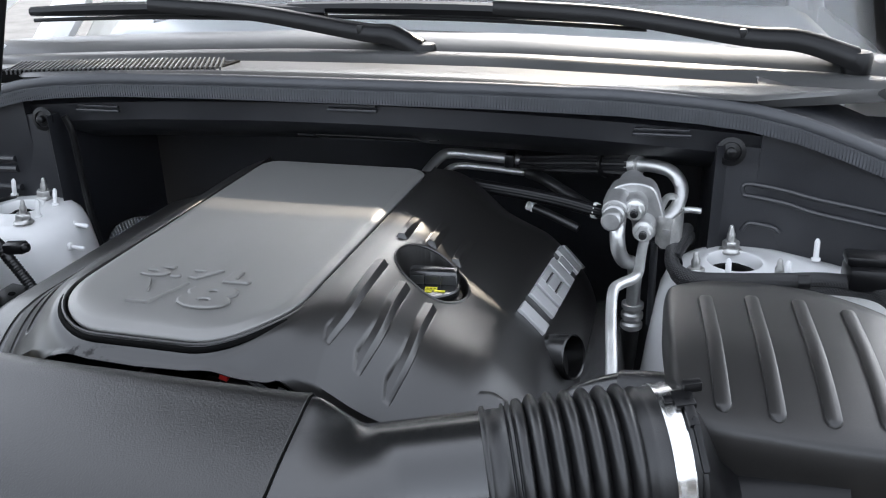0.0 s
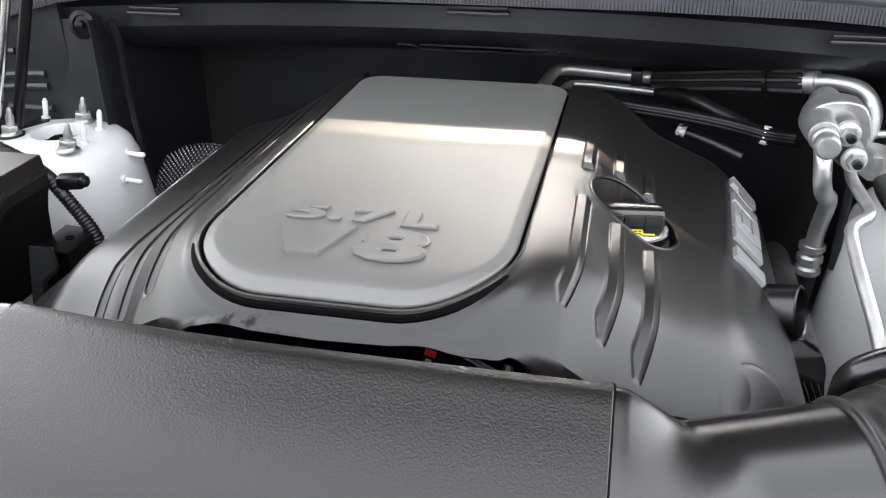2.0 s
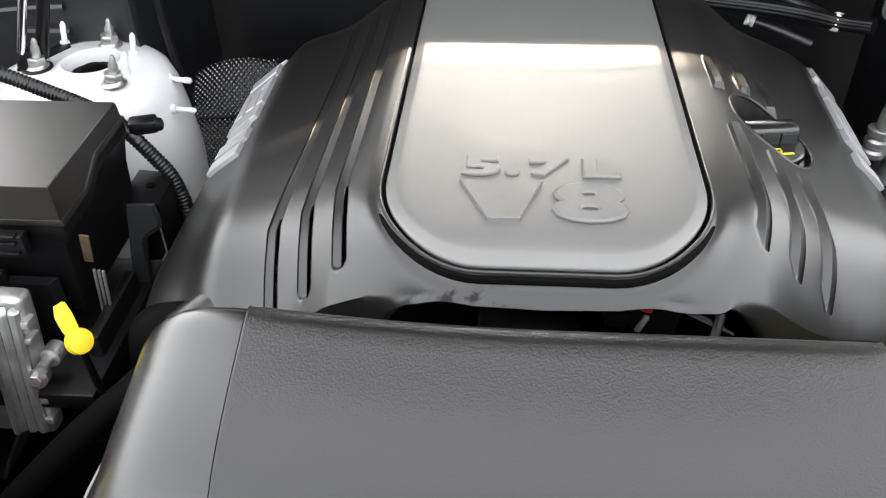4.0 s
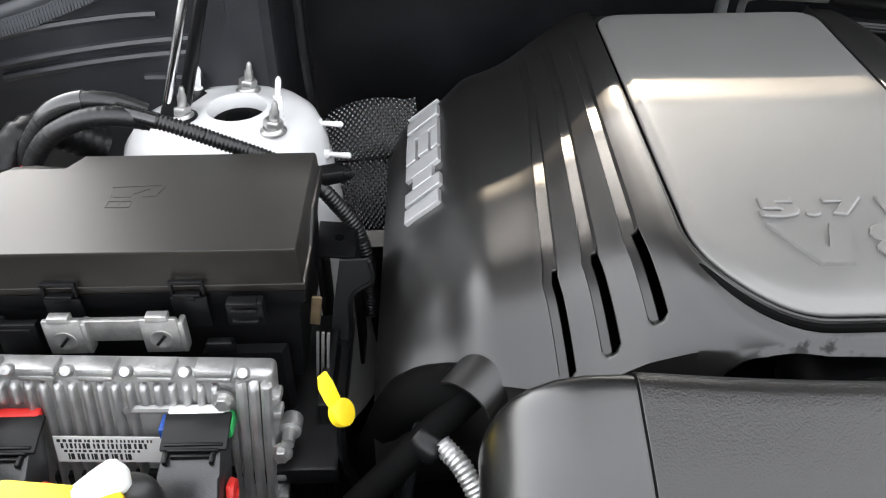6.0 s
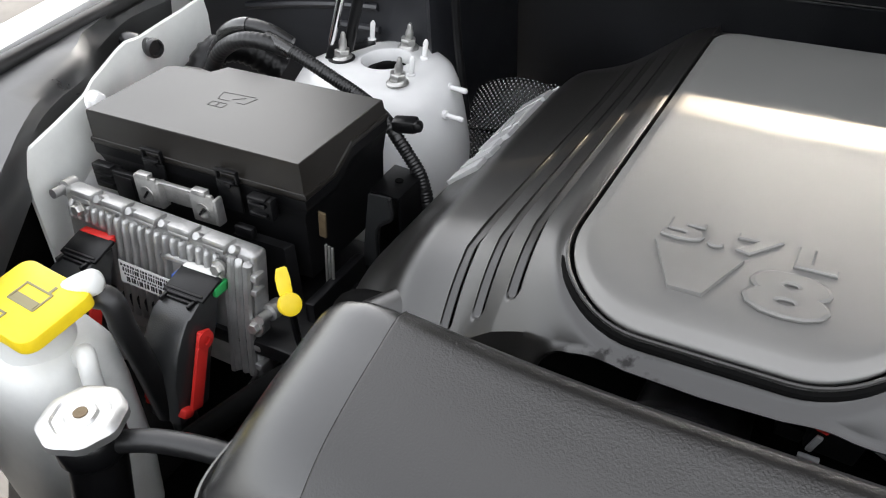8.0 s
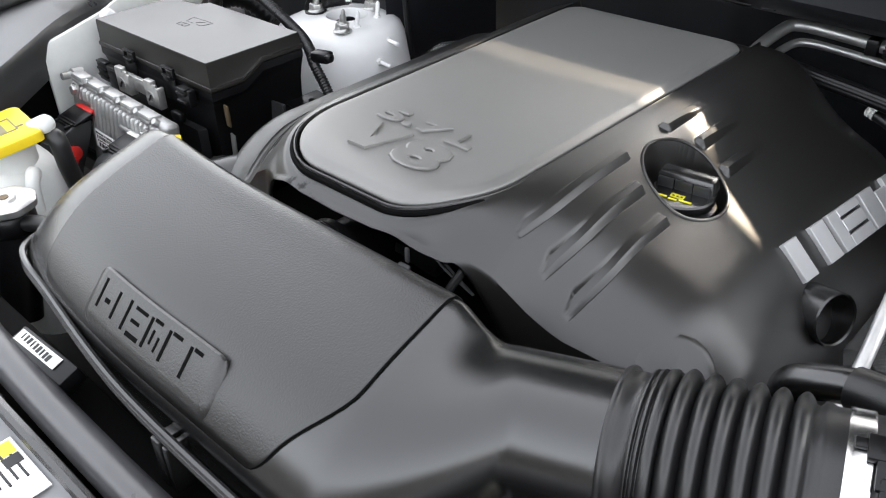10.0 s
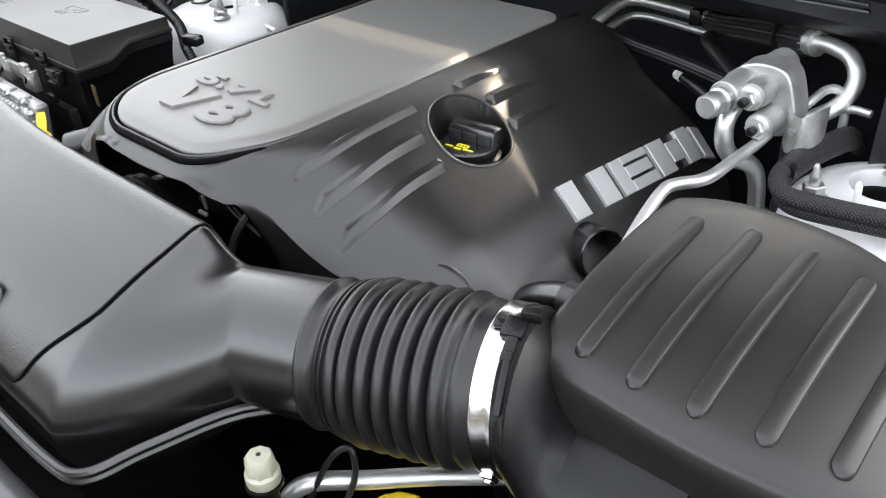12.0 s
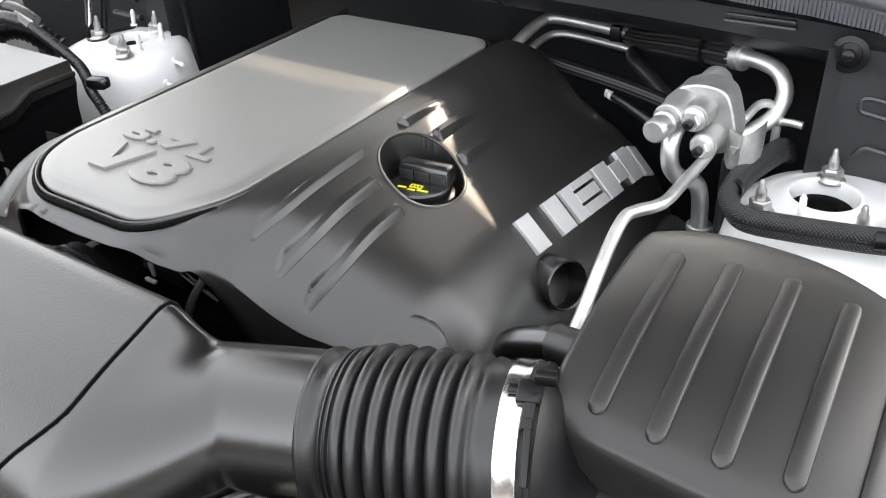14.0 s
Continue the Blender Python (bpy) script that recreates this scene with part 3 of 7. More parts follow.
    for s in (-1, 1):
        bm = bmesh.new()
        tube(bm, [(s * 0.84, 1.50, 1.18), (s * 0.80, 1.85, 1.50), (s * 0.74, 2.22, 1.75)], 0.035, 8, 4)
        part("pillar", bm, WHITE, car, "white windscreen pillar")
        for y in (2.95, 3.85, 4.28):
            bm = bmesh.new()
            tube(bm, [(s * 0.90, y, 1.12), (s * 0.82, y, 1.50), (s * 0.74, y, 1.76)], 0.04, 8, 4)
            part("pillar", bm, WHITE, car, "white side pillar")
        for y0, y1 in ((1.50, 2.90), (2.92, 3.75)):
            bm = bmesh.new()
            loft(bm, [[(s * (x + d), y, z) for x, d, z in ((0.955, 0, 0.42), (0.975, 0, 0.75), (0.925, 0, 1.13), (0.885, 0, 1.13), (0.90, 0, 0.42))] for y in (y0, y0 + 0.03, y1 - 0.03, y1)])
            bmesh.ops.recalc_face_normals(bm, faces=bm.faces)
            part("door", bm, WHITE, car, "white car door")
            bm = bmesh.new()
            loft(bm, [[(s * x, y, z) for x, z in ((0.905, 1.13), (0.77, 1.73), (0.765, 1.73), (0.90, 1.13))] for y in (max(y0, 2.0), y1)])
            bmesh.ops.recalc_face_normals(bm, faces=bm.faces)
            part("side_window", bm, DARK, car, "dark tinted side window")
        bm = bmesh.new()
        loft(bm, [[(s * x, y, z) for x, z in ((0.955, 0.75 if 3.4 < y < 4.1 else 0.45), (0.97, 0.9), (0.925, 1.13), (0.86, 1.13), (0.88, 0.8))] for y in (3.77, 3.9, 4.05, 4.12, 4.35)])
        bmesh.ops.recalc_face_normals(bm, faces=bm.faces)
        part("quarter_panel", bm, WHITE, car, "white rear side panel")
        bm = bmesh.new()
        box(bm, (s * 0.93, 2.55, 0.37), (0.08, 2.2, 0.12), 0.03)
        part("sill", bm, DARK, car, "black plastic sill")
    bm = bmesh.new()
    box(bm, (0, 4.36, 0.85), (1.84, 0.08, 0.75), 0.03)
    part("tailgate", bm, WHITE, car, "white tailgate")
    bm = bmesh.new()
    box(bm, (0, 4.33, 1.46), (1.5, 0.04, 0.52), 0.02)
    part("rear_window", bm, DARK, car, "dark tinted rear window")

    # bonnet, raised on its hinges
    hinge, tilt, length = Vector((0, 1.40, 1.498)), radians(66), 1.22
    back, up = Vector((0, -math.cos(tilt), math.sin(tilt))), Vector((0, math.sin(tilt), math.cos(tilt)))

    def hood_point(x, d, h):
        return Vector((x, 0, 0)) + hinge + back * d + up * h

    bm = bmesh.new()
    loops = []
    for x in np.linspace(-0.96, 0.96, 29):
        c = 0.05 * (1 - (x / 0.8) ** 2)
        low = -0.19 * (x / 0.8) ** 2
        loops.append([hood_point(x * (1.0 - 0.07 * d / length), d if d > 0.01 else low, h + c * min(d / 0.3, 1)) for d, h in ((0.0, 0.02), (0.3, 0.05), (0.8, 0.06), (1.15, 0.03), (length, -0.02), (length - 0.03, -0.03), (1.10, 0.01), (0.3, 0.02), (0.0, 0.0))])
    loft(bm, loops)
    hood = part("hood", bm, WHITE, car, "white bonnet standing open")
    bm = bmesh.new()
    loops = []
    for x in np.linspace(-0.82, 0.82, 23):
        c = 0.05 * (1 - (x / 0.8) ** 2)
        low = 0.10 - 0.10 * (x / 0.8) ** 2
        loops.append([hood_point(x * (1.0 - 0.07 * d / length), d if d > 0.2 else low, h + c * min(d / 0.3, 1)) for d, h in ((0.1, 0.004), (0.3, 0.012), (0.7, 0.008), (1.06, 0.002), (1.06, -0.010), (0.7, -0.008), (0.3, -0.004), (0.1, -0.010))])
    loft(bm, loops)
    bmesh.ops.recalc_face_normals(bm, faces=bm.faces)
    part("hood_liner", bm, PAD, hood, "charcoal felt pad under the bonnet")
    # wheels
    for x in (-0.80, 0.80):
        for y in (0.85, 3.75):
            bm = bmesh.new()
            lathe(bm, [(0.20, -0.12), (0.34, -0.125), (0.38, -0.10), (0.385, 0.0), (0.38, 0.10), (0.34, 0.125), (0.20, 0.12)], (x, y, 0.385), (1, 0, 0), 40)
            wheel = part("wheel", bm, RUBBER, car, "black tyre on a silver rim")
            bm = bmesh.new()
            lathe(bm, [(0.0, -0.10), (0.10, -0.11), (0.215, -0.125), (0.215, 0.125), (0.10, 0.11), (0.0, 0.10)], (x, y, 0.385), (1, 0, 0), 30)
            part("rim", bm, ALU, wheel, "silver alloy rim")
    # radiator support at the front
    bm = bmesh.new()
    tube(bm, [(-0.78, 0.36, 0.965), (-0.55, 0.315, 0.968), (-0.3, 0.290, 0.97), (0.0, 0.282, 0.97), (0.3, 0.290, 0.97), (0.55, 0.315, 0.968), (0.78, 0.36, 0.965)], 0.017, 12, 6)
    part("radiator_support", bm, BEAM, car, "black tubular radiator support beam")
    bm = bmesh.new()
    loops = []
    for x in np.linspace(-0.8, 0.8, 21):
        c = 0.08 * (x / 0.8) ** 2
        prof = [(0.262, 0.952), (0.255, 0.975), (0.24, 0.968), (0.10, 0.962), (0.0, 0.945), (-0.05, 0.90), (-0.05, 0.86), (0.25, 0.90)]
        loops.append([(x, y + c, z) for y, z in prof])
    loft(bm, loops)
    shield = part("radiator_cover", bm, COVERGREY, car, "dark grey moulded radiator cover panel")
    bm = bmesh.new()
    tube(bm, [(-0.7, 0.335, 0.982), (-0.3, 0.262, 0.984), (0.0, 0.252, 0.984), (0.3, 0.262, 0.984), (0.7, 0.335, 0.982)], 0.006, 8, 5)
    part("cover_edge", bm, SATIN, shield)
    bm = bmesh.new()
    box(bm, (-0.055, 0.222, 0.9705), (0.075, 0.045, 0.001), 0.0, Euler((0.04, 0, 0)).to_matrix())
    part("sticker", bm, PAPER, shield, "white paper sticker")
    for k in range(5):
        bm = bmesh.new()
        box(bm, (-0.062, 0.208 + k * 0.007, 0.9716), (0.045 - 0.006 * (k % 2), 0.002, 0.0006), 0.0, Euler((0.04, 0, 0)).to_matrix())
        part("print", bm, INK, shield, smooth=False)
    bm = one_box((-0.158, 0.308, 0.975), (0.095, 0.022, 0.018), 0.002, (18, 0, 3))
    relay = part("wiring_clip", bm, DARK, car, "black wiring clip with a white label")
    part("clip_label", one_box((-0.165, 0.306, 0.9855), (0.070, 0.012, 0.0008), 0.0, (18, 0, 3)), PAPER, relay, "white paper label")
    bm = bmesh.new()
    for k in range(9):
        box(bm, (-0.192 + 0.006 * k, 0.306, 0.9862), (0.0022 + 0.001 * (k % 3), 0.007, 0.0006), 0.0, Euler((radians(18), 0, 0.05)).to_matrix())
    part("label_print", bm, INK, relay, smooth=False)
    for dx, w, m2 in ((-0.026, 0.016, YPRINT), (-0.010, 0.012, INK)):
        bm = bmesh.new()
        box(bm, (-0.055 + dx, 0.2345, 0.9718), (w, 0.014, 0.0006), 0.0, Euler((0.04, 0, 0)).to_matrix())
        part("sticker_field", bm, m2, shield, smooth=False)
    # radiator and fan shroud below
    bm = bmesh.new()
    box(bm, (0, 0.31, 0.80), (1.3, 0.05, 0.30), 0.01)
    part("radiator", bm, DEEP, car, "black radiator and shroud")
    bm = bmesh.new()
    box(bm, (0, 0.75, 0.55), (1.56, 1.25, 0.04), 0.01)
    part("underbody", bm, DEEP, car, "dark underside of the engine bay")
    bm = bmesh.new()
    box(bm, (0, 0.02, 0.62), (1.55, 0.18, 0.56), 0.06)
    part("bumper", bm, WHITE, car, "white front bumper")
    return car


def build_tower(s):
    """A white strut tower with its opening, studs and nuts. s: -1 or 1, the side of the car."""
    cx, cy, top = s * 0.553, 1.018, 1.026
    tower = thing("strut_tower", (cx, cy, 0.57), "white painted strut tower with threaded studs and nuts", "strut tower", "strut towers")
    hole = (0.0055, 0.008) if s < 0 else (-0.0155, 0.011)
    bm = bmesh.new()
    n = 48
    rings = []
    for r, z in ((0.033, top - 0.03), (0.033, top - 0.002), (0.0345, top + 0.0025), (0.038, top + 0.0030), (0.0445, top - 0.001), (0.070, top - 0.001), (0.088, top - 0.006),
                 (0.099, top - 0.016), (0.106, top - 0.034), (0.112, top - 0.07), (0.118, top - 0.12), (0.128, top - 0.22), (0.15, top - 0.42)):
        ring = []
        for k in range(n):
            a = 2 * math.pi * k / n
            ox = r * math.cos(a)
            oy = r * math.sin(a)
            if r < 0.06:
                ox, oy = ox + hole[0], oy + hole[1]
            elif s * ox > 0:
                ox *= 1.0 + (0.22 if s < 0 else 0.9) * ease((r - 0.08) / 0.03)
            ring.append(bm.verts.new((cx + ox, cy + oy, z + 0.02 * (-s * ox) * 0)))
        rings.append(ring)
    for a, b in zip(rings, rings[1:]):
        for k in range(n):
            bm.faces.new((a[k], b[k], b[(k + 1) % n], a[(k + 1) % n]))
    body = part("tower_shell", bm, WHITE, tower)
    bm = bmesh.new()
    lathe(bm, [(0.036, -0.012), (0.031, -0.008), (0.016, -0.006), (0.015, -0.001), (0.012, 0.001), (0.0, 0.0015)], (cx + hole[0], cy + hole[1], top - 0.006), segments=24)
    part("strut_mount", bm, DEEP, tower, "black strut mount in the opening")
    # studs: x, y, height, kind
    for x, y, h, thick in ((0.543, 1.076, 0.036, 1), (0.4975, 0.972, 0.036, 1), (0.608, 1.010, 0.038, 1), (0.505, 1.054, 0.028, 0), (0.4945, 1.000, 0.028, 0), (0.605, 1.0805, 0.030, 0)):
        if s > 0:
            x, y = {0.543: (0.535, 1.07), 0.4975: (0.488, 0.969), 0.608: (0.584, 0.960), 0.505: (0.597, 0.984), 0.4945: (0.527, 0.975), 0.605: (0.64, 1.06)}[x]
        bm = bmesh.new()
        if thick:
            lathe(bm, [(0.0150, 0), (0.0150, 0.002), (0.0125, 0.0035), (0.0115, 0.0060)], (s * x, y, top - 0.001), segments=18)
            lean = (0.17 if s < 0 else -0.05, 0, 1)
            hexnut(bm, (s * x, y, top + 0.004), 0.0112, 0.0105, lean)
            lathe(bm, [(0.0050, 0), (0.0055, 0.012), (0.0046, 0.0125), (0.0055, 0.014), (0.0055, h - 0.012), (0.0036, h - 0.008), (0.0036, h - 0.004), (0.002, h)], (s * x, y, top), lean, 12)
            part("stud", bm, ZINC, body, "zinc plated stud with flange nut")
        else:
            lathe(bm, [(0.006, 0), (0.006, 0.003), (0.0036, 0.004), (0.0036, h - 0.004), (0.0015, h)], (s * x, y, top - 0.001), (0.17 if s < 0 else -0.05, 0, 1), 12)
            part("pin", bm, WHITE, body, "white painted weld stud")
    for x, y, z in ((0.458, 1.03, 1.004), (0.448, 1.000, 0.979)) if s < 0 else ():
        bm = bmesh.new()
        d = Vector((-s, -0.15, 0)).normalized()
        lathe(bm, [(0.006, 0), (0.006, 0.006), (0.0032, 0.007), (0.0032, 0.022), (0.0038, 0.022), (0.0038, 0.03), (0.002, 0.032)], (s * x, y, z), d, 14)
        part("side_bolt", bm, WHITE, body, "small white side stud")
    return tower


# ---------------------------------------------------------------- engine cover
H_RIGHT = [(0, 0), (0.015, 0.0005), (0.035, 0.003), (0.05, 0.009), (0.0715, 0.022), (0.0985, 0.0425), (0.115, 0.050), (0.165, 0.069), (0.1765, 0.0765), (0.19, 0.089), (0.2055, 0.105), (0.222, 0.122), (0.24, 0.16), (0.26, 0.26)]
H_LEFT = [(0, 0), (0.012, 0.0015), (0.0275, 0.0085), (0.0585, 0.0285), (0.085, 0.045), (0.098, 0.0510), (0.118, 0.0572), (0.146, 0.0640), (0.158, 0.0745), (0.1735, 0.0925), (0.2085, 0.1175), (0.225, 0.135), (0.245, 0.19), (0.26, 0.26)]
H_FRONT = [(0, 0), (0.0006, 0.0003), (0.0030, 0.0085), (0.0045, 0.0100), (0.0098, 0.0125), (0.0125, 0.017), (0.020, 0.032), (0.035, 0.053), (0.054, 0.080), (0.12, 0.19)]


def rounded_table(table, spread):
    """The table sampled every half millimetre, with its corners eased."""
    out = []
    for i in range(640):
        at = i * 0.0005
        w = min(spread, 0.45 * at)
        out.append(sum(lerp_table(table, at + w * k / 4) for k in range(-4, 5)) / 9)
    return out


SIDE_RIGHT, SIDE_LEFT, SIDE_FRONT = rounded_table(H_RIGHT, 0.009), rounded_table(H_LEFT, 0.008), rounded_table(H_FRONT, 0.0014)
PANEL_FRONT, PANEL_BACK, PANEL_RX, PANEL_RY = 0.555, 1.078, 0.080, 0.100
LIP = [(0, 0.543), (0.05, 0.544), (0.09, 0.549), (0.12, 0.555), (0.15, 0.5625), (0.19, 0.573), (0.24, 0.586), (0.29, 0.602), (0.40, 0.640)]


def sample(table, d):
    at = min(max(d, 0.0) / 0.0005, 638.0)
    i = int(at)
    return table[i] + (table[i + 1] - table[i]) * (at - i)


def panel_span(y):
    """The middle and the half width of the panel's recess, which widens to the rear on one side."""
    t = min(max((y - 0.68) / 0.35, 0.0), 1.0)
    return -0.010 + 0.0030 * t, 0.1265 + 0.0030 * t


def crown(y):
    """How far the panel and its surround bend down at the front."""
    return 0.0080 * min(max((0.603 - y) / 0.048, 0.0), 1.25) ** 2


def cover_base(x, y):
    """The height of the cover's skin without louvres or bowl, and the distance outside the panel's outline."""
    cx, hw = panel_span(y)
    u = abs(x - cx)
    qx, qy = u - (hw - PANEL_RX), ((PANEL_FRONT + PANEL_RY) - y) * PANEL_RX / PANEL_RY
    hyp = math.hypot(max(qx, 0), max(qy, 0))
    d = hyp + min(max(qx, qy), 0) - PANEL_RX
    top = 1.1135 - crown(y) * (1 - ease((u - 0.13) / 0.05))
    if d < 0:
        return top - 0.0105 * ease(-d / 0.003), d
    f = max(qy, 0) / (hyp + 1e-9)
    z = top - (1 - f * f) * sample(SIDE_RIGHT if x > cx else SIDE_LEFT, d) - f * f * sample(SIDE_FRONT, d)
    if y < 0.70:
        z -= (1.6 + 17.0 * max(0.0, u - 0.16)) * (0.70 - y) ** 2 * ease((u - 0.11) / 0.09)
    if y > 1.03:
        z -= 1.2 * (y - 1.03) ** 2 * (1 + 6 * ease((u - 0.15) / 0.2))
    return z, d


LOUVRES = (0.1645, 0.1945, 0.2245)
GROOVE = 0.0108
BOWL = (0.1995, 0.7925, 0.0458)
BOWL_SQUEEZE = 0.88


def louvre_bend(x, y):
    """How far the louvres lean inwards at their front, and outwards (left) towards the rear."""
    if x < 0:
        u = -x
        s = 0.0075 * min(max((0.672 - y) / 0.082, 0.0), 1.15) ** 1.3 - 0.026 * min(max(y - 0.640, 0.0), 0.3) * max(0.0, u - 0.145) / 0.047
        return s * ease((u - 0.118) / 0.040) * ease((0.315 - u) / 0.065)
    s = 0.0048 + 0.0092 * min(max((0.654 - y) / 0.050, 0.0), 1.25) ** 1.7
    return s * ease((x - 0.105) / 0.042) * ease((0.300 - x) / 0.055)


def cover_height(x, y, at=None):
    z, d = cover_base(x, y)
    u = abs(x) if at is None else abs(at)
    if x < 0:
        for g in LOUVRES:
            if g <= u <= g + GROOVE:
                k = ease((y - 0.583 - 300.0 * max(0.0, abs(u - g - 0.0054) - 0.002) ** 2) / 0.008) * ease((1.06 - y) / 0.10)
                if k > 0:
                    low = cover_base(-(g + GROOVE) + u + x, y)[0] - 0.0020 + 0.22 * (g + GROOVE - u)
                    z += (min(low, z) - z) * k
    else:
        for i, edge in enumerate((0.1665, 0.1965, 0.2255)):
            g = edge - 0.0165
            if not g - 0.005 <= u <= edge or math.hypot((x - BOWL[0]) / BOWL_SQUEEZE, y - BOWL[1]) < BOWL[2] + 0.003:
                continue
            front, back = 0.602 - 0.003 * i, (0.756, 0.7365, 0.7335)[i]
            stub = (0.8245, 0.8425, 0.8425)[i]
            # each louvre is a flatter blade: sunk into the flank at its front, standing proud of it towards the bowl
            if y < 0.79:
                k, wide = ease((y - front) / 0.006) * ease((back - y) / 0.0016), ease((y - front) / 0.020)
                proud = 0.50 + 0.55 * ease((y - front) / (back - front))
            else:
                k, wide, proud = ease((y - stub) / 0.0016) * ease((stub + 0.085 - y) / 0.075), 1.0, 1.15
            if k <= 0:
                continue
            inner = edge - 0.0050 - 0.0067 * wide
            sunk = cover_base(edge - (u - x), y)[0] - 0.0012 - (0.0020 * ease((front + 0.05 - y) / 0.05) if y < 0.79 else 0.0)
            raised = cover_base(inner - (u - x), y)[0] + (0.0028, 0.0012, 0.0004)[i] - 0.10 * (edge - inner)
            rim = sunk + (raised + 0.0010 - sunk) * proud
            crest = edge - 0.0042
            if u >= crest:
                blade = sunk + (rim + 0.10 * (edge - crest) - sunk) * (edge - u) / (edge - crest)
            elif u >= inner:
                blade = rim + 0.10 * (edge - u)
            else:
                t = min(max((u - (inner - 0.0028)) / 0.0028, 0.0), 1.0)
                blade = z + (rim + 0.10 * (edge - inner) - cover_base(inner - (u - x), y)[0]) * t ** 2.2
            z += (blade - z) * k
    if x > 0:
        r = math.hypot((x - BOWL[0]) / BOWL_SQUEEZE, y - BOWL[1])
        if r < BOWL[2]:
            floor = 1.043 + 0.2 * max(0, r - 0.034)
            z += (min(floor, z) - z) * ease((BOWL[2] - r) / 0.005)
    return z


def build_cover():
    cover = thing("engine_cover", (0, 0.8, 0.80), "satin black plastic engine cover with a silver top panel and louvres", "engine cover")
    ny = 260
    half = [0.002 * k for k in range(1, 74)] + [0.147 + 0.001 * k for k in range(104)] + [0.252 + 0.002 * k for k in range(63)]
    xs = [-x for x in reversed(half)] + [0.0] + half
    w = len(xs)
    front = [lerp_table(LIP, abs(x + 0.010)) for x in xs]
    verts, ys = [], {}
    # the rolled lip and the front wall below it
    skirt = ((0.0035, 0.0), (0.0045, 0.12), (0.0040, 0.35), (0.0020, 0.75))
    for j in range(ny):
        t = (j - len(skirt)) / (ny - 1 - len(skirt))
        for i, x in enumerate(xs):
            if t < 0:
                step, up = skirt[j]
                y = front[i]
                reach = 0.0035 + 0.090 * (ease((x - 0.130) / 0.100) if x > 0 else ease((-x - 0.105) / 0.07))
                px = x - math.copysign(louvre_bend(x, y), x)
                ys[i, j] = y - step
                verts.append((px, y - step * (1 - 0.55 * up) - 0.8, cover_height(px, y, x) - reach * (1 - up ** 0.5) - 0.001 * (1 - up) - 0.80))
                continue
            y = front[i] + (1.098 - front[i]) * (0.55 * t + 0.45 * t * t)
            ys[i, j] = y
            px = x - math.copysign(louvre_bend(x, y), x)
            verts.append((px, y - 0.8, cover_height(px, y, x) - 0.80))
    faces = []
    for j in range(ny - 1):
        for i in range(w - 1):
            x, y = (xs[i] + xs[i + 1]) / 2, ys[i, j]
            u = abs(x)
            if x < 0 and 0.588 < y < 0.668 and any(g - 0.0004 <= u <= g + 0.0037 for g in LOUVRES):
                continue
            faces.append((j * w + i, j * w + i + 1, (j + 1) * w + i + 1, (j + 1) * w + i))
    me = bpy.data.meshes.new("shell")
    me.from_pydata(verts, [], faces)
    bm = bmesh.new()
    bm.from_mesh(me)
    bpy.data.meshes.remove(me)
    bmesh.ops.delete(bm, geom=[v for v in bm.verts if not v.link_faces], context="VERTS")
    bmesh.ops.translate(bm, verts=bm.verts, vec=(0, 0.8, 0.80))
    shell = part("shell", bm, SHELL, cover, sharp=32)
    mod = shell.modifiers.new("thickness", "SOLIDIFY")
    mod.thickness, mod.offset = 0.003, -1
    bm = bmesh.new()
    rim = BOWL[2] * BOWL_SQUEEZE
    tube(bm, [(BOWL[0] + rim * math.cos(a), BOWL[1] + BOWL[2] * math.sin(a), cover_base(BOWL[0] + rim * math.cos(a), BOWL[1] + BOWL[2] * math.sin(a))[0] - 0.0003) for a in np.linspace(0, 2 * math.pi, 48, endpoint=False)],
         0.0018, 8, 2, closed=True)
    part("bowl_rim", bm, SHELL, cover, "rounded rim of the filler bowl")
    # silver panel, a separate plate lying in the recess
    def panel_ring(inset):
        """The panel's outline, drawn in by that much: oval corners at the front, small round ones at the rear."""
        ring = []
        for sx, sy, a0 in ((-1, -1, 180), (1, -1, 270), (1, 1, 0), (-1, 1, 90)):
            rx, ry = (PANEL_RX, PANEL_RY) if sy < 0 else (0.032, 0.032)
            for k in range(15):
                a = radians(a0 + 90 * k / 14)
                y = (PANEL_FRONT + ry if sy < 0 else PANEL_BACK - ry) + (ry - inset) * math.sin(a)
                mid, hw = panel_span(y)
                ring.append((mid + sx * (hw - rx) + (rx - inset) * math.cos(a), y))
        return ring

    bm = bmesh.new()
    loft(bm, [[(x, y, z - crown(y)) for x, y in panel_ring(inset)] for inset, z in
              ((0.0085, 1.098), (0.0085, 1.1092), (0.0044, 1.1102), (0.0042, 1.1120), (0.0048, 1.1132), (0.0060, 1.1140), (0.0095, 1.1150), (0.0115, 1.1163), (0.0145, 1.1170), (0.022, 1.1170), (0.031, 1.1170))])
    panel = part("panel", bm, SILVER, cover, "silver grey painted top panel with raised lettering", sharp=60)
    # near-black tube stands in for the shade in the gap round the panel
    bm = bmesh.new()
    tube(bm, [(x, y, 1.1042 - crown(y)) for x, y in panel_ring(0.0038)], 0.0036, 8, 1, closed=True, curve=False)
    part("groove_dark", bm, DEEP, cover, "near-black tube for the shaded gap round the panel")
    # added near-black tube paints the shade of the step below the panel front
    bm = bmesh.new()
    ring = [(x, y) for x, y in panel_ring(-0.0026) if y < 0.655]
    ring.sort(key=lambda p: math.atan2(p[0] + 0.010, 0.70 - p[1]))
    tube(bm, [(x, y, 1.1086 - crown(y) - 0.004 * ease((y - 0.60) / 0.05)) for x, y in ring], 0.0033, 8, 1, curve=False)
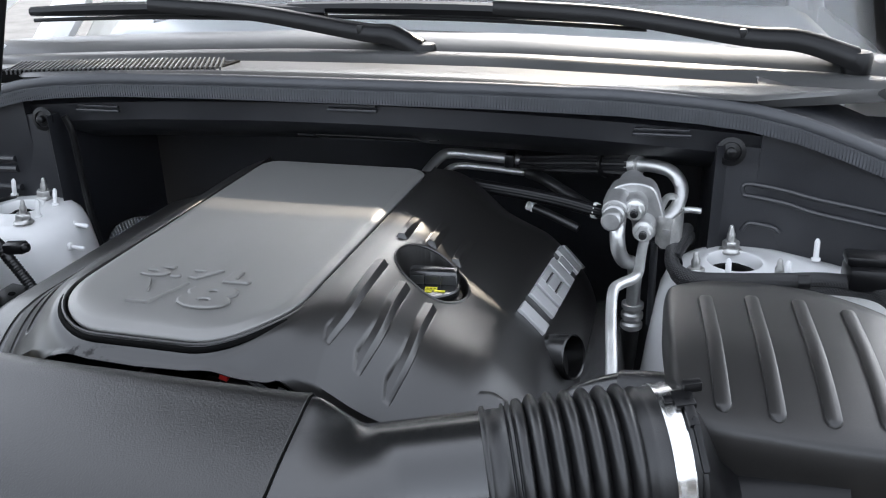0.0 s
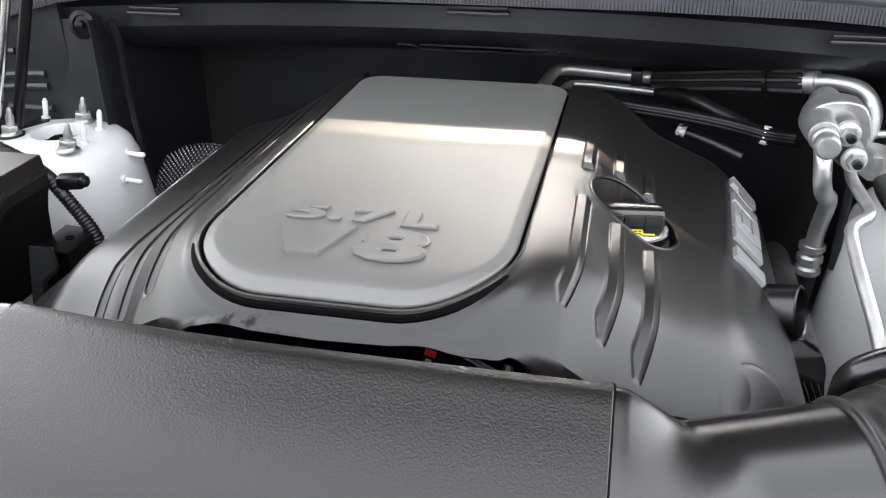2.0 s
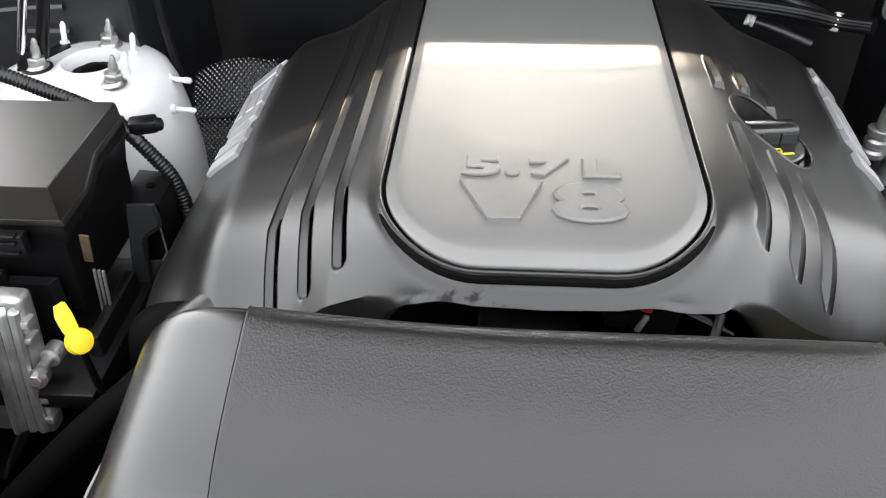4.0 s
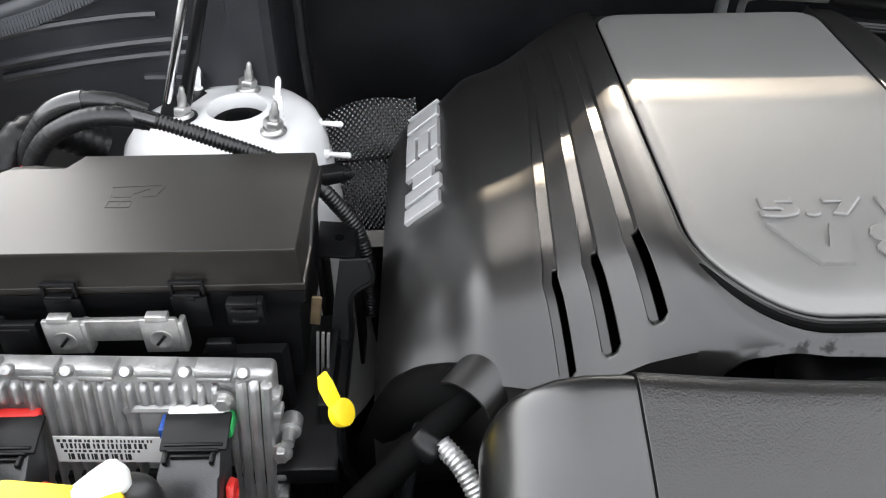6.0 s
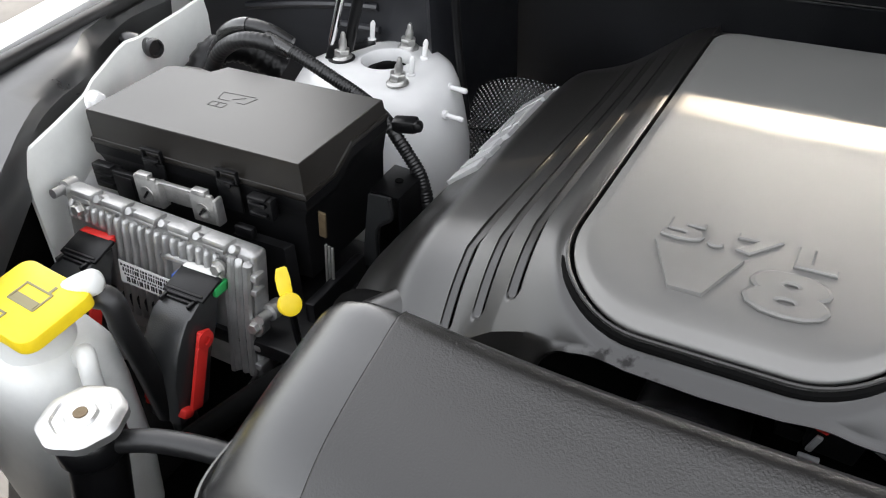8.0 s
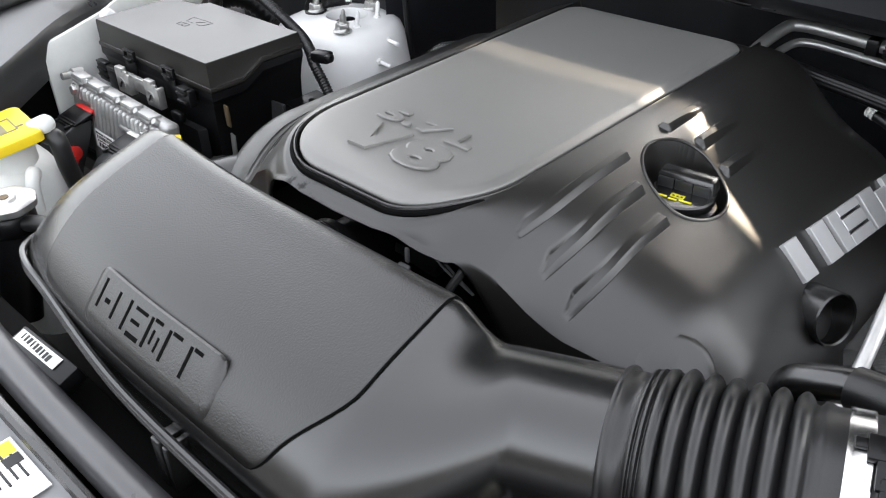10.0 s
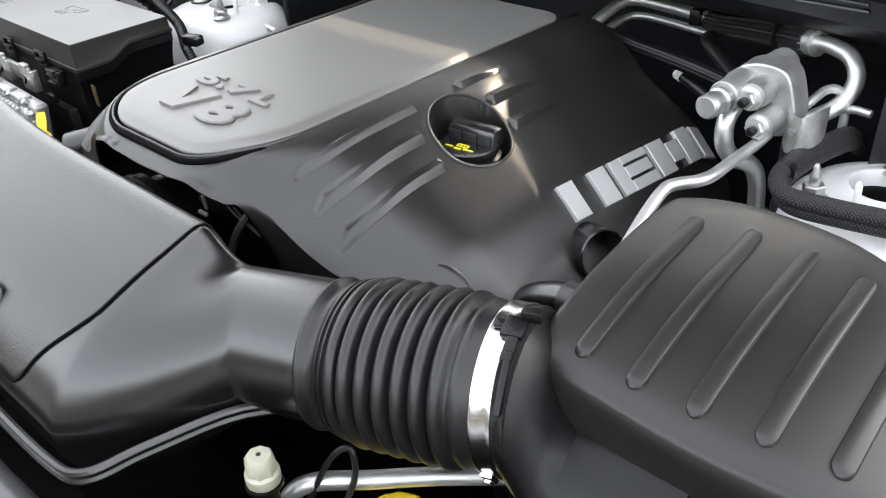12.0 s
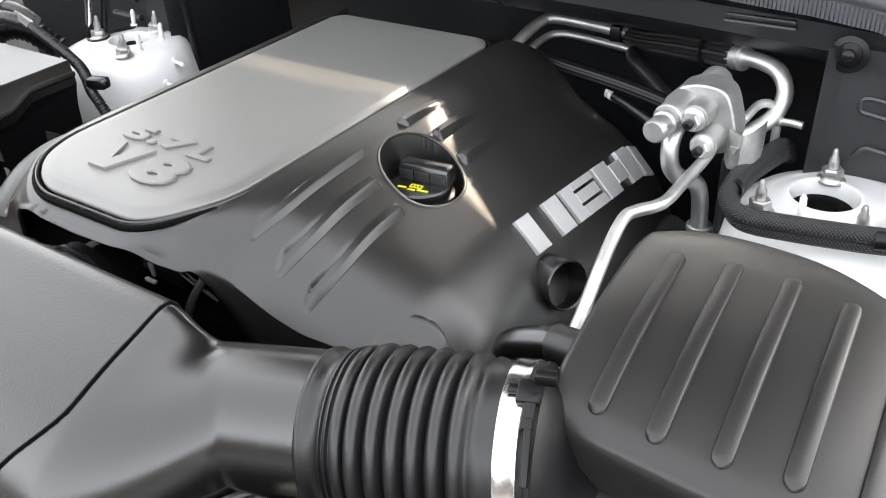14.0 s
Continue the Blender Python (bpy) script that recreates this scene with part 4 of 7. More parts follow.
    part("step_dark", bm, DEEP, cover, "near-black tube for the dark step below the panel front")
    bm = bmesh.new()
    tube(bm, [(x, y, 1.1122 - crown(y) - 1.2 * max(0.0, y - 1.03) ** 2) for x, y in panel_ring(-0.0004)], 0.0015, 8, 1, closed=True, curve=False)
    part("panel_rim", bm, SHELL, cover, "rounded edge of the panel recess")
    # raised displacement and cylinder marks
    top = 1.1164
    for body, x, y, wd, ht in (("5", -0.0745, 0.6545, 0.031, 0.0265), (".", -0.0410, 0.6555, 0.012, 0.0085), ("7", -0.0220, 0.6560, 0.031, 0.0240), ("L", 0.0195, 0.6550, 0.029, 0.0255),
                               ("V", -0.0750, 0.5975, 0.063, 0.0490), ("8", -0.0060, 0.5965, 0.056, 0.0510)):
        if body == "V":
            bm = bmesh.new()
            v_plan = ((0, 1), (0.33, 1), (0.56, 0.36), (0.74, 1), (1, 1), (0.73, 0), (0.36, 0))
            loft(bm, [[(0.5 * wd + (a - 0.5) * wd * k, 0.5 * ht + (b - 0.5) * ht * k, h) for a, b in v_plan[::-1]] for k, h in ((1.0, 0), (1.0, 0.0024), (0.985, 0.0034))])
        else:
            bm = text_bm(body, wd, ht, 0.0034, 0.035)
        for v in bm.verts:
            v.co.z += top
            v.co += Vector((x, y, 0))
        part("character", bm, SILVER, panel, sharp=30)
    # bright block marks on both flanks: plain strokes as (from, to) along the flank and (from, to) up it
    strokes = ((-0.002, 0.021, 0.0, 0.042), (0.046, 0.071, 0.0, 0.041), (0.079, 0.0975, 0.0, 0.041), (0.0975, 0.141, 0.0320, 0.041), (0.0975, 0.139, 0.0155, 0.0285), (0.0975, 0.142, 0.0, 0.0120),
               (0.147, 0.174, 0.0, 0.041), (0.1755, 0.1990, 0.009, 0.033), (0.2005, 0.222, 0.0, 0.042), (0.230, 0.252, 0.0, 0.040))
    for s in (1, -1):
        for a0, a1, c0, c1 in strokes:
            bm = bmesh.new()
            loop = []
            for along, across in ((a0, c0), (a0, c1), (a1, c1), (a1, c0)):
                if s > 0:
                    x, y = 0.3215 + 0.081 * along - 0.70 * across, 0.809 + along + 0.05 * across
                else:
                    x, y = -0.3475 + 0.86 * across, 1.080 - along + 0.10 * across
                loop.append(Vector((x, y, cover_base(x, y)[0])))
            inward = Vector((-s * 0.0022, 0, -0.0022))
            lift = Vector((s * 0.0030, 0, 0.0034))
            if s < 0:
                loop.reverse()
            mid = sum(loop, Vector()) / 4
            loft(bm, [[p + inward for p in loop][::-1], [p + lift for p in loop][::-1], [p + lift * 1.15 + (mid - p).normalized() * 0.0008 for p in loop][::-1]])
            bmesh.ops.recalc_face_normals(bm, faces=bm.faces)
            part("badge_block", bm, LETTER, cover, "bright silver raised block", smooth=False)
    # socket for a cover ball stud at the right front, and the moulded pieces on the front corners
    bm = bmesh.new()
    lathe(bm, [(0.0255, 0), (0.0260, 0.010), (0.0260, 0.042), (0.0247, 0.0435), (0.0232, 0.042), (0.021, 0.002)], (0.3195, 0.8160, 0.9815), (0.90, -0.35, 0.25), 32)
    part("stud_socket", bm, SATIN, cover, "open round socket moulded into the flank")
    bm = bmesh.new()
    loops = []
    for k in range(13):
        t = k / 12
        c2 = Vector((-0.240, 0.662, 1.004)).lerp(Vector((-0.300, 0.592, 0.990)), t)
        rr = 0.029 - 0.003 * t
        ax = Vector((-0.62, -0.78, -0.16)).normalized()
        sd = ax.cross(Vector((0, 0, 1))).normalized()
        uu = sd.cross(ax)
        ring = [c2 + (sd * math.cos(a) + uu * math.sin(a) * 0.9) * rr for a in np.linspace(0.0, math.pi, 16)]
        ring += [c2 + (sd * math.cos(a) + uu * math.sin(a) * 0.9) * (rr - 0.003) for a in np.linspace(math.pi, 0.0, 16)]
        loops.append(ring)
    loft(bm, loops)
    part("front_scoop", bm, SHELL, cover, "half-round scoop moulded on the front corner")
    bm = bmesh.new()
    lathe(bm, [(0.030, -0.016), (0.0340, -0.004), (0.0340, -0.0010), (0.0320, 0.0012), (0.0270, 0.0023), (0.0, 0.0026)], (0.2937, 0.6272, 1.0096), (0.503, -0.504, 0.747), 48)
    part("front_tab", bm, SHELL, cover, "rounded moulded front tab")
    return cover


def build_oil_cap():
    at = Vector((0.200, 0.789, 1.039))
    cap = thing("oil_filler_cap", at, "black oil filler cap with yellow symbols", "oil cap")
    q = Euler((0, 0, 0.12)).to_matrix()
    bm = bmesh.new()
    lathe(bm, [(0.034, 0.0), (0.034, 0.006), (0.029, 0.007), (0.029, 0.012), (0.033, 0.013), (0.033, 0.020), (0.0295, 0.0215), (0.0295, 0.025), (0.031, 0.026), (0.031, 0.031), (0.0295, 0.0325), (0.0, 0.033)], at, segments=44)
    part("cap_disc", bm, SATIN, cap)
    for r2, z2 in ((0.0375, 0.004), (0.0405, 0.009)):
        bm = bmesh.new()
        lathe(bm, [(r2, 0), (r2, 0.003), (r2 - 0.0012, 0.004), (r2 - 0.0024, 0.003), (r2 - 0.0024, 0)], at + Vector((0, 0, z2)), segments=40, scale=(0.86, 1))
        part("neck_ring", bm, SATIN, cap, "ring of the filler neck")
    bm = bmesh.new()
    loops = []
    for z, w, ya, yb in ((0.030, 0.0285, 0.001, 0.022), (0.0425, 0.0275, 0.003, 0.022), (0.0460, 0.0265, 0.0045, 0.021), (0.0475, 0.0245, 0.007, 0.019)):
        loops.append([at + q @ Vector((x, y, z)) for x, y in rounded_rect(-w, w, ya, yb, (0.002,) * 4, 2)])
    loft(bm, loops)
    grip = part("grip", bm, SATIN, cap, "raised grip bar", sharp=30)
    for k in (-1, 0, 1):
        bm = bmesh.new()
        box(bm, at + q @ Vector((0.0175 * k, 0.001, 0.0375)), (0.0155 if k else 0.017, 0.002, 0.011), 0.0006, q)
        part("grip_panel", bm, GREYPANEL, grip, "ribbed grey grip face")
    for dx, dy, w, h in ((0.0, 0.004, 0.012, 0.0012), (0.0, 0.0090, 0.012, 0.0012), (-0.006, 0.0065, 0.0012, 0.006), (0.006, 0.0065, 0.0012, 0.006), (-0.002, 0.0065, 0.0012, 0.005), (0.002, 0.0065, 0.0012, 0.005), (-0.013, 0.001, 0.009, 0.0024), (-0.002, -0.001, 0.008, 0.0024), (0.010, 0.0005, 0.012, 0.0024)):
        bm = bmesh.new()
        box(bm, at + q @ Vector((dx, dy - 0.018, 0.0333)), (w, h, 0.0008), 0, q)
        part("symbol", bm, YPRINT, cap, "yellow printed mark", smooth=False)


# ---------------------------------------------------------------- air intake
HOSE_R = 0.0535
HOSE_DIR = Vector((1, 0.3, 0.1)).normalized()


def hose_at(x):
    """The middle of the hose at that x."""
    return Vector((x, 0.397 + 0.3 * x, 1.019 + 0.1 * x))


HOSE_SIDE = Vector((-0.3, 1, 0)).normalized()
HOSE_UP = HOSE_DIR.cross(HOSE_SIDE)


SKIN_LOW = 1.031


def intake_section(x):
    """A closed loop in the plane x of the intake box, which turns into the round neck."""
    up = [(0.500, 1.020), (0.499, 1.060), (0.494, 1.098), (0.488, 1.112), (0.478, 1.1155), (0.455, 1.1090), (0.42, 1.0985), (0.385, 1.0845), (0.362, 1.069), (0.348, 1.056), (0.339, 1.045), (0.331, 1.032), (0.326, 1.020)]
    down = [(0.326, 1.012), (0.330, 0.985), (0.345, 0.96), (0.38, 0.945), (0.44, 0.945), (0.48, 0.96), (0.497, 0.985), (0.500, 1.012)]
    pts = [Vector((0, y, z)) for y, z in up + down]
    n = len(pts)
    bow = 0.022 * (x / 0.25) ** 2 if x < 0 else 0.006 * (x / 0.2) ** 2
    if x < 0:
        for p in pts:
            p.y += bow * (1 - (p.y - 0.326) / 0.174 * 0.1)
    k = 1.0
    if x < -0.19:
        u = min((-0.19 - x) / 0.103, 1.0)
        k = max(1 - u ** 3.4, 0.0) ** (1 / 2.4)
        for p in pts:
            p.z = 1.016 + (p.z - 1.016) * (0.05 + 0.95 * k) - 0.012 * u * u * k
            p.y = 0.430 + (p.y - 0.430) * (0.86 + 0.14 * k)
    pts = [Vector((x, p.y, p.z)) for p in pts]
    if x > 0.192:
        c = hose_at(x)
        for i, p in enumerate(pts):
            end = 0.240 + 0.026 * min(max((0.47 - p.y) / 0.12, 0.0), 1.0)
            t = min(max((x - 0.194) / (end - 0.194), 0.0), 1.0)
            t = 0.55 * t + 0.45 * t * t
            ang = math.atan2(p.z - 1.03, (p.y - 0.415) * 0.55)
            q = c + (HOSE_SIDE * math.cos(ang) + HOSE_UP * math.sin(ang)) * HOSE_R
            pts[i] = p.lerp(q, t)
    return pts


def dense_section(x, drop=0.0):
    loop = smooth_path(intake_section(x), 3, True)
    return [Vector((p.x, p.y, p.z - drop)) for p in loop]


def build_intake():
    box_ = thing("air_intake_box", (0, 0.42, 0.945), "black plastic air intake box with a raised badge plate", "air intake")
    xs = [-0.2929, -0.2925, -0.2915, -0.2895, -0.286, -0.281, -0.273, -0.262, -0.248, -0.23] + list(np.linspace(-0.21, 0.19, 34)) + list(np.linspace(0.195, 0.298, 46)) + [0.308, 0.318, 0.328]
    bm = bmesh.new()
    loft(bm, [dense_section(x) for x in xs])
    part("body", bm, SATIN, box_, "smooth black end and outlet neck", sharp=50)

    def skin(x, low):
        """The section at x from the rear edge over the top and down the front, as far as that height."""
        line = [p for p in dense_section(x)[4:37]]
        keep = [line[0]]
        for p, q in zip(line, line[1:]):
            if q.z < low and q.y < 0.42:
                keep.append(p.lerp(q, (p.z - low) / max(p.z - q.z, 1e-6)))
                break
            keep.append(q)
        run = [0.0]
        for p, q in zip(keep, keep[1:]):
            run.append(run[-1] + (q - p).length)
        out = []
        for k in range(25):
            t = run[-1] * k / 24
            i = max(j for j in range(len(run)) if run[j] <= t + 1e-9)
            i = min(i, len(run) - 2)
            out.append(keep[i].lerp(keep[i + 1], (t - run[i]) / max(run[i + 1] - run[i], 1e-9)))
        mid = Vector((x, 0.42, 1.03))
        pull = max(0.0, (x - 0.05) / 0.137)
        out = [Vector((p.x - 0.045 * pull * ease((0.395 - p.y) / 0.075), p.y, p.z)) for p in out]
        return [p + Vector((0, p.y - mid.y, p.z - mid.z)).normalized() * 0.0012 for p in out]

    def low_edge(x):
        e = min(x + 0.201, 0.187 - x)
        return SKIN_LOW + (0.0 if e > 0.018 else 0.018 - math.sqrt(max(0.018 ** 2 - (0.018 - e) ** 2, 0)))

    xs = [-0.201, -0.2, -0.198, -0.195, -0.19, -0.183, -0.175, -0.166] + list(np.linspace(-0.155, 0.142, 25)) + [0.152, 0.161, 0.169, 0.176, 0.181, 0.184, 0.186, 0.187]
    rows = [skin(x, low_edge(x)) for x in xs]
    bm = bmesh.new()
    grid = [[bm.verts.new(p) for p in row] for row in rows]
    for ra, rb in zip(grid, grid[1:]):
        for k in range(24):
            bm.faces.new((ra[k], rb[k], rb[k + 1], ra[k + 1]))
    shell = part("top_shell", bm, GRAIN, box_, "grained black top", sharp=50)
    mod = shell.modifiers.new("thickness", "SOLIDIFY")
    mod.thickness, mod.offset = 0.0025, 0
    edge = rows[0] + [row[-1] for row in rows[1:-1]] + rows[-1][::-1]
    bm = bmesh.new()
    tube(bm, [p + Vector((0, p.y - 0.42, p.z - 1.03)).normalized() * -0.0004 for p in edge], 0.0013, 6, 1, curve=False)
    part("seam", bm, DEEP, box_, "thin dark seam round the top")
    bm = bmesh.new()
    loft(bm, [[c + (p - c) * 0.975 for p in loop] for loop in [dense_section(x) for x in np.linspace(-0.25, 0.24, 24)] for c in [sum(loop, Vector()) / len(loop)]])
    part("inner_liner", bm, DEEP, box_)
    # flange between upper and lower halves
    rim = [(-0.280, 0.485, 1.018), (-0.298, 0.46, 1.018), (-0.300, 0.40, 1.018), (-0.287, 0.362, 1.019), (-0.255, 0.346, 1.02), (-0.19, 0.337, 1.02), (-0.085, 0.322, 1.02), (0.0, 0.314, 1.02), (0.12, 0.311, 1.02),
           (0.22, 0.312, 1.02), (0.252, 0.322, 1.02), (0.262, 0.36, 1.02), (0.278, 0.415, 1.02), (0.295, 0.443, 1.02), (0.318, 0.462, 1.022)]
    bm = bmesh.new()
    for dz, r in ((0.001, 0.0034), (-0.0055, 0.0040)):
        tube(bm, [(x, y, z + dz) for x, y, z in rim], r, 8, 6)
    part("flange", bm, SATIN, box_, "moulded seam flange")
    # badge plate; plain near-black bars stand in for the shade in its sunken strokes
    def plate_z(y):
        return 1.0785 - (0.360 - y) * 1.1

    bm = bmesh.new()
    loops = []
    xs = np.concatenate(([-0.105, -0.1045, -0.103, -0.100, -0.096], np.linspace(-0.091, 0.068, 20), [0.073, 0.077, 0.080, 0.0815, 0.082]))
    for x in xs:
        e = min(x + 0.105, 0.082 - x)
        r = 0.009
        cut = 0.0 if e > r else r - math.sqrt(max(r * r - (r - e) ** 2, 0))
        bow = 0.022 * (x / 0.25) ** 2 * 0.9 if x < 0 else 0
        a, b = 0.3300 + cut, 0.3635 - cut * 0.8
        side_drop = 0.007 * (1 - min(e / 0.008, 1)) ** 2
        prof = [(a, -0.03), (a, -0.004), (a + 0.0012, -0.0012), (a + 0.004, 0.0), ((a + b) / 2, 0.0), (b - 0.0075, 0.0), (b - 0.0040, -0.0012), (b - 0.0015, -0.0042), (b, -0.014)]
        loops.append([(x, y + bow, plate_z(y) + dz - side_drop) for y, dz in prof])
    loft(bm, loops)
    plate = part("badge_plate", bm, GRAIN, box_, "raised plate with near-black bars for sunken strokes", sharp=35)
    strokes = [(-0.085, 0.343, 0.004, 0.026), (-0.074, 0.351, 0.018, 0.004), (-0.058, 0.343, 0.004, 0.024), (-0.038, 0.342, 0.004, 0.026), (-0.027, 0.364, 0.020, 0.003), (-0.027, 0.353, 0.014, 0.003), (-0.027, 0.341, 0.020, 0.004),
               (-0.002, 0.342, 0.004, 0.026), (0.007, 0.348, 0.003, 0.012), (0.016, 0.345, 0.003, 0.012), (0.026, 0.342, 0.004, 0.026), (0.032, 0.366, 0.014, 0.003), (0.058, 0.342, 0.004, 0.026), (0.064, 0.366, 0.012, 0.003), (0.004, 0.366, 0.012, 0.003)]
    for x, y, w, h in strokes:
        bm = bmesh.new()
        x, w = -0.088 + (x + 0.085) * 0.90, w * 0.90
        y, h = 0.3365 + (y - 0.341) * 0.66, h * 0.66
        bow = 0.022 * (x / 0.25) ** 2 * 0.9 if x < 0 else 0
        quad = [(x, y + bow, plate_z(y)), (x + w, y + bow, plate_z(y)), (x + w, y + h + bow, plate_z(y + h)), (x, y + h + bow, plate_z(y + h))]
        loft(bm, [[(px, py, pz - 0.003) for px, py, pz in quad], [(px, py, pz + 0.0004) for px, py, pz in quad]])
        part("stroke", bm, DEEP, plate, smooth=False)
    # ribbed bracket below the front flange
    bm = bmesh.new()
    box(bm, (0.04, 0.322, 0.985), (0.012, 0.03, 0.05), 0.002)
    box(bm, (0.053, 0.322, 0.985), (0.006, 0.03, 0.05), 0.002)
    part("front_clip", bm, SATIN, box_, "ribbed locating clip under the flange")


def build_hose():
    hose = thing("intake_hose", hose_at(0.37) - Vector((0, 0, 0.06)), "black corrugated rubber intake hose with a steel band clamp", "intake hose")
    k_len = 1 / HOSE_DIR.x
    prof = [(-0.003, 0.3225), (0.0026, 0.3230), (0.0034, 0.3250), (0.0030, 0.3268), (0.0002, 0.3274), (0.0004, 0.3384), (0.0034, 0.3394), (0.0038, 0.3408), (0.0014, 0.3414), (0.0014, 0.3426), (0.0044, 0.3434), (0.0050, 0.3452), (0.0016, 0.3460), (0.0016, 0.3470), (0.0056, 0.3485), (0.0062, 0.3525), (0.0040, 0.3548)]
    rings, start, end = 6, 0.3555, 0.4325
    pitch = (end - start) / rings
    for k in range(rings):
        for j in range(10):
            t = j / 10
            prof.append((-0.002 + 0.0105 * abs(math.sin(math.pi * (t + 0.02))) ** 0.6, start + (k + t) * pitch))
    prof += [(0.0015, 0.4335), (0.0052, 0.4365), (0.0045, 0.4400), (0.0035, 0.4420), (0.0035, 0.4665), (0.0045, 0.467), (0.0045, 0.470), (-0.002, 0.471)]
    bm = bmesh.new()
    lathe(bm, [(HOSE_R + r, x * k_len) for r, x in prof], hose_at(0), HOSE_DIR, 64)
    part("bellows", bm, RUBBER, hose, sharp=80)
    bm = bmesh.new()
    lathe(bm, [(HOSE_R + r, (0.4485 + 0.83 * (x - 0.4420)) * k_len) for r, x in ((0.003, 0.4420), (0.0052, 0.4425), (0.0056, 0.4445), (0.0052, 0.446), (0.0052, 0.455), (0.0056, 0.457), (0.0052, 0.4585), (0.003, 0.459))], hose_at(0), HOSE_DIR, 64)
    clamp = part("band_clamp", bm, STEEL, hose, "bright steel band clamp")

    def on_hose(x, angle, r):
        a = radians(angle)
        return hose_at(x) + (HOSE_SIDE * math.cos(a) + HOSE_UP * math.sin(a)) * (HOSE_R + r)

    def frame_at(angle):
        a = radians(angle)
        out = HOSE_SIDE * math.cos(a) + HOSE_UP * math.sin(a)
        return Matrix((HOSE_DIR, out.cross(HOSE_DIR), out)).transposed()

    bm = bmesh.new()
    box(bm, on_hose(0.4555, 212, 0.0065), (0.009, 0.016, 0.004), 0.0015, frame_at(212))
    box(bm, on_hose(0.4555, 214, 0.0088), (0.0045, 0.008, 0.003), 0.0008, frame_at(214))
    part("clamp_ear", bm, STEEL, clamp)
    bm = bmesh.new()
    box(bm, on_hose(0.4655, 100, 0.0075), (0.015, 0.017, 0.005), 0.0012, frame_at(100))
    box(bm, on_hose(0.457, 98, 0.0072), (0.010, 0.007, 0.003), 0.0008, frame_at(98))
    box(bm, on_hose(0.467, 112, 0.007), (0.008, 0.024, 0.005), 0.0015, frame_at(112))
    box(bm, on_hose(0.468, 135, 0.006), (0.005, 0.040, 0.005), 0.0015, frame_at(135))
    box(bm, on_hose(0.474, 92, 0.012), (0.014, 0.008, 0.008), 0.0015, frame_at(92))
    part("hose_clip", bm, DARK, hose, "black plastic retaining clip")


def build_airbox():
    thing_ = thing("air_filter_box", (0.57, 0.65, 0.80), "black plastic air filter box with five raised ribs", "air filter box")
    plan = [(0.460, 0.552), (0.452, 0.64), (0.448, 0.732), (0.462, 0.756), (0.505, 0.772), (0.575, 0.768), (0.635, 0.744), (0.676, 0.722), (0.690, 0.70), (0.694, 0.62), (0.692, 0.565), (0.680, 0.545), (0.60, 0.528), (0.52, 0.530), (0.476, 0.536)]
    pts = outline(plan, 5)
    c = Vector((0.572, 0.648, 0))

    def lid_z(x, y):
        return 1.117 - 0.9 * max(0, x - 0.56) ** 2 - 1.5 * max(0, x - 0.61) ** 2 - 1.15 * max(0, 0.66 - y) ** 2 - 0.7 * max(0, y - 0.72) ** 2 - 0.4 * max(0, 0.5 - x) ** 2

    loops = []
    for s, drop in ((0.86, 0.10), (0.90, 0.052), (0.980, 0.050), (0.992, 0.046), (0.999, 0.022), (1.0, 0.0150), (0.9965, 0.0085), (0.987, 0.0036), (0.972, 0.0011), (0.945, 0.0), (0.8, 0), (0.6, 0), (0.4, 0), (0.2, 0), (0.05, 0)):
        loop = []
        for p in pts:
            q = c + (p - c) * s
            base = c + (p - c) * min(s, 0.98)
            loop.append((q.x, q.y, lid_z(base.x, base.y) - drop))
        loops.append(loop)
    bm = bmesh.new()
    loft(bm, loops)
    lid = part("lid", bm, FILTERBOX, thing_, "domed matt black lid", sharp=60)
    for k in range(5):
        xa, xb = 0.4965 + 0.0390 * k, 0.486 + 0.0410 * k
        ya, yb = (0.549, 0.545, 0.546, 0.551, 0.560)[k], (0.722, 0.730, 0.730, 0.722, 0.713)[k]
        bm = bmesh.new()
        loops = []
        length = yb - ya
        for run, low in [(0.0, 1)] + [(0.0082 * (1 - math.cos(k * math.pi / 10)), 0) for k in range(6)] + [(0.0082 + (length - 0.0164) * k / 14, 0) for k in range(1, 15)] + [(length - 0.0082 * (1 - math.sin(k * math.pi / 10)), 0) for k in range(1, 6)] + [(length, 1)]:
            t = run / length
            x, y = xa + (xb - xa) * t - 0.0018, ya + run
            near = min(run, length - run)
            w = 0.0072 * (1.0 if near >= 0.0082 else math.sqrt(max(0.03, 1 - (1 - near / 0.0082) ** 2)))
            hgt = -0.001 if low else 0.0036 * min(1.0, 0.35 + near / 0.004)
            shape = ((-w, -0.002), (-w * 0.80, hgt * 0.60), (-w * 0.45, hgt * 0.92), (w * 0.62, hgt), (w * 0.86, hgt * 0.72), (w, -0.002))
            loops.append([(x + dx, y, lid_z(x + dx, y) + dz) for dx, dz in shape])
        loft(bm, loops)
        part("rib", bm, FILTERBOX, lid, sharp=34)
    # outlet duct to the hose
    bm = bmesh.new()
    loops = []
    for k in range(10):
        t = k / 9
        x = 0.466 + 0.12 * t
        r = (HOSE_R - 0.001) * (1 + 0.1 * ease(t))
        c2 = hose_at(x)
        drop = 0.062 * ease(t * 3.2)
        loops.append([(c2.x + r * (-0.29) * math.cos(a) * (1 - t), c2.y - 0.004 + r * math.cos(a) * (1 + 0.3 * t), c2.z - drop + r * math.sin(a)) for a in np.linspace(0, 2 * math.pi, 40, endpoint=False)])
    loft(bm, loops)
    part("outlet_duct", bm, DARK, thing_, "smooth black outlet duct")
    bm = bmesh.new()
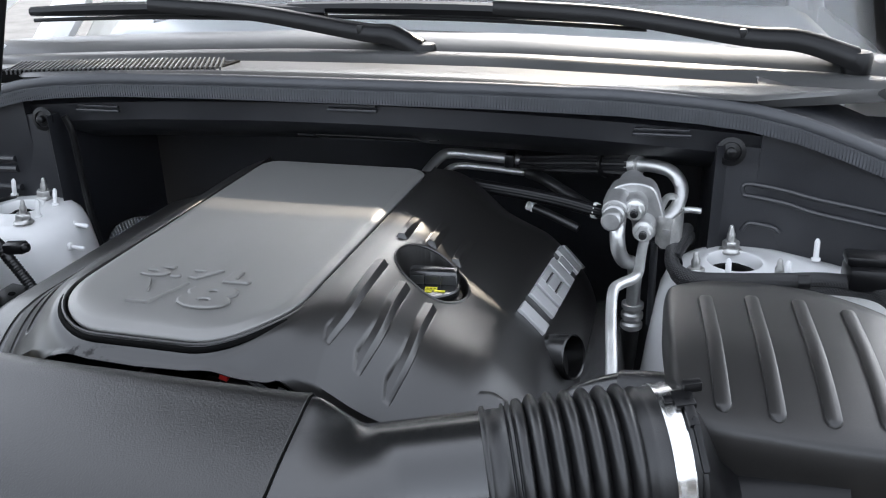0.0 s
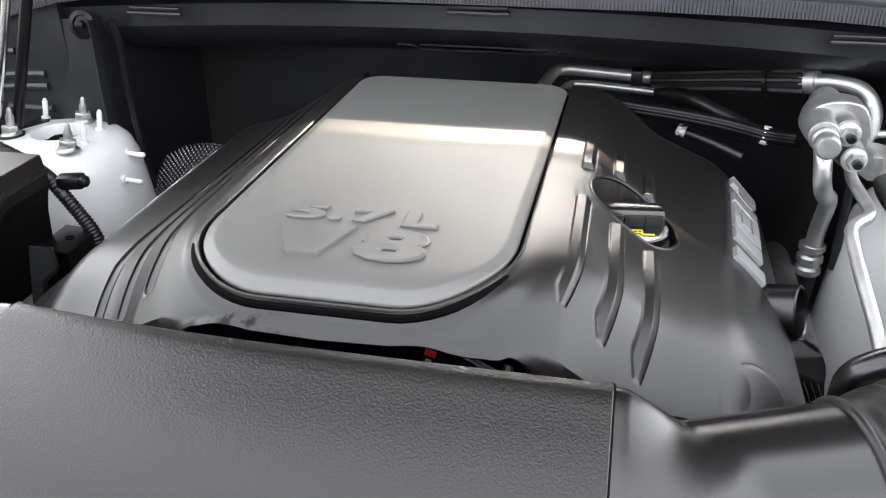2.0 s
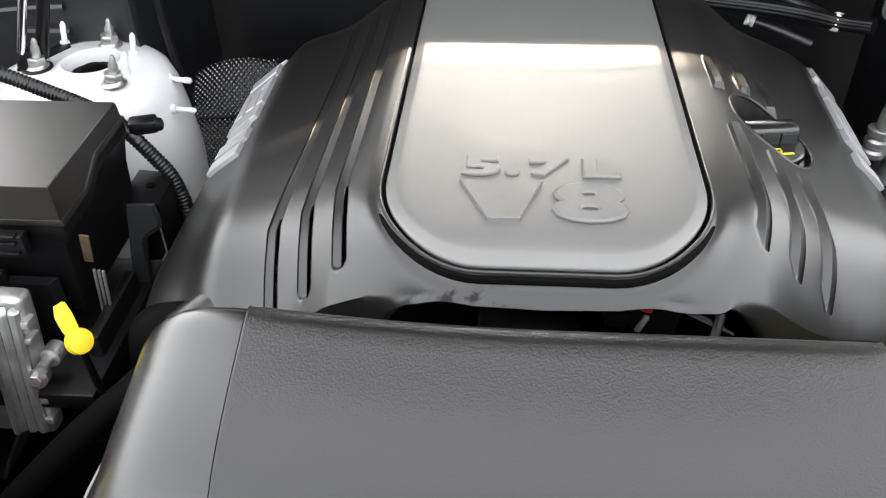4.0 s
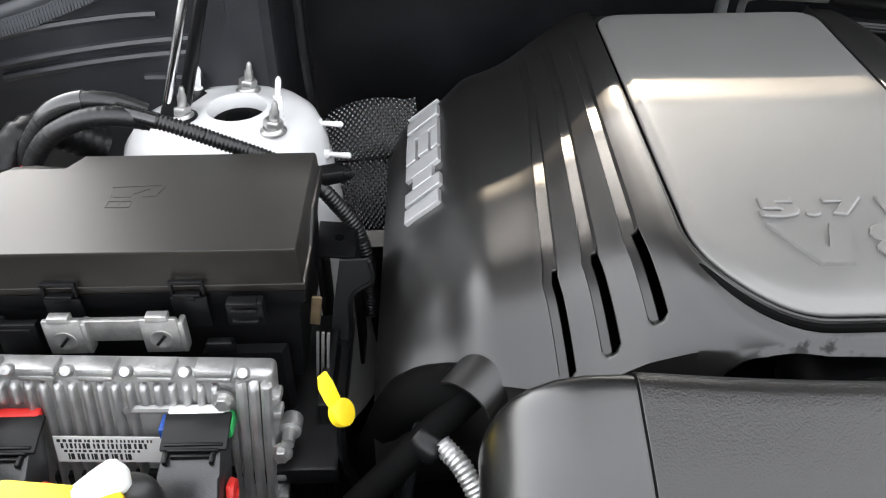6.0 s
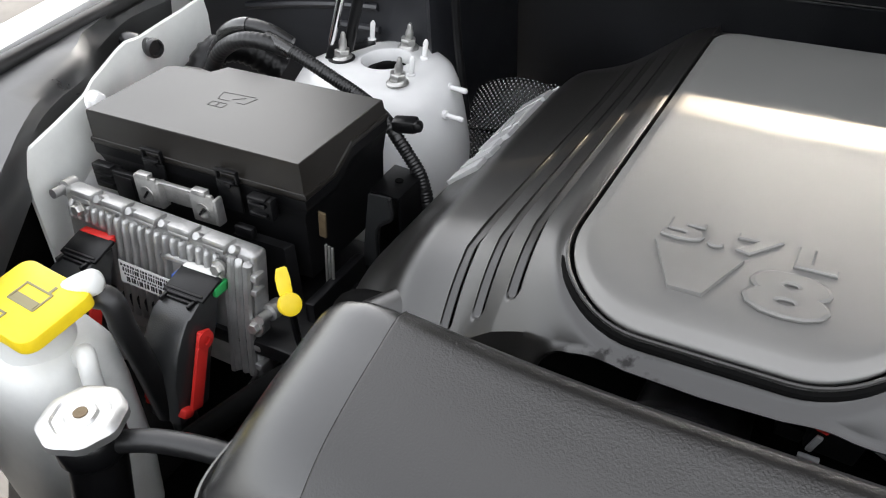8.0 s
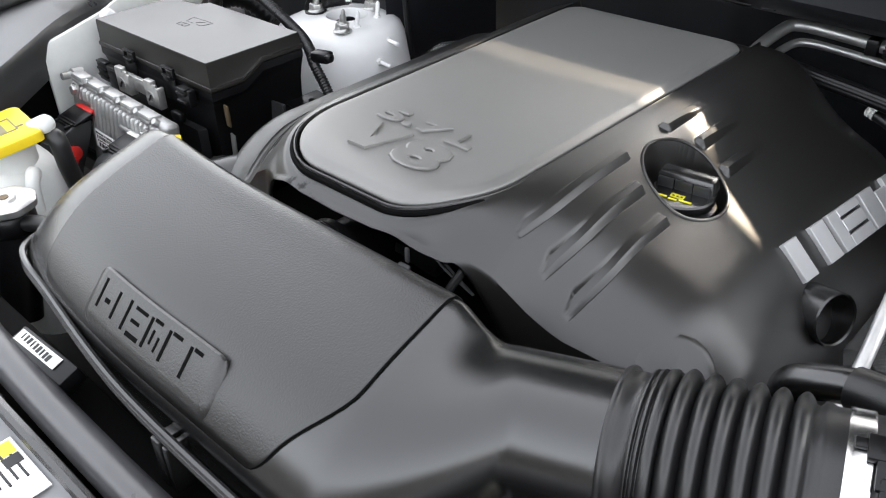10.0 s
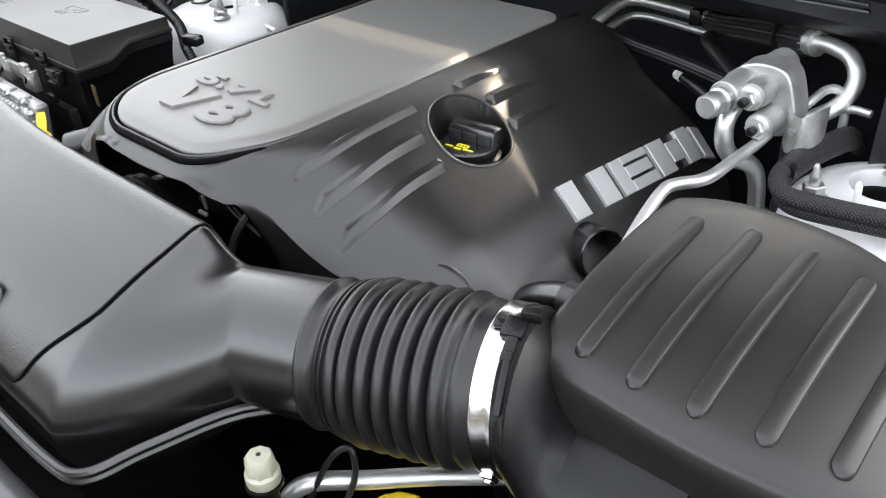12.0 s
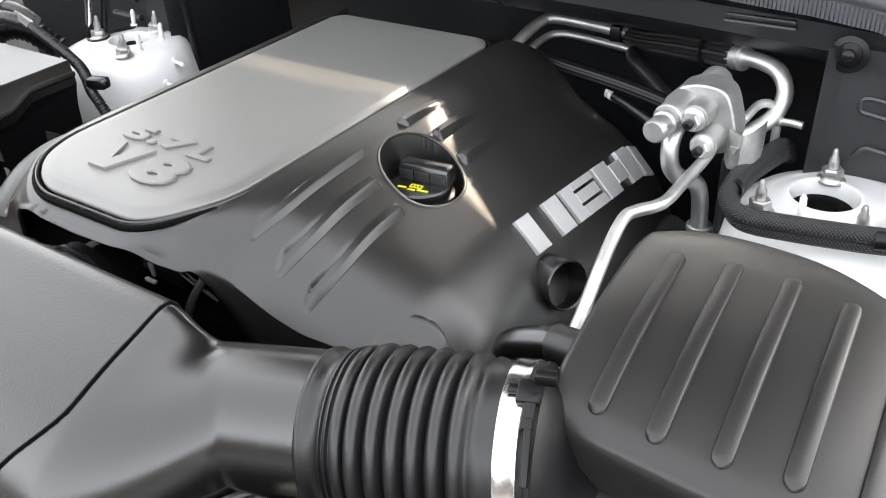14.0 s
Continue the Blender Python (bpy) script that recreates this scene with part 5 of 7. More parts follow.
    slab(bm, [(c + (p - c) * 0.86)[:2] for p in pts], 0.80, 0.95, 0.01)
    part("lower_box", bm, DARK, thing_, "black lower housing")


def build_breather_hose():
    t = thing("breather_hose", (0.371, 0.668, 0.95), "black rubber breather hose into the filter box", "hose")
    bm = bmesh.new()
    tube(bm, [(0.371, 0.668, 0.95), (0.369, 0.666, 1.0), (0.371, 0.662, 1.020), (0.384, 0.660, 1.033), (0.410, 0.658, 1.046), (0.425, 0.656, 1.050)], 0.0140, 18, 8)
    part("pipe", bm, SATIN, t)
    bm = bmesh.new()
    tube(bm, [(0.416, 0.657, 1.048), (0.44, 0.652, 1.053), (0.47, 0.648, 1.055)], 0.0165, 18, 6)
    part("boot", bm, RUBBER, t, "thicker rubber boot")

# ---------------------------------------------------------------- left side of the bay
def build_fuse_box():
    fb = thing("fuse_box", (-0.577, 0.757, 0.90), "black plastic fuse box with a matt lid and latches", "fuse box")
    x0, x1, y0, y1, zt = -0.724, -0.431, 0.683, 0.838, 1.0755
    plan = [(x0, y0), (-0.577, y0), (x1, y0), (x1, 0.735), (x1, 0.750), (x1, 0.768), (x1, y1), (-0.650, y1), (-0.662, y1 - 0.022), (x0 + 0.01, y1 - 0.022), (x0, y1 - 0.03), (x0, 0.768), (x0, 0.750), (x0, 0.735)]
    c = Vector((-0.577, 0.757, 0))

    def step(y):
        """The parting line rises towards the rear."""
        return 0.020 * ease((y - 0.735) / 0.033)

    bm = bmesh.new()
    loops = []
    for s, z, free in ((1.016, 1.0345, 1), (1.022, 1.036, 1), (1.022, 1.039, 1), (1.018, 1.0408, 1), (1.006, 1.0412, 1), (1.001, 1.043, 1), (0.996, zt - 0.0035, 0), (0.991, zt - 0.0008, 0), (0.985, zt, 0)):
        loops.append([(c.x + (x - c.x) * s, c.y + (y - c.y) * s, z + (step(y) * 0.9 if free else 0)) for x, y in plan])
    loft(bm, loops)
    lid = part("lid", bm, BOXTOP, fb, "matt black lid with an embossed symbol", sharp=25)
    bm = bmesh.new()
    slab(bm, [(-0.722, 0.812), (-0.664, 0.812), (-0.656, 0.832), (-0.700, 0.840), (-0.722, 0.836)], 1.045, 1.066, 0.003)
    part("cable_cover", bm, BOXTOP, lid, "lower stepped corner of the lid")
    # embossed open-book and vehicle symbol as thin ridges
    for dx, dy, w, h, a in ((-0.012, 0.012, 0.050, 0.0016, 0.05), (-0.036, 0.002, 0.0016, 0.022, 0.3), (0.014, 0.002, 0.0016, 0.022, -0.3), (-0.022, -0.008, 0.018, 0.0016, 0.0), (0.004, -0.008, 0.012, 0.0016, 0.0), (-0.005, 0.002, 0.018, 0.0016, 0.6),
                            (-0.022, -0.016, 0.024, 0.0014, 0.0), (-0.022, -0.027, 0.024, 0.0014, 0.0), (-0.034, -0.0215, 0.0014, 0.011, 0.0), (-0.010, -0.0215, 0.0014, 0.011, 0.0), (-0.022, -0.0215, 0.0014, 0.011, 0.0)):
        bm = bmesh.new()
        box(bm, (-0.575 + dx * 0.86, 0.772 + dy * 0.86, zt), (w * 0.86, h * 0.8, 0.0009), 0.0002, Euler((0, 0, a)).to_matrix())
        part("emboss", bm, BOXTOP, lid, smooth=False)
    bm = bmesh.new()
    loops = []
    for s, z, free in ((0.93, 0.93, 0), (0.95, 0.97, 0), (0.965, 1.010, 0), (0.985, 1.018, 0.5), (1.004, 1.021, 1), (1.010, 1.0225, 1), (1.010, 1.0335, 1), (0.98, 1.0345, 1)):
        loops.append([(c.x + (x - c.x) * s, c.y + (y - c.y) * s, z + step(y) * 0.9 * free) for x, y in plan])
    loft(bm, loops)
    part("base", bm, DARK, fb, "black lower housing", sharp=30)
    for x in (-0.628, -0.524):
        bm = bmesh.new()
        box(bm, (x, y0 - 0.0065, 1.018), (0.030, 0.003, 0.032), 0.001)
        for k in (-1, 1):
            box(bm, (x + 0.0128 * k, y0 - 0.0055, 1.0430), (0.0028, 0.005, 0.014), 0.0008)
        box(bm, (x, y0 - 0.0060, 1.0492), (0.0285, 0.005, 0.0028), 0.0008)
        box(bm, (x, y0 - 0.0085, 1.0385), (0.022, 0.006, 0.0028), 0.0008)
        box(bm, (x, y0 - 0.0090, 1.0345), (0.012, 0.003, 0.005), 0.001)
        part("latch", bm, DARK, fb, "black snap latch")
    # zinc strap on the front, with two folded fixings and a black socket beside it
    bm = bmesh.new()
    box(bm, (-0.584, 0.664, 1.011), (0.080, 0.003, 0.024), 0.001)
    box(bm, (-0.584, 0.6615, 1.0235), (0.080, 0.006, 0.002), 0.0008)
    plate = part("bracket_plate", bm, ZINC, fb, "zinc plated strap with two fixings")
    for x in (-0.625, -0.546):
        bm = bmesh.new()
        box(bm, (x, 0.6575, 1.010), (0.031, 0.005, 0.036), 0.0016)
        box(bm, (x, 0.6575, 1.0295), (0.018, 0.009, 0.006), 0.001)
        box(bm, (x + 0.0175, 0.661, 1.008), (0.005, 0.012, 0.032), 0.0015)
        part("fixing", bm, ZINC, plate, "folded zinc fixing")
    for x in (-0.625, -0.546):
        bm = bmesh.new()
        lathe(bm, [(0.0095, 0), (0.0095, 0.0012), (0.0068, 0.0012), (0.0058, 0.0004), (0, 0.0004)], (x, 0.6552, 1.007), (0, -1, 0), 18)
        part("fixing_hole", bm, ZINC, plate)
        bm = bmesh.new()
        box(bm, (x, 0.6535, 1.007), (0.0025, 0.002, 0.013), 0.0004, Euler((0, 0.7, 0)).to_matrix())
        part("spring_tongue", bm, DARK, plate)
    bm = bmesh.new()
    box(bm, (-0.668, 0.668, 1.000), (0.034, 0.008, 0.034), 0.001)
    box(bm, (-0.668, 0.6635, 1.000), (0.026, 0.002, 0.026), 0.0005)
    part("socket", bm, DARK, fb, "square black socket")
    for x, w, up in ((-0.700, 0.04, 0.0), (-0.477, 0.031, 0.020)):
        bm = bmesh.new()
        box(bm, (x, 0.672, 1.002 + up), (w, 0.012, 0.030 - 0.3 * up), 0.002)
        box(bm, (x, 0.668, 1.0185 + 0.8 * up), (w * 0.7, 0.010, 0.003), 0.001)
        for k in range(2):
            box(bm, (x, 0.665, 0.997 + 0.011 * k + up), (w * 0.7, 0.006, 0.004), 0.001)
        part("side_connector", bm, DARK, fb, "black latch block")
    # bracket arm towards the engine
    bm = one_box((-0.4205, 0.834, 0.975), (0.040, 0.060, 0.004), 0.0018, (0, 5, 0))
    arm = part("bracket_arm", bm, DARK, fb, "black bracket with a bolt hole")
    part("gusset", one_box((-0.402, 0.832, 0.90), (0.005, 0.052, 0.15), 0.002), DARK, arm)
    part("gusset", one_box((-0.436, 0.832, 0.92), (0.006, 0.056, 0.11), 0.002), DARK, arm)
    # solid near-black disc stands in for the shade in the bolt hole
    bm = bmesh.new()
    lathe(bm, [(0.005, 0), (0.005, 0.0012), (0.0, 0.0012)], (-0.4172, 0.835, 0.9765), (0.09, 0, 1), 12)
    part("bolt_hole", bm, DEEP, fb)
    # rough shelf below, with its supports
    bm = bmesh.new()
    box(bm, (-0.575, 0.70, 0.895), (0.34, 0.20, 0.02), 0.004)
    box(bm, (-0.44, 0.66, 0.84), (0.03, 0.03, 0.12), 0.004)
    box(bm, (-0.42, 0.70, 0.86), (0.012, 0.10, 0.14), 0.003)
    slab(bm, [(-0.520, 0.664), (-0.452, 0.664), (-0.448, 0.676), (-0.520, 0.676)], 0.89, 0.981, 0.002)
    box(bm, (-0.503, 0.667, 0.987), (0.024, 0.010, 0.014), 0.003)
    part("tray", bm, DARK, fb, "black mounting tray")
    bm = bmesh.new()
    box(bm, (-0.4245, 0.697, 0.999), (0.009, 0.003, 0.034), 0.001, Euler((0.1, 0.16, 0)).to_matrix())
    part("stained_tab", bm, RUST, fb, "brown stained metal tab")
    bm = bmesh.new()
    for k in range(3):
        box(bm, (-0.4285 + 0.0048 * k, 0.699 - 0.001 * k, 0.945), (0.0028, 0.003, 0.055), 0.0008, Euler((0, 0.10, 0)).to_matrix())
    part("grooved_strip", bm, ZINC, fb, "dull grooved metal strip")


def build_ecm():
    ecm = thing("engine_control_module", (-0.583, 0.615, 0.885), "ribbed cast aluminium control module standing upright", "control module")
    q = Euler((radians(-7), radians(2.6), 0)).to_matrix()
    o = Vector((-0.583, 0.620, 0.950))

    def at(x, y, z):
        return o + q @ (Vector((x, y, z)) - Vector((-0.583, 0.620, 0.955)))

    bm = bmesh.new()
    box(bm, at(-0.583, 0.622, 0.936), (0.262, 0.022, 0.156), 0.006, q, 3)
    body = part("housing", bm, ALU, ecm)
    for k in range(5):
        x = -0.4985 - 0.0458 * k
        bm = bmesh.new()
        box(bm, at(x, 0.615, 1.014), (0.031, 0.020, 0.009), 0.003, q)
        box(bm, at(x, 0.607, 1.009), (0.027, 0.005, 0.005), 0.0015, q)
        part("top_boss", bm, ALU, body)
        bm = bmesh.new()
        lathe(bm, [(0.0052, -0.012), (0.0052, 0.004), (0.0040, 0.0055), (0.0, 0.0058)], at(x + 0.0229, 0.611, 1.0125), q @ Vector((0, -0.8, 0.6)), 14)
        part("top_post", bm, ALU, body)
    for k in range(19):
        x = -0.4995 - 0.0112 * k
        short = k < 6 or k > 13
        tall = 0.024 if short else 0.125
        bm = bmesh.new()
        loops = []
        for z in (1.0025, 1.0010, 0.9975, 0.985, 1.0025 - tall + 0.005, 1.0025 - tall):
            e = 0.35 if z > 1.002 or z < 1.003 - tall else (0.75 if z > 1.0 else 1.0)
            loops.append([at(x + dx * (0.7 + 0.3 * e), 0.613 - dy * e, z) for dx, dy in ((-0.0042, 0), (-0.0030, 0.0065), (-0.0014, 0.0088), (0.0014, 0.0088), (0.0030, 0.0065), (0.0042, 0))])
        loft(bm, loops)
        part("fin", bm, ALU, body, sharp=60)
    # rounded frame round the plug opening, and broad ridges down the end
    bm = bmesh.new()
    tube(bm, [at(-0.572, 0.609, 0.974), at(-0.560, 0.607, 0.978), at(-0.500, 0.607, 0.978), at(-0.489, 0.607, 0.972), at(-0.487, 0.608, 0.955), at(-0.487, 0.609, 0.86)], 0.0038, 8, 5)
    part("opening_rim", bm, ALU, body)
    for k in range(3):
        bm = bmesh.new()
        tube(bm, [at(-0.4785 + 0.0098 * k, 0.609, 1.004 - 0.003 * k), at(-0.4775 + 0.0098 * k, 0.6065, 0.998), at(-0.479 + 0.0098 * k, 0.6065, 0.93), at(-0.480 + 0.0098 * k, 0.609, 0.866)], 0.0048, 8, 5)
        part("end_ridge", bm, ALU, body)
    for z in (0.990, 0.973, 0.905, 0.880):
        bm = bmesh.new()
        box(bm, at(-0.4515, 0.613, z), (0.009, 0.016, 0.008), 0.002, q)
        part("edge_lug", bm, ALU, body)
    for x, z in ((-0.684, 0.998), (-0.492, 0.990), (-0.449, 0.935)):
        bm = bmesh.new()
        hexnut(bm, at(x, 0.604, z), 0.0065, 0.007, q @ Vector((0, -1, 0)))
        lathe(bm, [(0.009, 0), (0.009, 0.003)], at(x, 0.606, z), q @ Vector((0, -1, 0)), 16)
        part("bolt", bm, ZINC, body, "hex bolt")
    for x, z in ((-0.444, 0.945), (-0.722, 1.005)):
        bm = bmesh.new()
        lathe(bm, [(0.0095, -0.01), (0.0095, 0.006), (0.0055, 0.007), (0.0055, 0.022)], at(x, 0.625, z), q @ Vector((0, -1, 0)), 18)
        part("mount_ear", bm, ALU, body, "mounting ear with a bolt")
    bm = bmesh.new()
    box(bm, at(-0.582, 0.6010, 0.940), (0.100, 0.001, 0.027), 0.0, q)
    label = part("label", bm, PAPER, ecm, "white label with bar codes", smooth=False)
    rnd = random.Random(5)
    for row, z, h in ((0, 0.9495, 0.0025), (1, 0.9440, 0.0050), (2, 0.9385, 0.0020), (3, 0.9325, 0.0060)):
        x = -0.628 + 0.002 * row
        while x < -0.552 - 0.006 * row:
            w = rnd.choice((0.0012, 0.0018, 0.0026))
            bm = bmesh.new()
            box(bm, at(x, 0.6002, z), (w, 0.0006, h), 0, q)
            part("bar", bm, INK, label, smooth=False)
            x += w + rnd.choice((0.0016, 0.0022))
    return ecm


def build_connector(x, tint, lift):
    con = thing("wiring_connector", (x, 0.565, 0.86 - lift), "black wiring plug with a red locking lever", "connector", "control module plugs")
    q = Euler((radians(-7), 0, 0)).to_matrix()
    bm = bmesh.new()
    loops = []
    for z, w, ya, yb in ((0.850, 0.021, 0.512, 0.556), (0.90, 0.023, 0.518, 0.572), (0.93, 0.024, 0.530, 0.588), (0.945, 0.024, 0.540, 0.595), (0.958, 0.024, 0.552, 0.60), (0.966, 0.022, 0.572, 0.604)):
        loops.append([(x + px, py, z) for px, py in rounded_rect(-w, w, ya, yb, (0.004,) * 4, 2)])
    loft(bm, loops)
    body = part("plug_body", bm, GREYPANEL, con, sharp=30)
    bm = bmesh.new()
    box(bm, (x + 0.002, 0.588, 0.972), (0.052, 0.032, 0.004), 0.001, Euler((0.28, 0, 0)).to_matrix())
    for k in range(3):
        box(bm, (x + 0.002, 0.576 - 0.004 * k, 0.970 - 0.002 * k), (0.046 - 0.006 * k, 0.003, 0.004), 0.001)
    for k in (-1, 1):
        box(bm, (x + 0.018 * k, 0.568, 0.966), (0.004, 0.014, 0.005), 0.001)
    part("latch_plate", bm, DARK, body, "black sliding latch plate")
    bm = bmesh.new()
    box(bm, (x, 0.606, 0.975), (0.046, 0.010, 0.008), 0.002)
    part("seal", bm, tint, body, "coloured plug seal")
    bm = bmesh.new()
    lean = Euler((radians(-24), 0, 0)).to_matrix()
    box(bm, (x + 0.0275, 0.548, 0.900), (0.005, 0.016, 0.086), 0.002, lean)
    box(bm, (x + 0.001, 0.521, 0.863), (0.056, 0.013, 0.011), 0.003, lean)
    box(bm, (x - 0.0265, 0.530, 0.882), (0.005, 0.013, 0.044), 0.002, lean)
    lathe(bm, [(0.0105, 0), (0.0105, 0.003), (0.0045, 0.004), (0.0045, 0.001), (0, 0.001)], (x + 0.0285, 0.562, 0.930), (1, 0, 0), 18)
    part("lever", bm, RED, con, "red locking lever")
    if tint is not RED:
        bm = bmesh.new()
        box(bm, (x + 0.026, 0.60, 0.967), (0.006, 0.020, 0.012), 0.002)
        part("key_tab", bm, GREEN, body, "green keying tab")
        bm = bmesh.new()
        box(bm, (x - 0.026, 0.598, 0.967), (0.006, 0.018, 0.012), 0.002)
        part("key_tab", bm, BLUE, body, "blue keying tab")
    # cable leaving downwards
    bm = bmesh.new()
    tube(bm, [(x, 0.535, 0.86), (x - 0.005, 0.54, 0.80), (x - 0.02, 0.58, 0.72)], 0.014, 10, 5)
    part("cable", bm, RUBBER, con, "black sleeved cable")
    con.scale = (0.87, 0.87, 0.87)
    con.location.z += 2 * lift + 0.014
    con.matrix_world = Matrix.Translation(con.location)


def build_reservoir():
    res = thing("washer_reservoir", (-0.60, 0.46, 0.72), "white translucent washer bottle with a yellow flip cap", "washer bottle")
    bm = bmesh.new()
    loops = []
    for z, s in ((0.72, 0.9), (0.80, 1.0), (0.90, 1.0), (0.945, 0.95), (0.965, 0.8), (0.975, 0.55)):
        loops.append([(-0.610 + 0.085 * s * math.copysign(abs(math.cos(a)) ** 0.7, math.cos(a)), 0.465 + 0.06 * s * math.copysign(abs(math.sin(a)) ** 0.7, math.sin(a)), z) for a in np.linspace(0, 2 * math.pi, 36, endpoint=False)])
    loft(bm, loops)
    tank = part("tank", bm, TANK, res)
    bm = bmesh.new()
    lathe(bm, [(0.040, 0), (0.034, 0.015), (0.033, 0.050), (0.036, 0.052), (0.036, 0.056)], (-0.585, 0.462, 0.96), (0.05, 0, 1), 28)
    part("neck", bm, TANK, tank)
    bm = bmesh.new()
    tube(bm, [(-0.590, 0.468, 0.985), (-0.570, 0.482, 1.005), (-0.546, 0.496, 1.020), (-0.527, 0.505, 1.029)], lambda t: 0.0125 if t < 0.88 else 0.0125 * math.sqrt(max(0.05, 1 - ((t - 0.88) / 0.125) ** 2)), 18, 6)
    part("spout", bm, TANK, tank, "white overflow spout")
    bm = bmesh.new()
    tube(bm, [(-0.540, 0.502, 1.008), (-0.524, 0.506, 1.004), (-0.520, 0.507, 0.97), (-0.517, 0.512, 0.93), (-0.515, 0.52, 0.85)], 0.012, 14, 6)
    part("spout_hose", bm, RUBBER, res, "black rubber overflow hose")
    bm = bmesh.new()
    tube(bm, [(-0.555, 0.46, 0.93), (-0.535, 0.468, 0.965), (-0.520, 0.462, 0.975), (-0.512, 0.455, 0.962), (-0.505, 0.45, 0.93)], 0.009, 10, 5)
    part("hook", bm, TANK, tank, "moulded white hook")
    # flip cap
    bm = bmesh.new()
    turn = Euler((radians(6), radians(4), radians(-4)))
    m = Matrix.Translation((-0.572, 0.462, 1.014)) @ turn.to_matrix().to_4x4()
    plan = rounded_rect(-0.047, 0.045, -0.040, 0.036, (0.012, 0.014, 0.010, 0.012), 5)
    slab(bm, plan, -0.004, 0.010, 0.004)
    lathe(bm, [(0.040, -0.006), (0.040, 0.0), (0.036, 0.002)], (0, 0, 0), segments=28)
    bmesh.ops.transform(bm, matrix=m, verts=bm.verts)
    cap = part("flip_cap", bm, YELLOW, res, "yellow flip cap with a printed symbol")
    for dx, dy, w, h in ((0.0, 0.013, 0.034, 0.002), (0.0, -0.008, 0.034, 0.002), (-0.017, 0.0025, 0.002, 0.022), (0.017, 0.0025, 0.002, 0.022), (0.0, -0.003, 0.030, 0.008), (0.012, 0.018, 0.003, 0.008), (-0.012, -0.022, 0.022, 0.002), (-0.012, -0.030, 0.022, 0.002), (-0.022, -0.026, 0.002, 0.010), (-0.002, -0.026, 0.002, 0.010), (-0.012, -0.026, 0.002, 0.010)):
        bm = bmesh.new()
        box(bm, (dx, dy, 0.0104), (w, h, 0.001))
        bmesh.ops.transform(bm, matrix=m, verts=bm.verts)
        part("symbol", bm, GREYPRINT, cap, smooth=False)


def build_radiator_cap():
    at = Vector((-0.452, 0.401, 0.0))
    neck = thing("radiator_filler", (at.x, at.y, 0.84), "black radiator filler neck with a bare metal pressure cap", "radiator cap")
    bm = bmesh.new()
    tube(bm, [(at.x, at.y, 0.97), (at.x, at.y, 0.945), (at.x + 0.004, at.y - 0.012, 0.90), (at.x + 0.012, at.y - 0.03, 0.84)], 0.024, 20, 5)
    lathe(bm, [(0.026, 0), (0.029, 0.004), (0.029, 0.022), (0.026, 0.026)], (at.x, at.y, 0.950), segments=24)
    part("neck", bm, DARK, neck)
    bm = bmesh.new()
    lathe(bm, [(0.033, 0), (0.035, 0.002), (0.035, 0.009), (0.031, 0.012), (0.024, 0.0125), (0.022, 0.0105), (0.014, 0.0105), (0.012, 0.0135), (0.006, 0.0135), (0.005, 0.0125), (0, 0.0125)], (at.x, at.y, 0.980), segments=48, lobes=8, lobe=0.025)
    cap = part("cap", bm, PIPE, neck, "bare metal pressure cap")
    bm = bmesh.new()
    lathe(bm, [(0.006, 0), (0.006, 0.0015), (0, 0.002)], (at.x, at.y, 0.9930), segments=14)
    part("rivet", bm, RUST, cap, "brass rivet")
    bm = bmesh.new()
    tube(bm, [(at.x + 0.026, at.y + 0.008, 0.965), (at.x + 0.06, at.y + 0.018, 0.972), (at.x + 0.11, at.y + 0.028, 0.975), (-0.29, 0.44, 0.965), (-0.25, 0.46, 0.94)], 0.010, 12, 6)
    part("overflow_hose", bm, RUBBER, neck, "thin black overflow hose")


def build_dipstick():
    dip = thing("dipstick", (-0.402, 0.61, 0.62), "yellow dipstick loop handle on a thin tube", "dipstick")
    bm = bmesh.new()
    c = Vector((-0.398, 0.600, 0.981))
    d = Vector((0.25, -0.25, -0.9)).normalized()
    lathe(bm, [(0.0095, -0.005), (0.0120, -0.004), (0.0125, 0.0), (0.0120, 0.004), (0.0095, 0.005), (0.0, 0.0045)], c + Vector((0.002, -0.002, -0.004)), (0.75, -0.35, 0.55), 28)
    loops = []
    for t, w, h in ((0, 0.0050, 0.0045), (0.5, 0.0065, 0.0045), (0.9, 0.0060, 0.004), (1.0, 0.0045, 0.003)):
        p = c + Vector((-0.002, 0.001, 0.002)).lerp(Vector((-0.014, 0.010, 0.026)), t)
        loops.append([p + Vector((0.55 * sx * w, 0.8 * sx * w + sy * h * 0.4, sy * h)) for sx, sy in ((-1, -1), (1, -1), (1, 1), (-1, 1))])
    loft(bm, loops)
    bmesh.ops.transform(bm, matrix=Matrix.Translation(c) @ Matrix.Scale(0.93, 4) @ Matrix.Translation(-c), verts=bm.verts)
    part("handle", bm, YELLOW, dip)
    bm = bmesh.new()
    tube(bm, [c - Vector((0, 0, 0.012)), (-0.40, 0.61, 0.90), (-0.39, 0.64, 0.80), (-0.38, 0.66, 0.62)], 0.004, 8, 6)
    part("tube", bm, DARK, dip, "thin black guide tube")


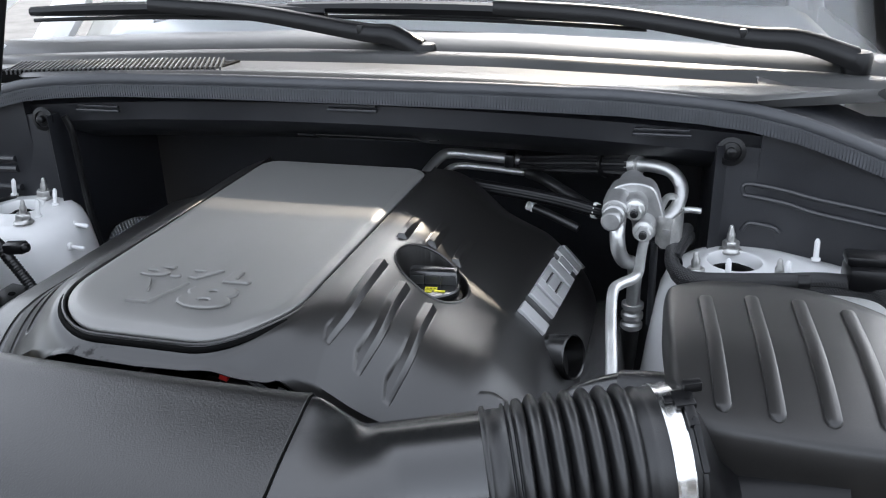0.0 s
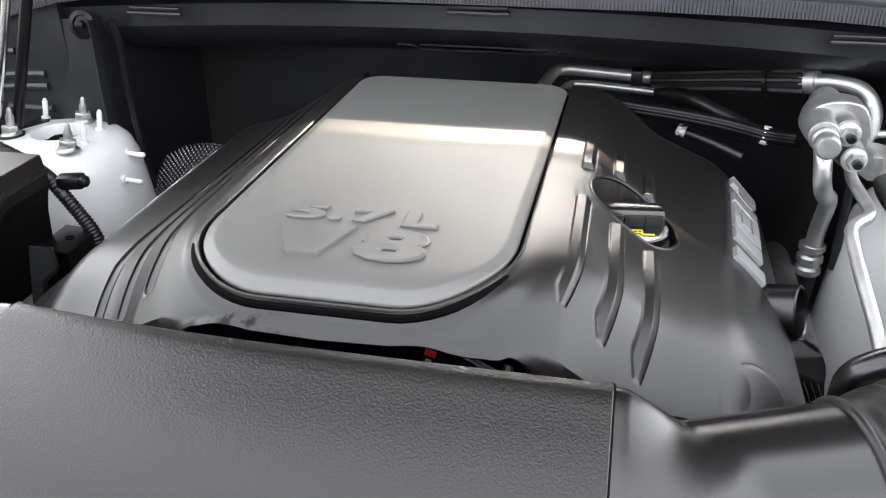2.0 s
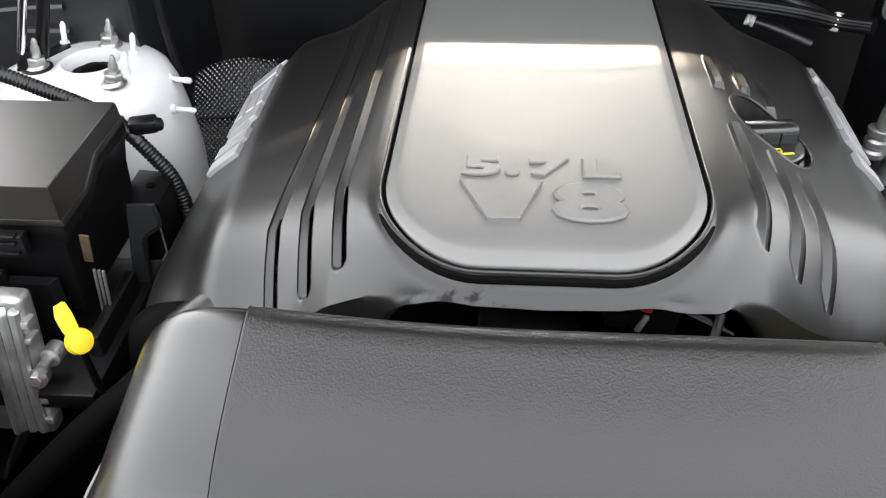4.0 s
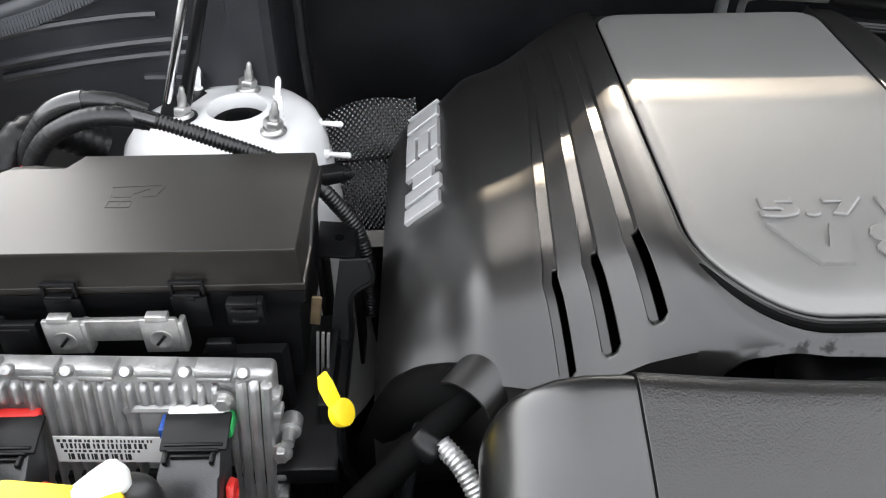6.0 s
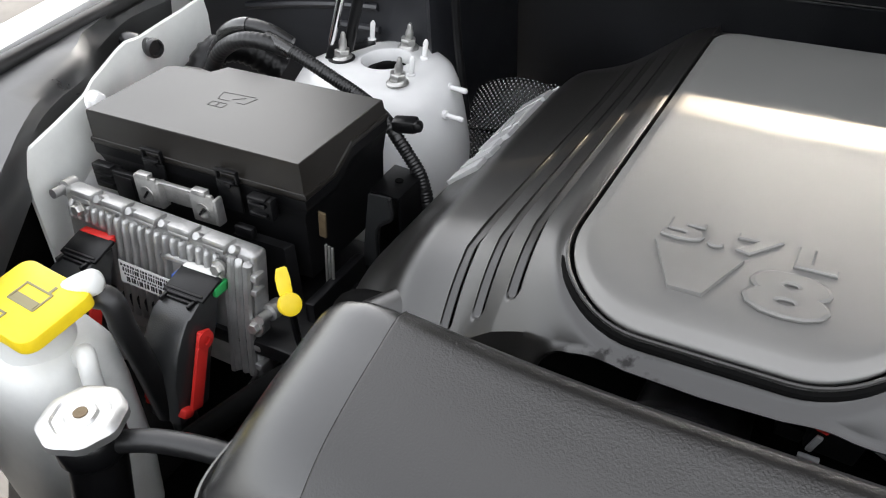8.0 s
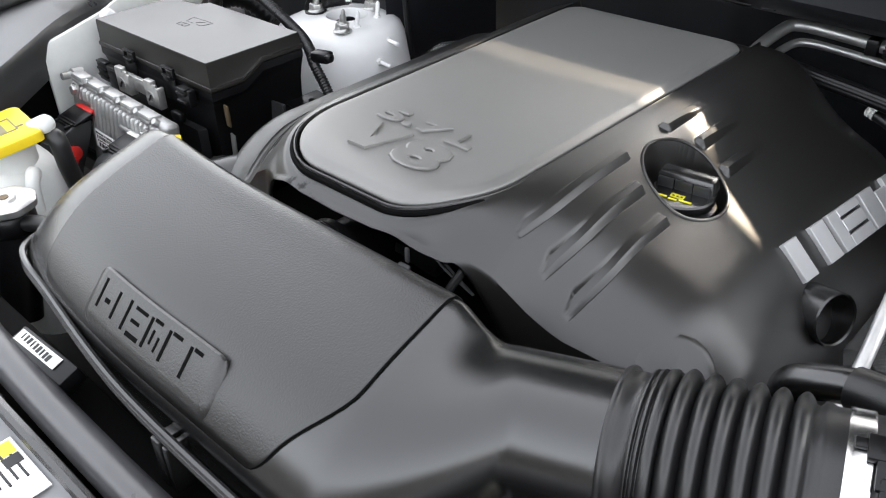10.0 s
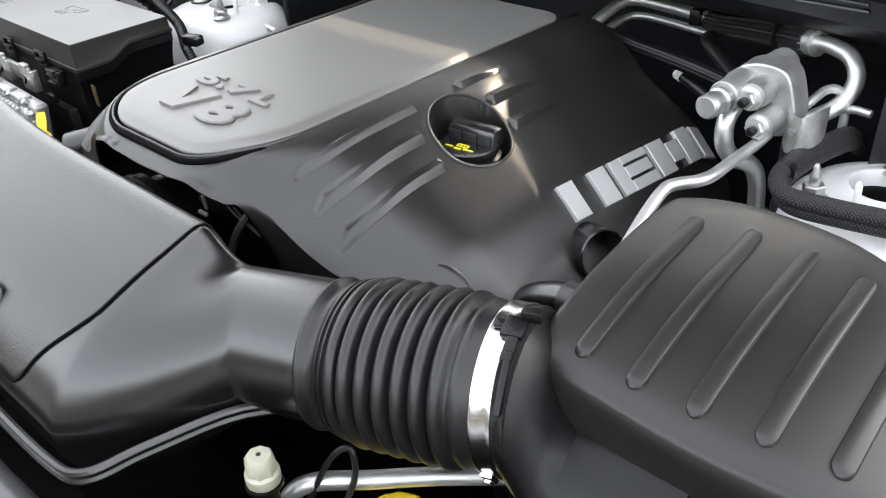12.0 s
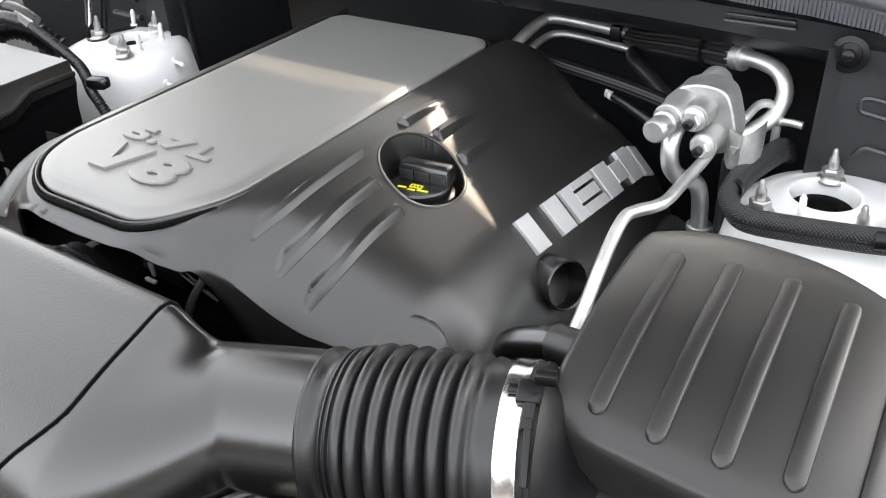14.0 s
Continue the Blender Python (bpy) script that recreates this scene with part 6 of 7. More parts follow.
def loom(name, points, radius, label, ripple=None, mat=RUBBER, segments=12, tapes=(), ridges=0.0):
    t = thing(name, points[-1], label, "wiring loom")
    bm = bmesh.new()
    tube(bm, points, radius, segments, 8, ripple=ripple, ridges=ridges)
    part("sleeve", bm, mat, t, sharp=80)
    for a, b in tapes:
        bm = bmesh.new()
        path = smooth_path(points, 8)
        i0, i1 = int(a * (len(path) - 1)), int(b * (len(path) - 1)) + 1
        tube(bm, path[i0:i1 + 1], radius * 1.22, segments, curve=False)
        part("tape", bm, SATIN, t, "wrapped black tape")
    return t


def build_looms():
    loom("corrugated_loom", [(-0.635, 0.897, 1.093), (-0.607, 0.895, 1.085), (-0.575, 0.893, 1.0745), (-0.54, 0.892, 1.060), (-0.490, 0.886, 1.042), (-0.452, 0.870, 1.031), (-0.434, 0.860, 1.021), (-0.419, 0.860, 0.999), (-0.4045, 0.860, 0.9755), (-0.3970, 0.858, 0.953), (-0.3925, 0.855, 0.922), (-0.392, 0.85, 0.86)],
         0.0070, "black corrugated wiring conduit across the strut tower", ripple=(0.0017, 0.0042), tapes=((0.0, 0.12),))
    loom("battery_cable", [(-0.731, 0.889, 1.035), (-0.722, 0.890, 1.050), (-0.700, 0.888, 1.072), (-0.665, 0.886, 1.089), (-0.635, 0.890, 1.090), (-0.605, 0.902, 1.078)], 0.0100, "thick black rubber cable with a red terminal boot", ripple=(0.0006, 0.007))
    loom("second_cable", [(-0.745, 0.905, 1.025), (-0.735, 0.905, 1.052), (-0.705, 0.905, 1.086), (-0.67, 0.904, 1.100), (-0.638, 0.908, 1.096), (-0.61, 0.912, 1.082)], 0.0090, "black taped cable running over the tower", ripple=(0.0010, 0.009), tapes=((0.35, 0.62),))
    bm = bmesh.new()
    lathe(bm, [(0.010, -0.03), (0.0125, 0.0), (0.0125, 0.010), (0.011, 0.014)], (-0.736, 0.888, 1.020), (0.35, 0, 1), 16)
    solo("terminal_boot", bm, RED, "red rubber terminal boot", "terminal boot")
    loom("wrapped_loom", [(-0.70, 0.99, 1.00), (-0.735, 0.965, 1.035), (-0.758, 0.935, 1.042), (-0.770, 0.908, 1.020), (-0.768, 0.88, 0.97), (-0.765, 0.87, 0.92)], 0.019, "bulky loom wrapped in black tape", ripple=(0.003, 0.012), mat=DARK)
    right = [(0.478, 1.115, 1.03), (0.476, 1.075, 1.050), (0.461, 1.010, 1.052), (0.458, 0.965, 1.052), (0.464, 0.935, 1.050), (0.484, 0.917, 1.049), (0.526, 0.919, 1.050), (0.581, 0.930, 1.050), (0.636, 0.942, 1.050), (0.69, 0.938, 1.045), (0.72, 0.91, 1.02)]
    t = thing("braided_loom", right[-1], "thick black braided loom wrapped round the strut tower", "wiring loom")
    for name, dx, dz, r in (("sleeve", 0.0, -0.001, 0.0090), ("strand", 0.004, -0.0110, 0.0082)):
        bm = bmesh.new()
        tube(bm, [(x + dx, y + dx * 0.4, z + dz) for x, y, z in right], r, 24, 8, uv=r)
        part(name, bm, BRAID, t, "black braided sleeve", sharp=80)
    for a, b in ((0.30, 0.32), (0.72, 0.735)):
        bm = bmesh.new()
        path = smooth_path(right, 8)
        tube(bm, [p + Vector((0.002, 0, -0.003)) for p in path[int(a * len(path)):int(b * len(path)) + 2]], 0.0108, 16, curve=False)
        part("tie", bm, DARK, t, "black cable tie")
    # plug on the corrugated conduit
    bm = bmesh.new()
    box(bm, (-0.424, 0.868, 1.032), (0.030, 0.020, 0.016), 0.004, Euler((0, 0, 0.3)).to_matrix())
    box(bm, (-0.408, 0.868, 1.033), (0.012, 0.014, 0.012), 0.004, Euler((0, 0, 0.3)).to_matrix())
    solo("loom_clip", bm, DARK, "black plastic loom clip", "clip")


def build_hood_strut():
    rod = thing("hood_strut", (-0.628, 1.012, 1.03), "gas strut with a bright rod holding the bonnet", "gas strut")
    bm = bmesh.new()
    tube(bm, [(-0.6195, 1.006, 1.047), (-0.497, 1.012, 1.40)], 0.0055, 12, 1, curve=False)
    part("rod", bm, STEEL, rod, "bright steel rod")
    bm = bmesh.new()
    tube(bm, [(-0.606, 1.024, 1.035), (-0.486, 1.032, 1.40)], 0.0075, 10, 1, curve=False)
    part("cable_stay", bm, DARK, rod, "black stay beside the rod")
    bm = bmesh.new()
    lathe(bm, [(0.0185, 0), (0.0185, 0.0016), (0.017, 0.0022), (0.0, 0.0022)], (-0.6085, 1.0095, 1.0252), segments=24)
    lathe(bm, [(0.0155, 0), (0.0155, 0.0016), (0.014, 0.0022), (0.0, 0.0022)], (-0.603, 1.0805, 1.0200), (-0.08, 0.12, 1), segments=24)
    slab(bm, [(-0.632, 1.004), (-0.616, 1.000), (-0.608, 1.036), (-0.592, 1.070), (-0.606, 1.090), (-0.622, 1.050)], 1.0235, 1.0262, 0.0006)
    lathe(bm, [(0.011, 0), (0.011, 0.008), (0.008, 0.020), (0.0065, 0.024)], (-0.6215, 1.010, 1.026), (0.3, 0, 1), segments=18)
    part("foot", bm, DARK, rod, "black foot plate")


# ---------------------------------------------------------------- right side of the bay
def build_ac():
    ac = thing("air_conditioning_lines", (0.41, 1.03, 0.85), "aluminium air conditioning block with bent pipes and a sleeved hose", "pipework")
    # connection block: a flat casting with three turned bosses on its face
    bm = bmesh.new()
    face = outline([(0.374, 1.094), (0.373, 1.112), (0.381, 1.126), (0.398, 1.133), (0.418, 1.133), (0.432, 1.126), (0.441, 1.104), (0.446, 1.082), (0.440, 1.066), (0.424, 1.060), (0.409, 1.068), (0.404, 1.084), (0.392, 1.088)], 4)
    mid = Vector((0.409, 1.098, 0))
    loft(bm, [[Vector(((mid + (p - mid) * k).x, y, (mid + (p - mid) * k).y)) for p in face] for k, y in ((0.93, 1.003), (0.985, 1.0045), (1.0, 1.008), (1.0, 1.034), (0.96, 1.040), (0.9, 1.041))])
    lathe(bm, [(0.0172, 0.0), (0.0185, 0.004), (0.0185, 0.030), (0.0160, 0.036), (0.0160, 0.060), (0.0145, 0.062)], (0.389, 1.024, 1.1075), (-0.06, -1, 0.0), 28)
    lathe(bm, [(0.0150, 0.0), (0.0150, 0.030), (0.0138, 0.033), (0.0138, 0.042)], (0.4095, 1.016, 1.1085), (0.0, -1, 0.03), 28)
    lathe(bm, [(0.0165, 0.0), (0.0150, 0.020), (0.0138, 0.030), (0.0138, 0.046)], (0.4215, 1.020, 1.0800), (0.0, -1, 0.03), 28)
    lathe(bm, [(0.0150, 0.0), (0.0175, 0.003), (0.0175, 0.030), (0.0155, 0.034)], (0.402, 1.068, 1.114), (0.0, -1, 0.05), 28)
    bmesh.ops.recalc_face_normals(bm, faces=bm.faces)
    part("block", bm, ALU, ac, "cast aluminium connection block with turned bosses", sharp=35)
    # folded sheet bracket on the outer side of the block, with a pressed triangle
    bm = bmesh.new()
    bend = ((0.436, 1.006), (0.444, 0.994), (0.455, 0.992), (0.463, 1.000), (0.468, 1.018), (0.466, 1.034))
    loft(bm, [[(x, y, lo), (x, y, hi), (x + 0.0016, y + 0.0012, hi), (x + 0.0016, y + 0.0012, lo)] for (x, y), lo, hi in zip(bend, (1.055, 1.052, 1.052, 1.056, 1.060, 1.060), (1.090, 1.094, 1.092, 1.096, 1.098, 1.094))])
    bmesh.ops.recalc_face_normals(bm, faces=bm.faces)
    tab = part("bracket", bm, ZINC, ac, "folded bright sheet bracket", sharp=50)
    bm = bmesh.new()
    loft(bm, [[(0.444, 0.9935 + dy, 1.079), (0.453, 0.9915 + dy, 1.079), (0.4485, 0.9925 + dy, 1.070)] for dy in (0.0, -0.0022)])
    bmesh.ops.recalc_face_normals(bm, faces=bm.faces)
    part("pressed_mark", bm, ALU, tab, smooth=False)
    bm = bmesh.new()
    lathe(bm, [(0.0135, 0.0), (0.0135, 0.012), (0.011, 0.014), (0.011, 0.018), (0.0125, 0.020), (0.0125, 0.033), (0.010, 0.036), (0.0, 0.0365)], (0.386, 0.966, 1.106), (-0.08, -1, 0.02), 24)
    part("service_cap", bm, ALU, ac, "round service port cap")
    for p in ((0.409, 0.972, 1.109), (0.421, 0.974, 1.081)):
        bm = bmesh.new()
        ax = Vector((0.0, -1, 0.05))
        lathe(bm, [(0.0125, 0), (0.0125, 0.004), (0.010, 0.005)], Vector(p) - ax * 0.002, ax, 20)
        hexnut(bm, Vector(p) + ax * 0.003, 0.0095, 0.009, ax)
        part("nut", bm, PIPE, ac, "bright hex nut")
        bm = bmesh.new()
        lathe(bm, [(0.005, 0), (0.005, 0.009), (0.003, 0.011)], Vector(p) + ax * 0.010, ax, 12)
        part("bolt_end", bm, DARK, ac, "dark bolt end")
    # big return pipe with its sleeve
    def pipe(name, pts, r, mat=PIPE, label="", seg=14, **kw):
        bm = bmesh.new()
        tube(bm, pts, r, seg, 8, **kw)
        return part(name, bm, mat, ac, label)

    pipe("pipe", [(0.045, 1.18, 1.00), (0.062, 1.215, 1.045), (0.082, 1.262, 1.073), (0.10, 1.280, 1.078), (0.15, 1.285, 1.075), (0.215, 1.275, 1.074), (0.245, 1.255, 1.078)], 0.0085, label="bent aluminium pipe")
    pipe("pipe", [(0.072, 1.17, 1.00), (0.086, 1.205, 1.040), (0.102, 1.245, 1.060), (0.12, 1.262, 1.063), (0.16, 1.268, 1.060), (0.225, 1.26, 1.058)], 0.0055, label="thin bent aluminium pipe")
    bm = one_box((0.200, 1.277, 1.067), (0.016, 0.030, 0.036), 0.003)
    part("pipe_clip", bm, DARK, ac, "black plastic pipe clip")
    pipe("sleeve", [(0.225, 1.262, 1.074), (0.26, 1.235, 1.082), (0.32, 1.20, 1.096), (0.375, 1.165, 1.108), (0.398, 1.150, 1.113)], lambda t: 0.0130 + 0.0045 * t, SLEEVE, "ribbed insulating sleeve", seg=36, ridges=0.16)
    pipe("tie", [(0.357, 1.176, 1.104), (0.361, 1.1735, 1.105)], 0.0192, DARK, "black cable tie", curve=False)
    pipe("ferrule", [(0.394, 1.152, 1.112), (0.402, 1.147, 1.114), (0.408, 1.143, 1.115)], 0.0150, PIPE, "swaged ferrule")
    pipe("return_pipe", [(0.402, 1.147, 1.114), (0.425, 1.135, 1.118), (0.452, 1.12, 1.115), (0.466, 1.105, 1.098), (0.462, 1.085, 1.078), (0.445, 1.06, 1.066), (0.425, 1.04, 1.062)], 0.0092, label="wide bent aluminium pipe")
    pipe("small_pipe", [(0.430, 1.03, 1.072), (0.4395, 1.05, 1.083), (0.447, 1.075, 1.092), (0.457, 1.087, 1.090), (0.465, 1.092, 1.075), (0.467, 1.092, 1.03)], 0.0048)
    pipe("small_pipe", [(0.462, 1.088, 1.070), (0.478, 1.086, 1.074), (0.494, 1.084, 1.074)], 0.0045)
    pipe("loop_pipe", [(0.390, 0.985, 1.095), (0.390, 0.968, 1.080), (0.393, 0.965, 1.058), (0.400, 0.975, 1.040), (0.410, 0.995, 1.028), (0.414, 1.01, 1.01), (0.414, 1.025, 0.975), (0.414, 1.03, 0.93)], 0.0095, label="looped aluminium pipe")
    bm = bmesh.new()
    lathe(bm, [(0.012, 0), (0.015, 0.003), (0.015, 0.009), (0.012, 0.012), (0.012, 0.015), (0.015, 0.018), (0.015, 0.024), (0.012, 0.027), (0.012, 0.03), (0.015, 0.033), (0.015, 0.039), (0.010, 0.042)], (0.414, 1.032, 0.915), (0, 0, 1), 20)
    part("collar", bm, PIPE, ac, "beaded aluminium collar")
    pipe("lower_hose", [(0.414, 1.032, 0.918), (0.41, 1.03, 0.86), (0.40, 1.02, 0.78)], 0.012, RUBBER, "black rubber hose")
    pipe("liquid_pipe", [(0.424, 0.995, 1.066), (0.422, 0.972, 1.062), (0.421, 0.930, 1.063), (0.420, 0.885, 1.064), (0.414, 0.866, 1.064), (0.402, 0.852, 1.063), (0.395, 0.838, 1.060), (0.396, 0.80, 1.046), (0.402, 0.74, 1.020), (0.406, 0.68, 0.99), (0.41, 0.62, 0.95)], 0.0062, label="thin bent aluminium pipe")
    pipe("upright_rod", [(0.436, 1.02, 1.05), (0.438, 1.02, 0.93)], 0.005, LINER, "grey upright rod", curve=False)
    # second sleeved hose along the back of the engine
    pipe("rear_hose", [(0.10, 1.135, 1.080), (0.16, 1.122, 1.080), (0.20, 1.112, 1.079), (0.25, 1.105, 1.076), (0.30, 1.101, 1.070), (0.352, 1.098, 1.060), (0.385, 1.07, 1.066)], 0.0098, DARK, "ribbed hose behind the engine", seg=30, ridges=0.10)
    pipe("lower_branch", [(0.235, 1.250, 1.060), (0.262, 1.18, 1.078), (0.305, 1.14, 1.070), (0.345, 1.105, 1.060)], 0.0085, RUBBER, "black branch hose")
    bm = bmesh.new()
    lathe(bm, [(0.0105, 0), (0.0115, 0.002), (0.0115, 0.008), (0.0105, 0.010)], (0.348, 1.1005, 1.060), (0.75, -0.05, -0.15), 16)
    part("crimp_band", bm, NYLON, ac, "white crimp band")
    bm = bmesh.new()
    lathe(bm, [(0.0062, 0), (0.0075, 0.001), (0.0075, 0.004), (0.0062, 0.005), (0.0062, 0.007), (0.0075, 0.008), (0.0075, 0.011), (0.0062, 0.012)], (0.2525, 1.125, 1.052), (0.9, -0.35, -0.2), 16)
    part("hose_tail", bm, NYLON, ac, "small white ribbed hose tail")
    pipe("tail_hose", [(0.262, 1.121, 1.050), (0.29, 1.112, 1.043), (0.33, 1.10, 1.03)], 0.0065, RUBBER, "thin black hose")


def build_white_cap():
    cap = thing("service_valve_cap", (0.323, 0.413, 0.90), "ivory plastic service valve cap on a pipe stub", "valve cap")
    bm = bmesh.new()
    at = (0.323, 0.413, 0.985)
    lathe(bm, [(0.0112, 0), (0.0128, 0.002), (0.0128, 0.010), (0.011, 0.012)], at, (0, 0, 1), 24)
    lathe(bm, [(0.0112, 0.011), (0.0116, 0.013), (0.0108, 0.024), (0.0090, 0.0265), (0.0, 0.027)], at, (0, 0, 1), 8)
    part("cap", bm, TANK_CAP, cap)
    bm = bmesh.new()
    lathe(bm, [(0.0018, 0), (0.0018, 0.0006), (0, 0.0006)], (0.323, 0.413, 1.0120), (0, 0, 1), 6)
    part("dimple", bm, INK, cap)
    bm = bmesh.new()
    lathe(bm, [(0.009, -0.09), (0.009, -0.004), (0.0140, -0.003), (0.0140, 0.0)], at, (0, 0, 1), 18)
    part("stub", bm, DARK, cap, "dark valve stub")
    pipe = thing("lower_pipe", (0.42, 0.53, 0.94), "bare aluminium pipe under the intake hose", "pipe")
    bm = bmesh.new()
    tube(bm, [(0.318, 0.425, 0.88), (0.318, 0.428, 0.93), (0.322, 0.434, 0.952), (0.335, 0.448, 0.962), (0.365, 0.478, 0.960), (0.40, 0.515, 0.957), (0.45, 0.565, 0.95)], 0.0075, 14, 8)
    part("bent_tube", bm, PIPE, pipe)
    oil = thing("yellow_filler_cap", (0.385, 0.480, 0.85), "yellow filler cap on a neck below the hose", "filler cap")
    bm = bmesh.new()
    lathe(bm, [(0.030, 0), (0.032, 0.003), (0.032, 0.016), (0.029, 0.020), (0.012, 0.021), (0.011, 0.024), (0.0, 0.0245)], (0.385, 0.480, 0.905), (0.1, -0.15, 1), 36, lobes=14, lobe=0.02)
    part("cap", bm, YELLOW, oil)
    bm = bmesh.new()
    lathe(bm, [(0.024, 0), (0.024, 0.06)], (0.385, 0.480, 0.85), segments=24)
    part("neck", bm, DARK, oil, "black filler neck")
    bm = bmesh.new()
    tube(bm, [(0.418, 0.500, 0.90), (0.424, 0.508, 0.925), (0.432, 0.520, 0.938)], 0.011, 14, 5)
    solo("white_stub", bm, NYLON, "white plastic pipe stub beside the yellow cap", "stub")
    wire = thing("thin_cable", (0.36, 0.44, 0.94), "thin black cable beside the valve cap", "cable")
    bm = bmesh.new()
    tube(bm, [(0.335, 0.44, 0.95), (0.348, 0.455, 0.99), (0.360, 0.465, 1.0), (0.366, 0.46, 0.975), (0.36, 0.44, 0.94)], 0.0025, 8, 6)
    part("cable", bm, RUBBER, wire)


def build_outer_right():
    """Things between the filter box and the right fender."""
    res = thing("coolant_bottle", (0.772, 0.755, 0.992), "white translucent coolant bottle beside the filter box", "coolant bottle")
    bm = bmesh.new()
    loops = []
    for z, k in ((0.992, 0.94), (0.998, 1.0), (1.020, 1.0), (1.032, 0.95), (1.040, 0.82), (1.045, 0.55)):
        loops.append([(0.772 + 0.060 * k * math.cos(a), 0.755 + 0.075 * k * math.sin(a), z) for a in np.linspace(0, 2 * math.pi, 40, endpoint=False)])
    loft(bm, loops)
    part("tank", bm, TANK, res)
    bm = bmesh.new()
    lathe(bm, [(0.028, 0), (0.03, 0.003), (0.03, 0.018), (0.026, 0.022), (0, 0.022)], (0.785, 0.77, 1.043), segments=28, lobes=12, lobe=0.02)
    part("cap", bm, DARK, res, "black screw cap")
    # hose joint, its two thin hoses and the clips beside the filter box
    joint = thing("hose_joint", (0.688, 0.805, 1.0), "black hose joint with a clamp beside the filter box", "hose joint")
    bm = bmesh.new()
    lathe(bm, [(0.0135, -0.022), (0.0150, -0.020), (0.0150, 0.004), (0.0165, 0.005), (0.0165, 0.012), (0.0150, 0.013), (0.0150, 0.022), (0.0120, 0.024)], (0.686, 0.806, 1.018), (0.85, -0.25, 0.1), 24)
    part("joint", bm, RUBBER, joint)
    bm = bmesh.new()
    box(bm, (0.692, 0.803, 1.0335), (0.010, 0.010, 0.003), 0.0006, Euler((0, 0, -0.3)).to_matrix())
    box(bm, (0.694, 0.815, 1.0330), (0.016, 0.006, 0.005), 0.001, Euler((0, 0, -0.3)).to_matrix())
    part("clamp", bm, ZINC, joint, "zinc plated clamp")
    for d in (0.0, 0.009):
        bm = bmesh.new()
        tube(bm, [(0.676 + d, 0.815, 1.018), (0.682 + d, 0.835, 1.024), (0.694 + d, 0.885, 1.032), (0.702 + d, 0.93, 1.036)], 0.0036, 10, 6)
        part("thin_hose", bm, RUBBER, joint)
    plug = thing("sensor_connector", (0.697, 0.762, 1.0), "grey metal and black plastic sensor connector", "connector")
    bm = bmesh.new()
    box(bm, (0.697, 0.763, 1.014), (0.024, 0.020, 0.012), 0.0015, Euler((0.2, 0, 0.25)).to_matrix())
    for k in (-1, 1):
        box(bm, (0.697 + 0.0075 * k, 0.762, 1.0215), (0.005, 0.018, 0.004), 0.001, Euler((0.2, 0, 0.25)).to_matrix())
    box(bm, (0.698, 0.769, 1.0225), (0.010, 0.006, 0.004), 0.001, Euler((0.2, 0, 0.25)).to_matrix())
    part("shell", bm, ZINC, plug, "grey metal shell")
    bm = bmesh.new()
    lathe(bm, [(0.010, 0), (0.011, 0.002), (0.011, 0.022), (0.009, 0.024)], (0.690, 0.763, 1.012), (-1, 0, 0.05), 16)
    box(bm, (0.700, 0.749, 1.009), (0.034, 0.014, 0.014), 0.002, Euler((0.2, 0, 0.25)).to_matrix())
    part("housing", bm, DARK, plug, "black plastic housing")
    for k in range(3):
        x, y, z = 0.696 + 0.003 * k, 0.725 - 0.036 * k, 1.008 - 0.006 * k
        clip = thing("side_clip", (x, y, z - 0.02), "black plastic clip with an open frame on the filter box", "clip", "filter box clips")
        bm = bmesh.new()
        for dx in (-0.013, 0.013):
            box(bm, (x + dx, y, z), (0.004, 0.030, 0.008), 0.001, Euler((0.25, 0, 0.2)).to_matrix())
        for dy in (-0.013, 0.013):
            box(bm, (x - 0.2 * dy, y + dy, z + 0.25 * dy), (0.026, 0.0035, 0.008), 0.001, Euler((0.25, 0, 0.2)).to_matrix())
        part("clip_frame", bm, DARK, clip)
        bm = bmesh.new()
        box(bm, (x, y, z - 0.010), (0.026, 0.028, 0.018), 0.002, Euler((0.25, 0, 0.2)).to_matrix())
        box(bm, (x, y + 0.004, z + 0.001), (0.012, 0.010, 0.005), 0.001, Euler((0.25, 0, 0.2)).to_matrix())
        part("tongue", bm, DARK, clip)
    bm = bmesh.new()
    tube(bm, [(0.719 + 0.010 * math.cos(a), 0.700 + 0.018 * math.sin(a), 1.012 + 0.004 * math.sin(a)) for a in np.linspace(0, 2 * math.pi, 16, endpoint=False)], 0.0028, 8, 2, closed=True)
    solo("cable_tie", bm, DARK, "loop of black cable tie beside the bottle", "cable tie")
    bm = bmesh.new()
    box(bm, (0.69, 0.955, 1.055), (0.075, 0.05, 0.03), 0.008)
    box(bm, (0.68, 0.955, 1.075), (0.06, 0.03, 0.012), 0.004)
    solo("black_relay_cover", bm, DARK, "black plastic cover beside the strut tower", "cover")
    bm = bmesh.new()
    box(bm, (0.5010, 0.908, 1.009), (0.010, 0.004, 0.020), 0.001, Euler((0.2, 0.25, 0)).to_matrix())
    for k in range(4):
        box(bm, (0.5010, 0.9055, 1.003 + 0.004 * k), (0.011, 0.002, 0.0015), 0.0004, Euler((0.2, 0.25, 0)).to_matrix())
    solo("edge_clip", bm, DARK, "small black clip on the white tower", "clip")


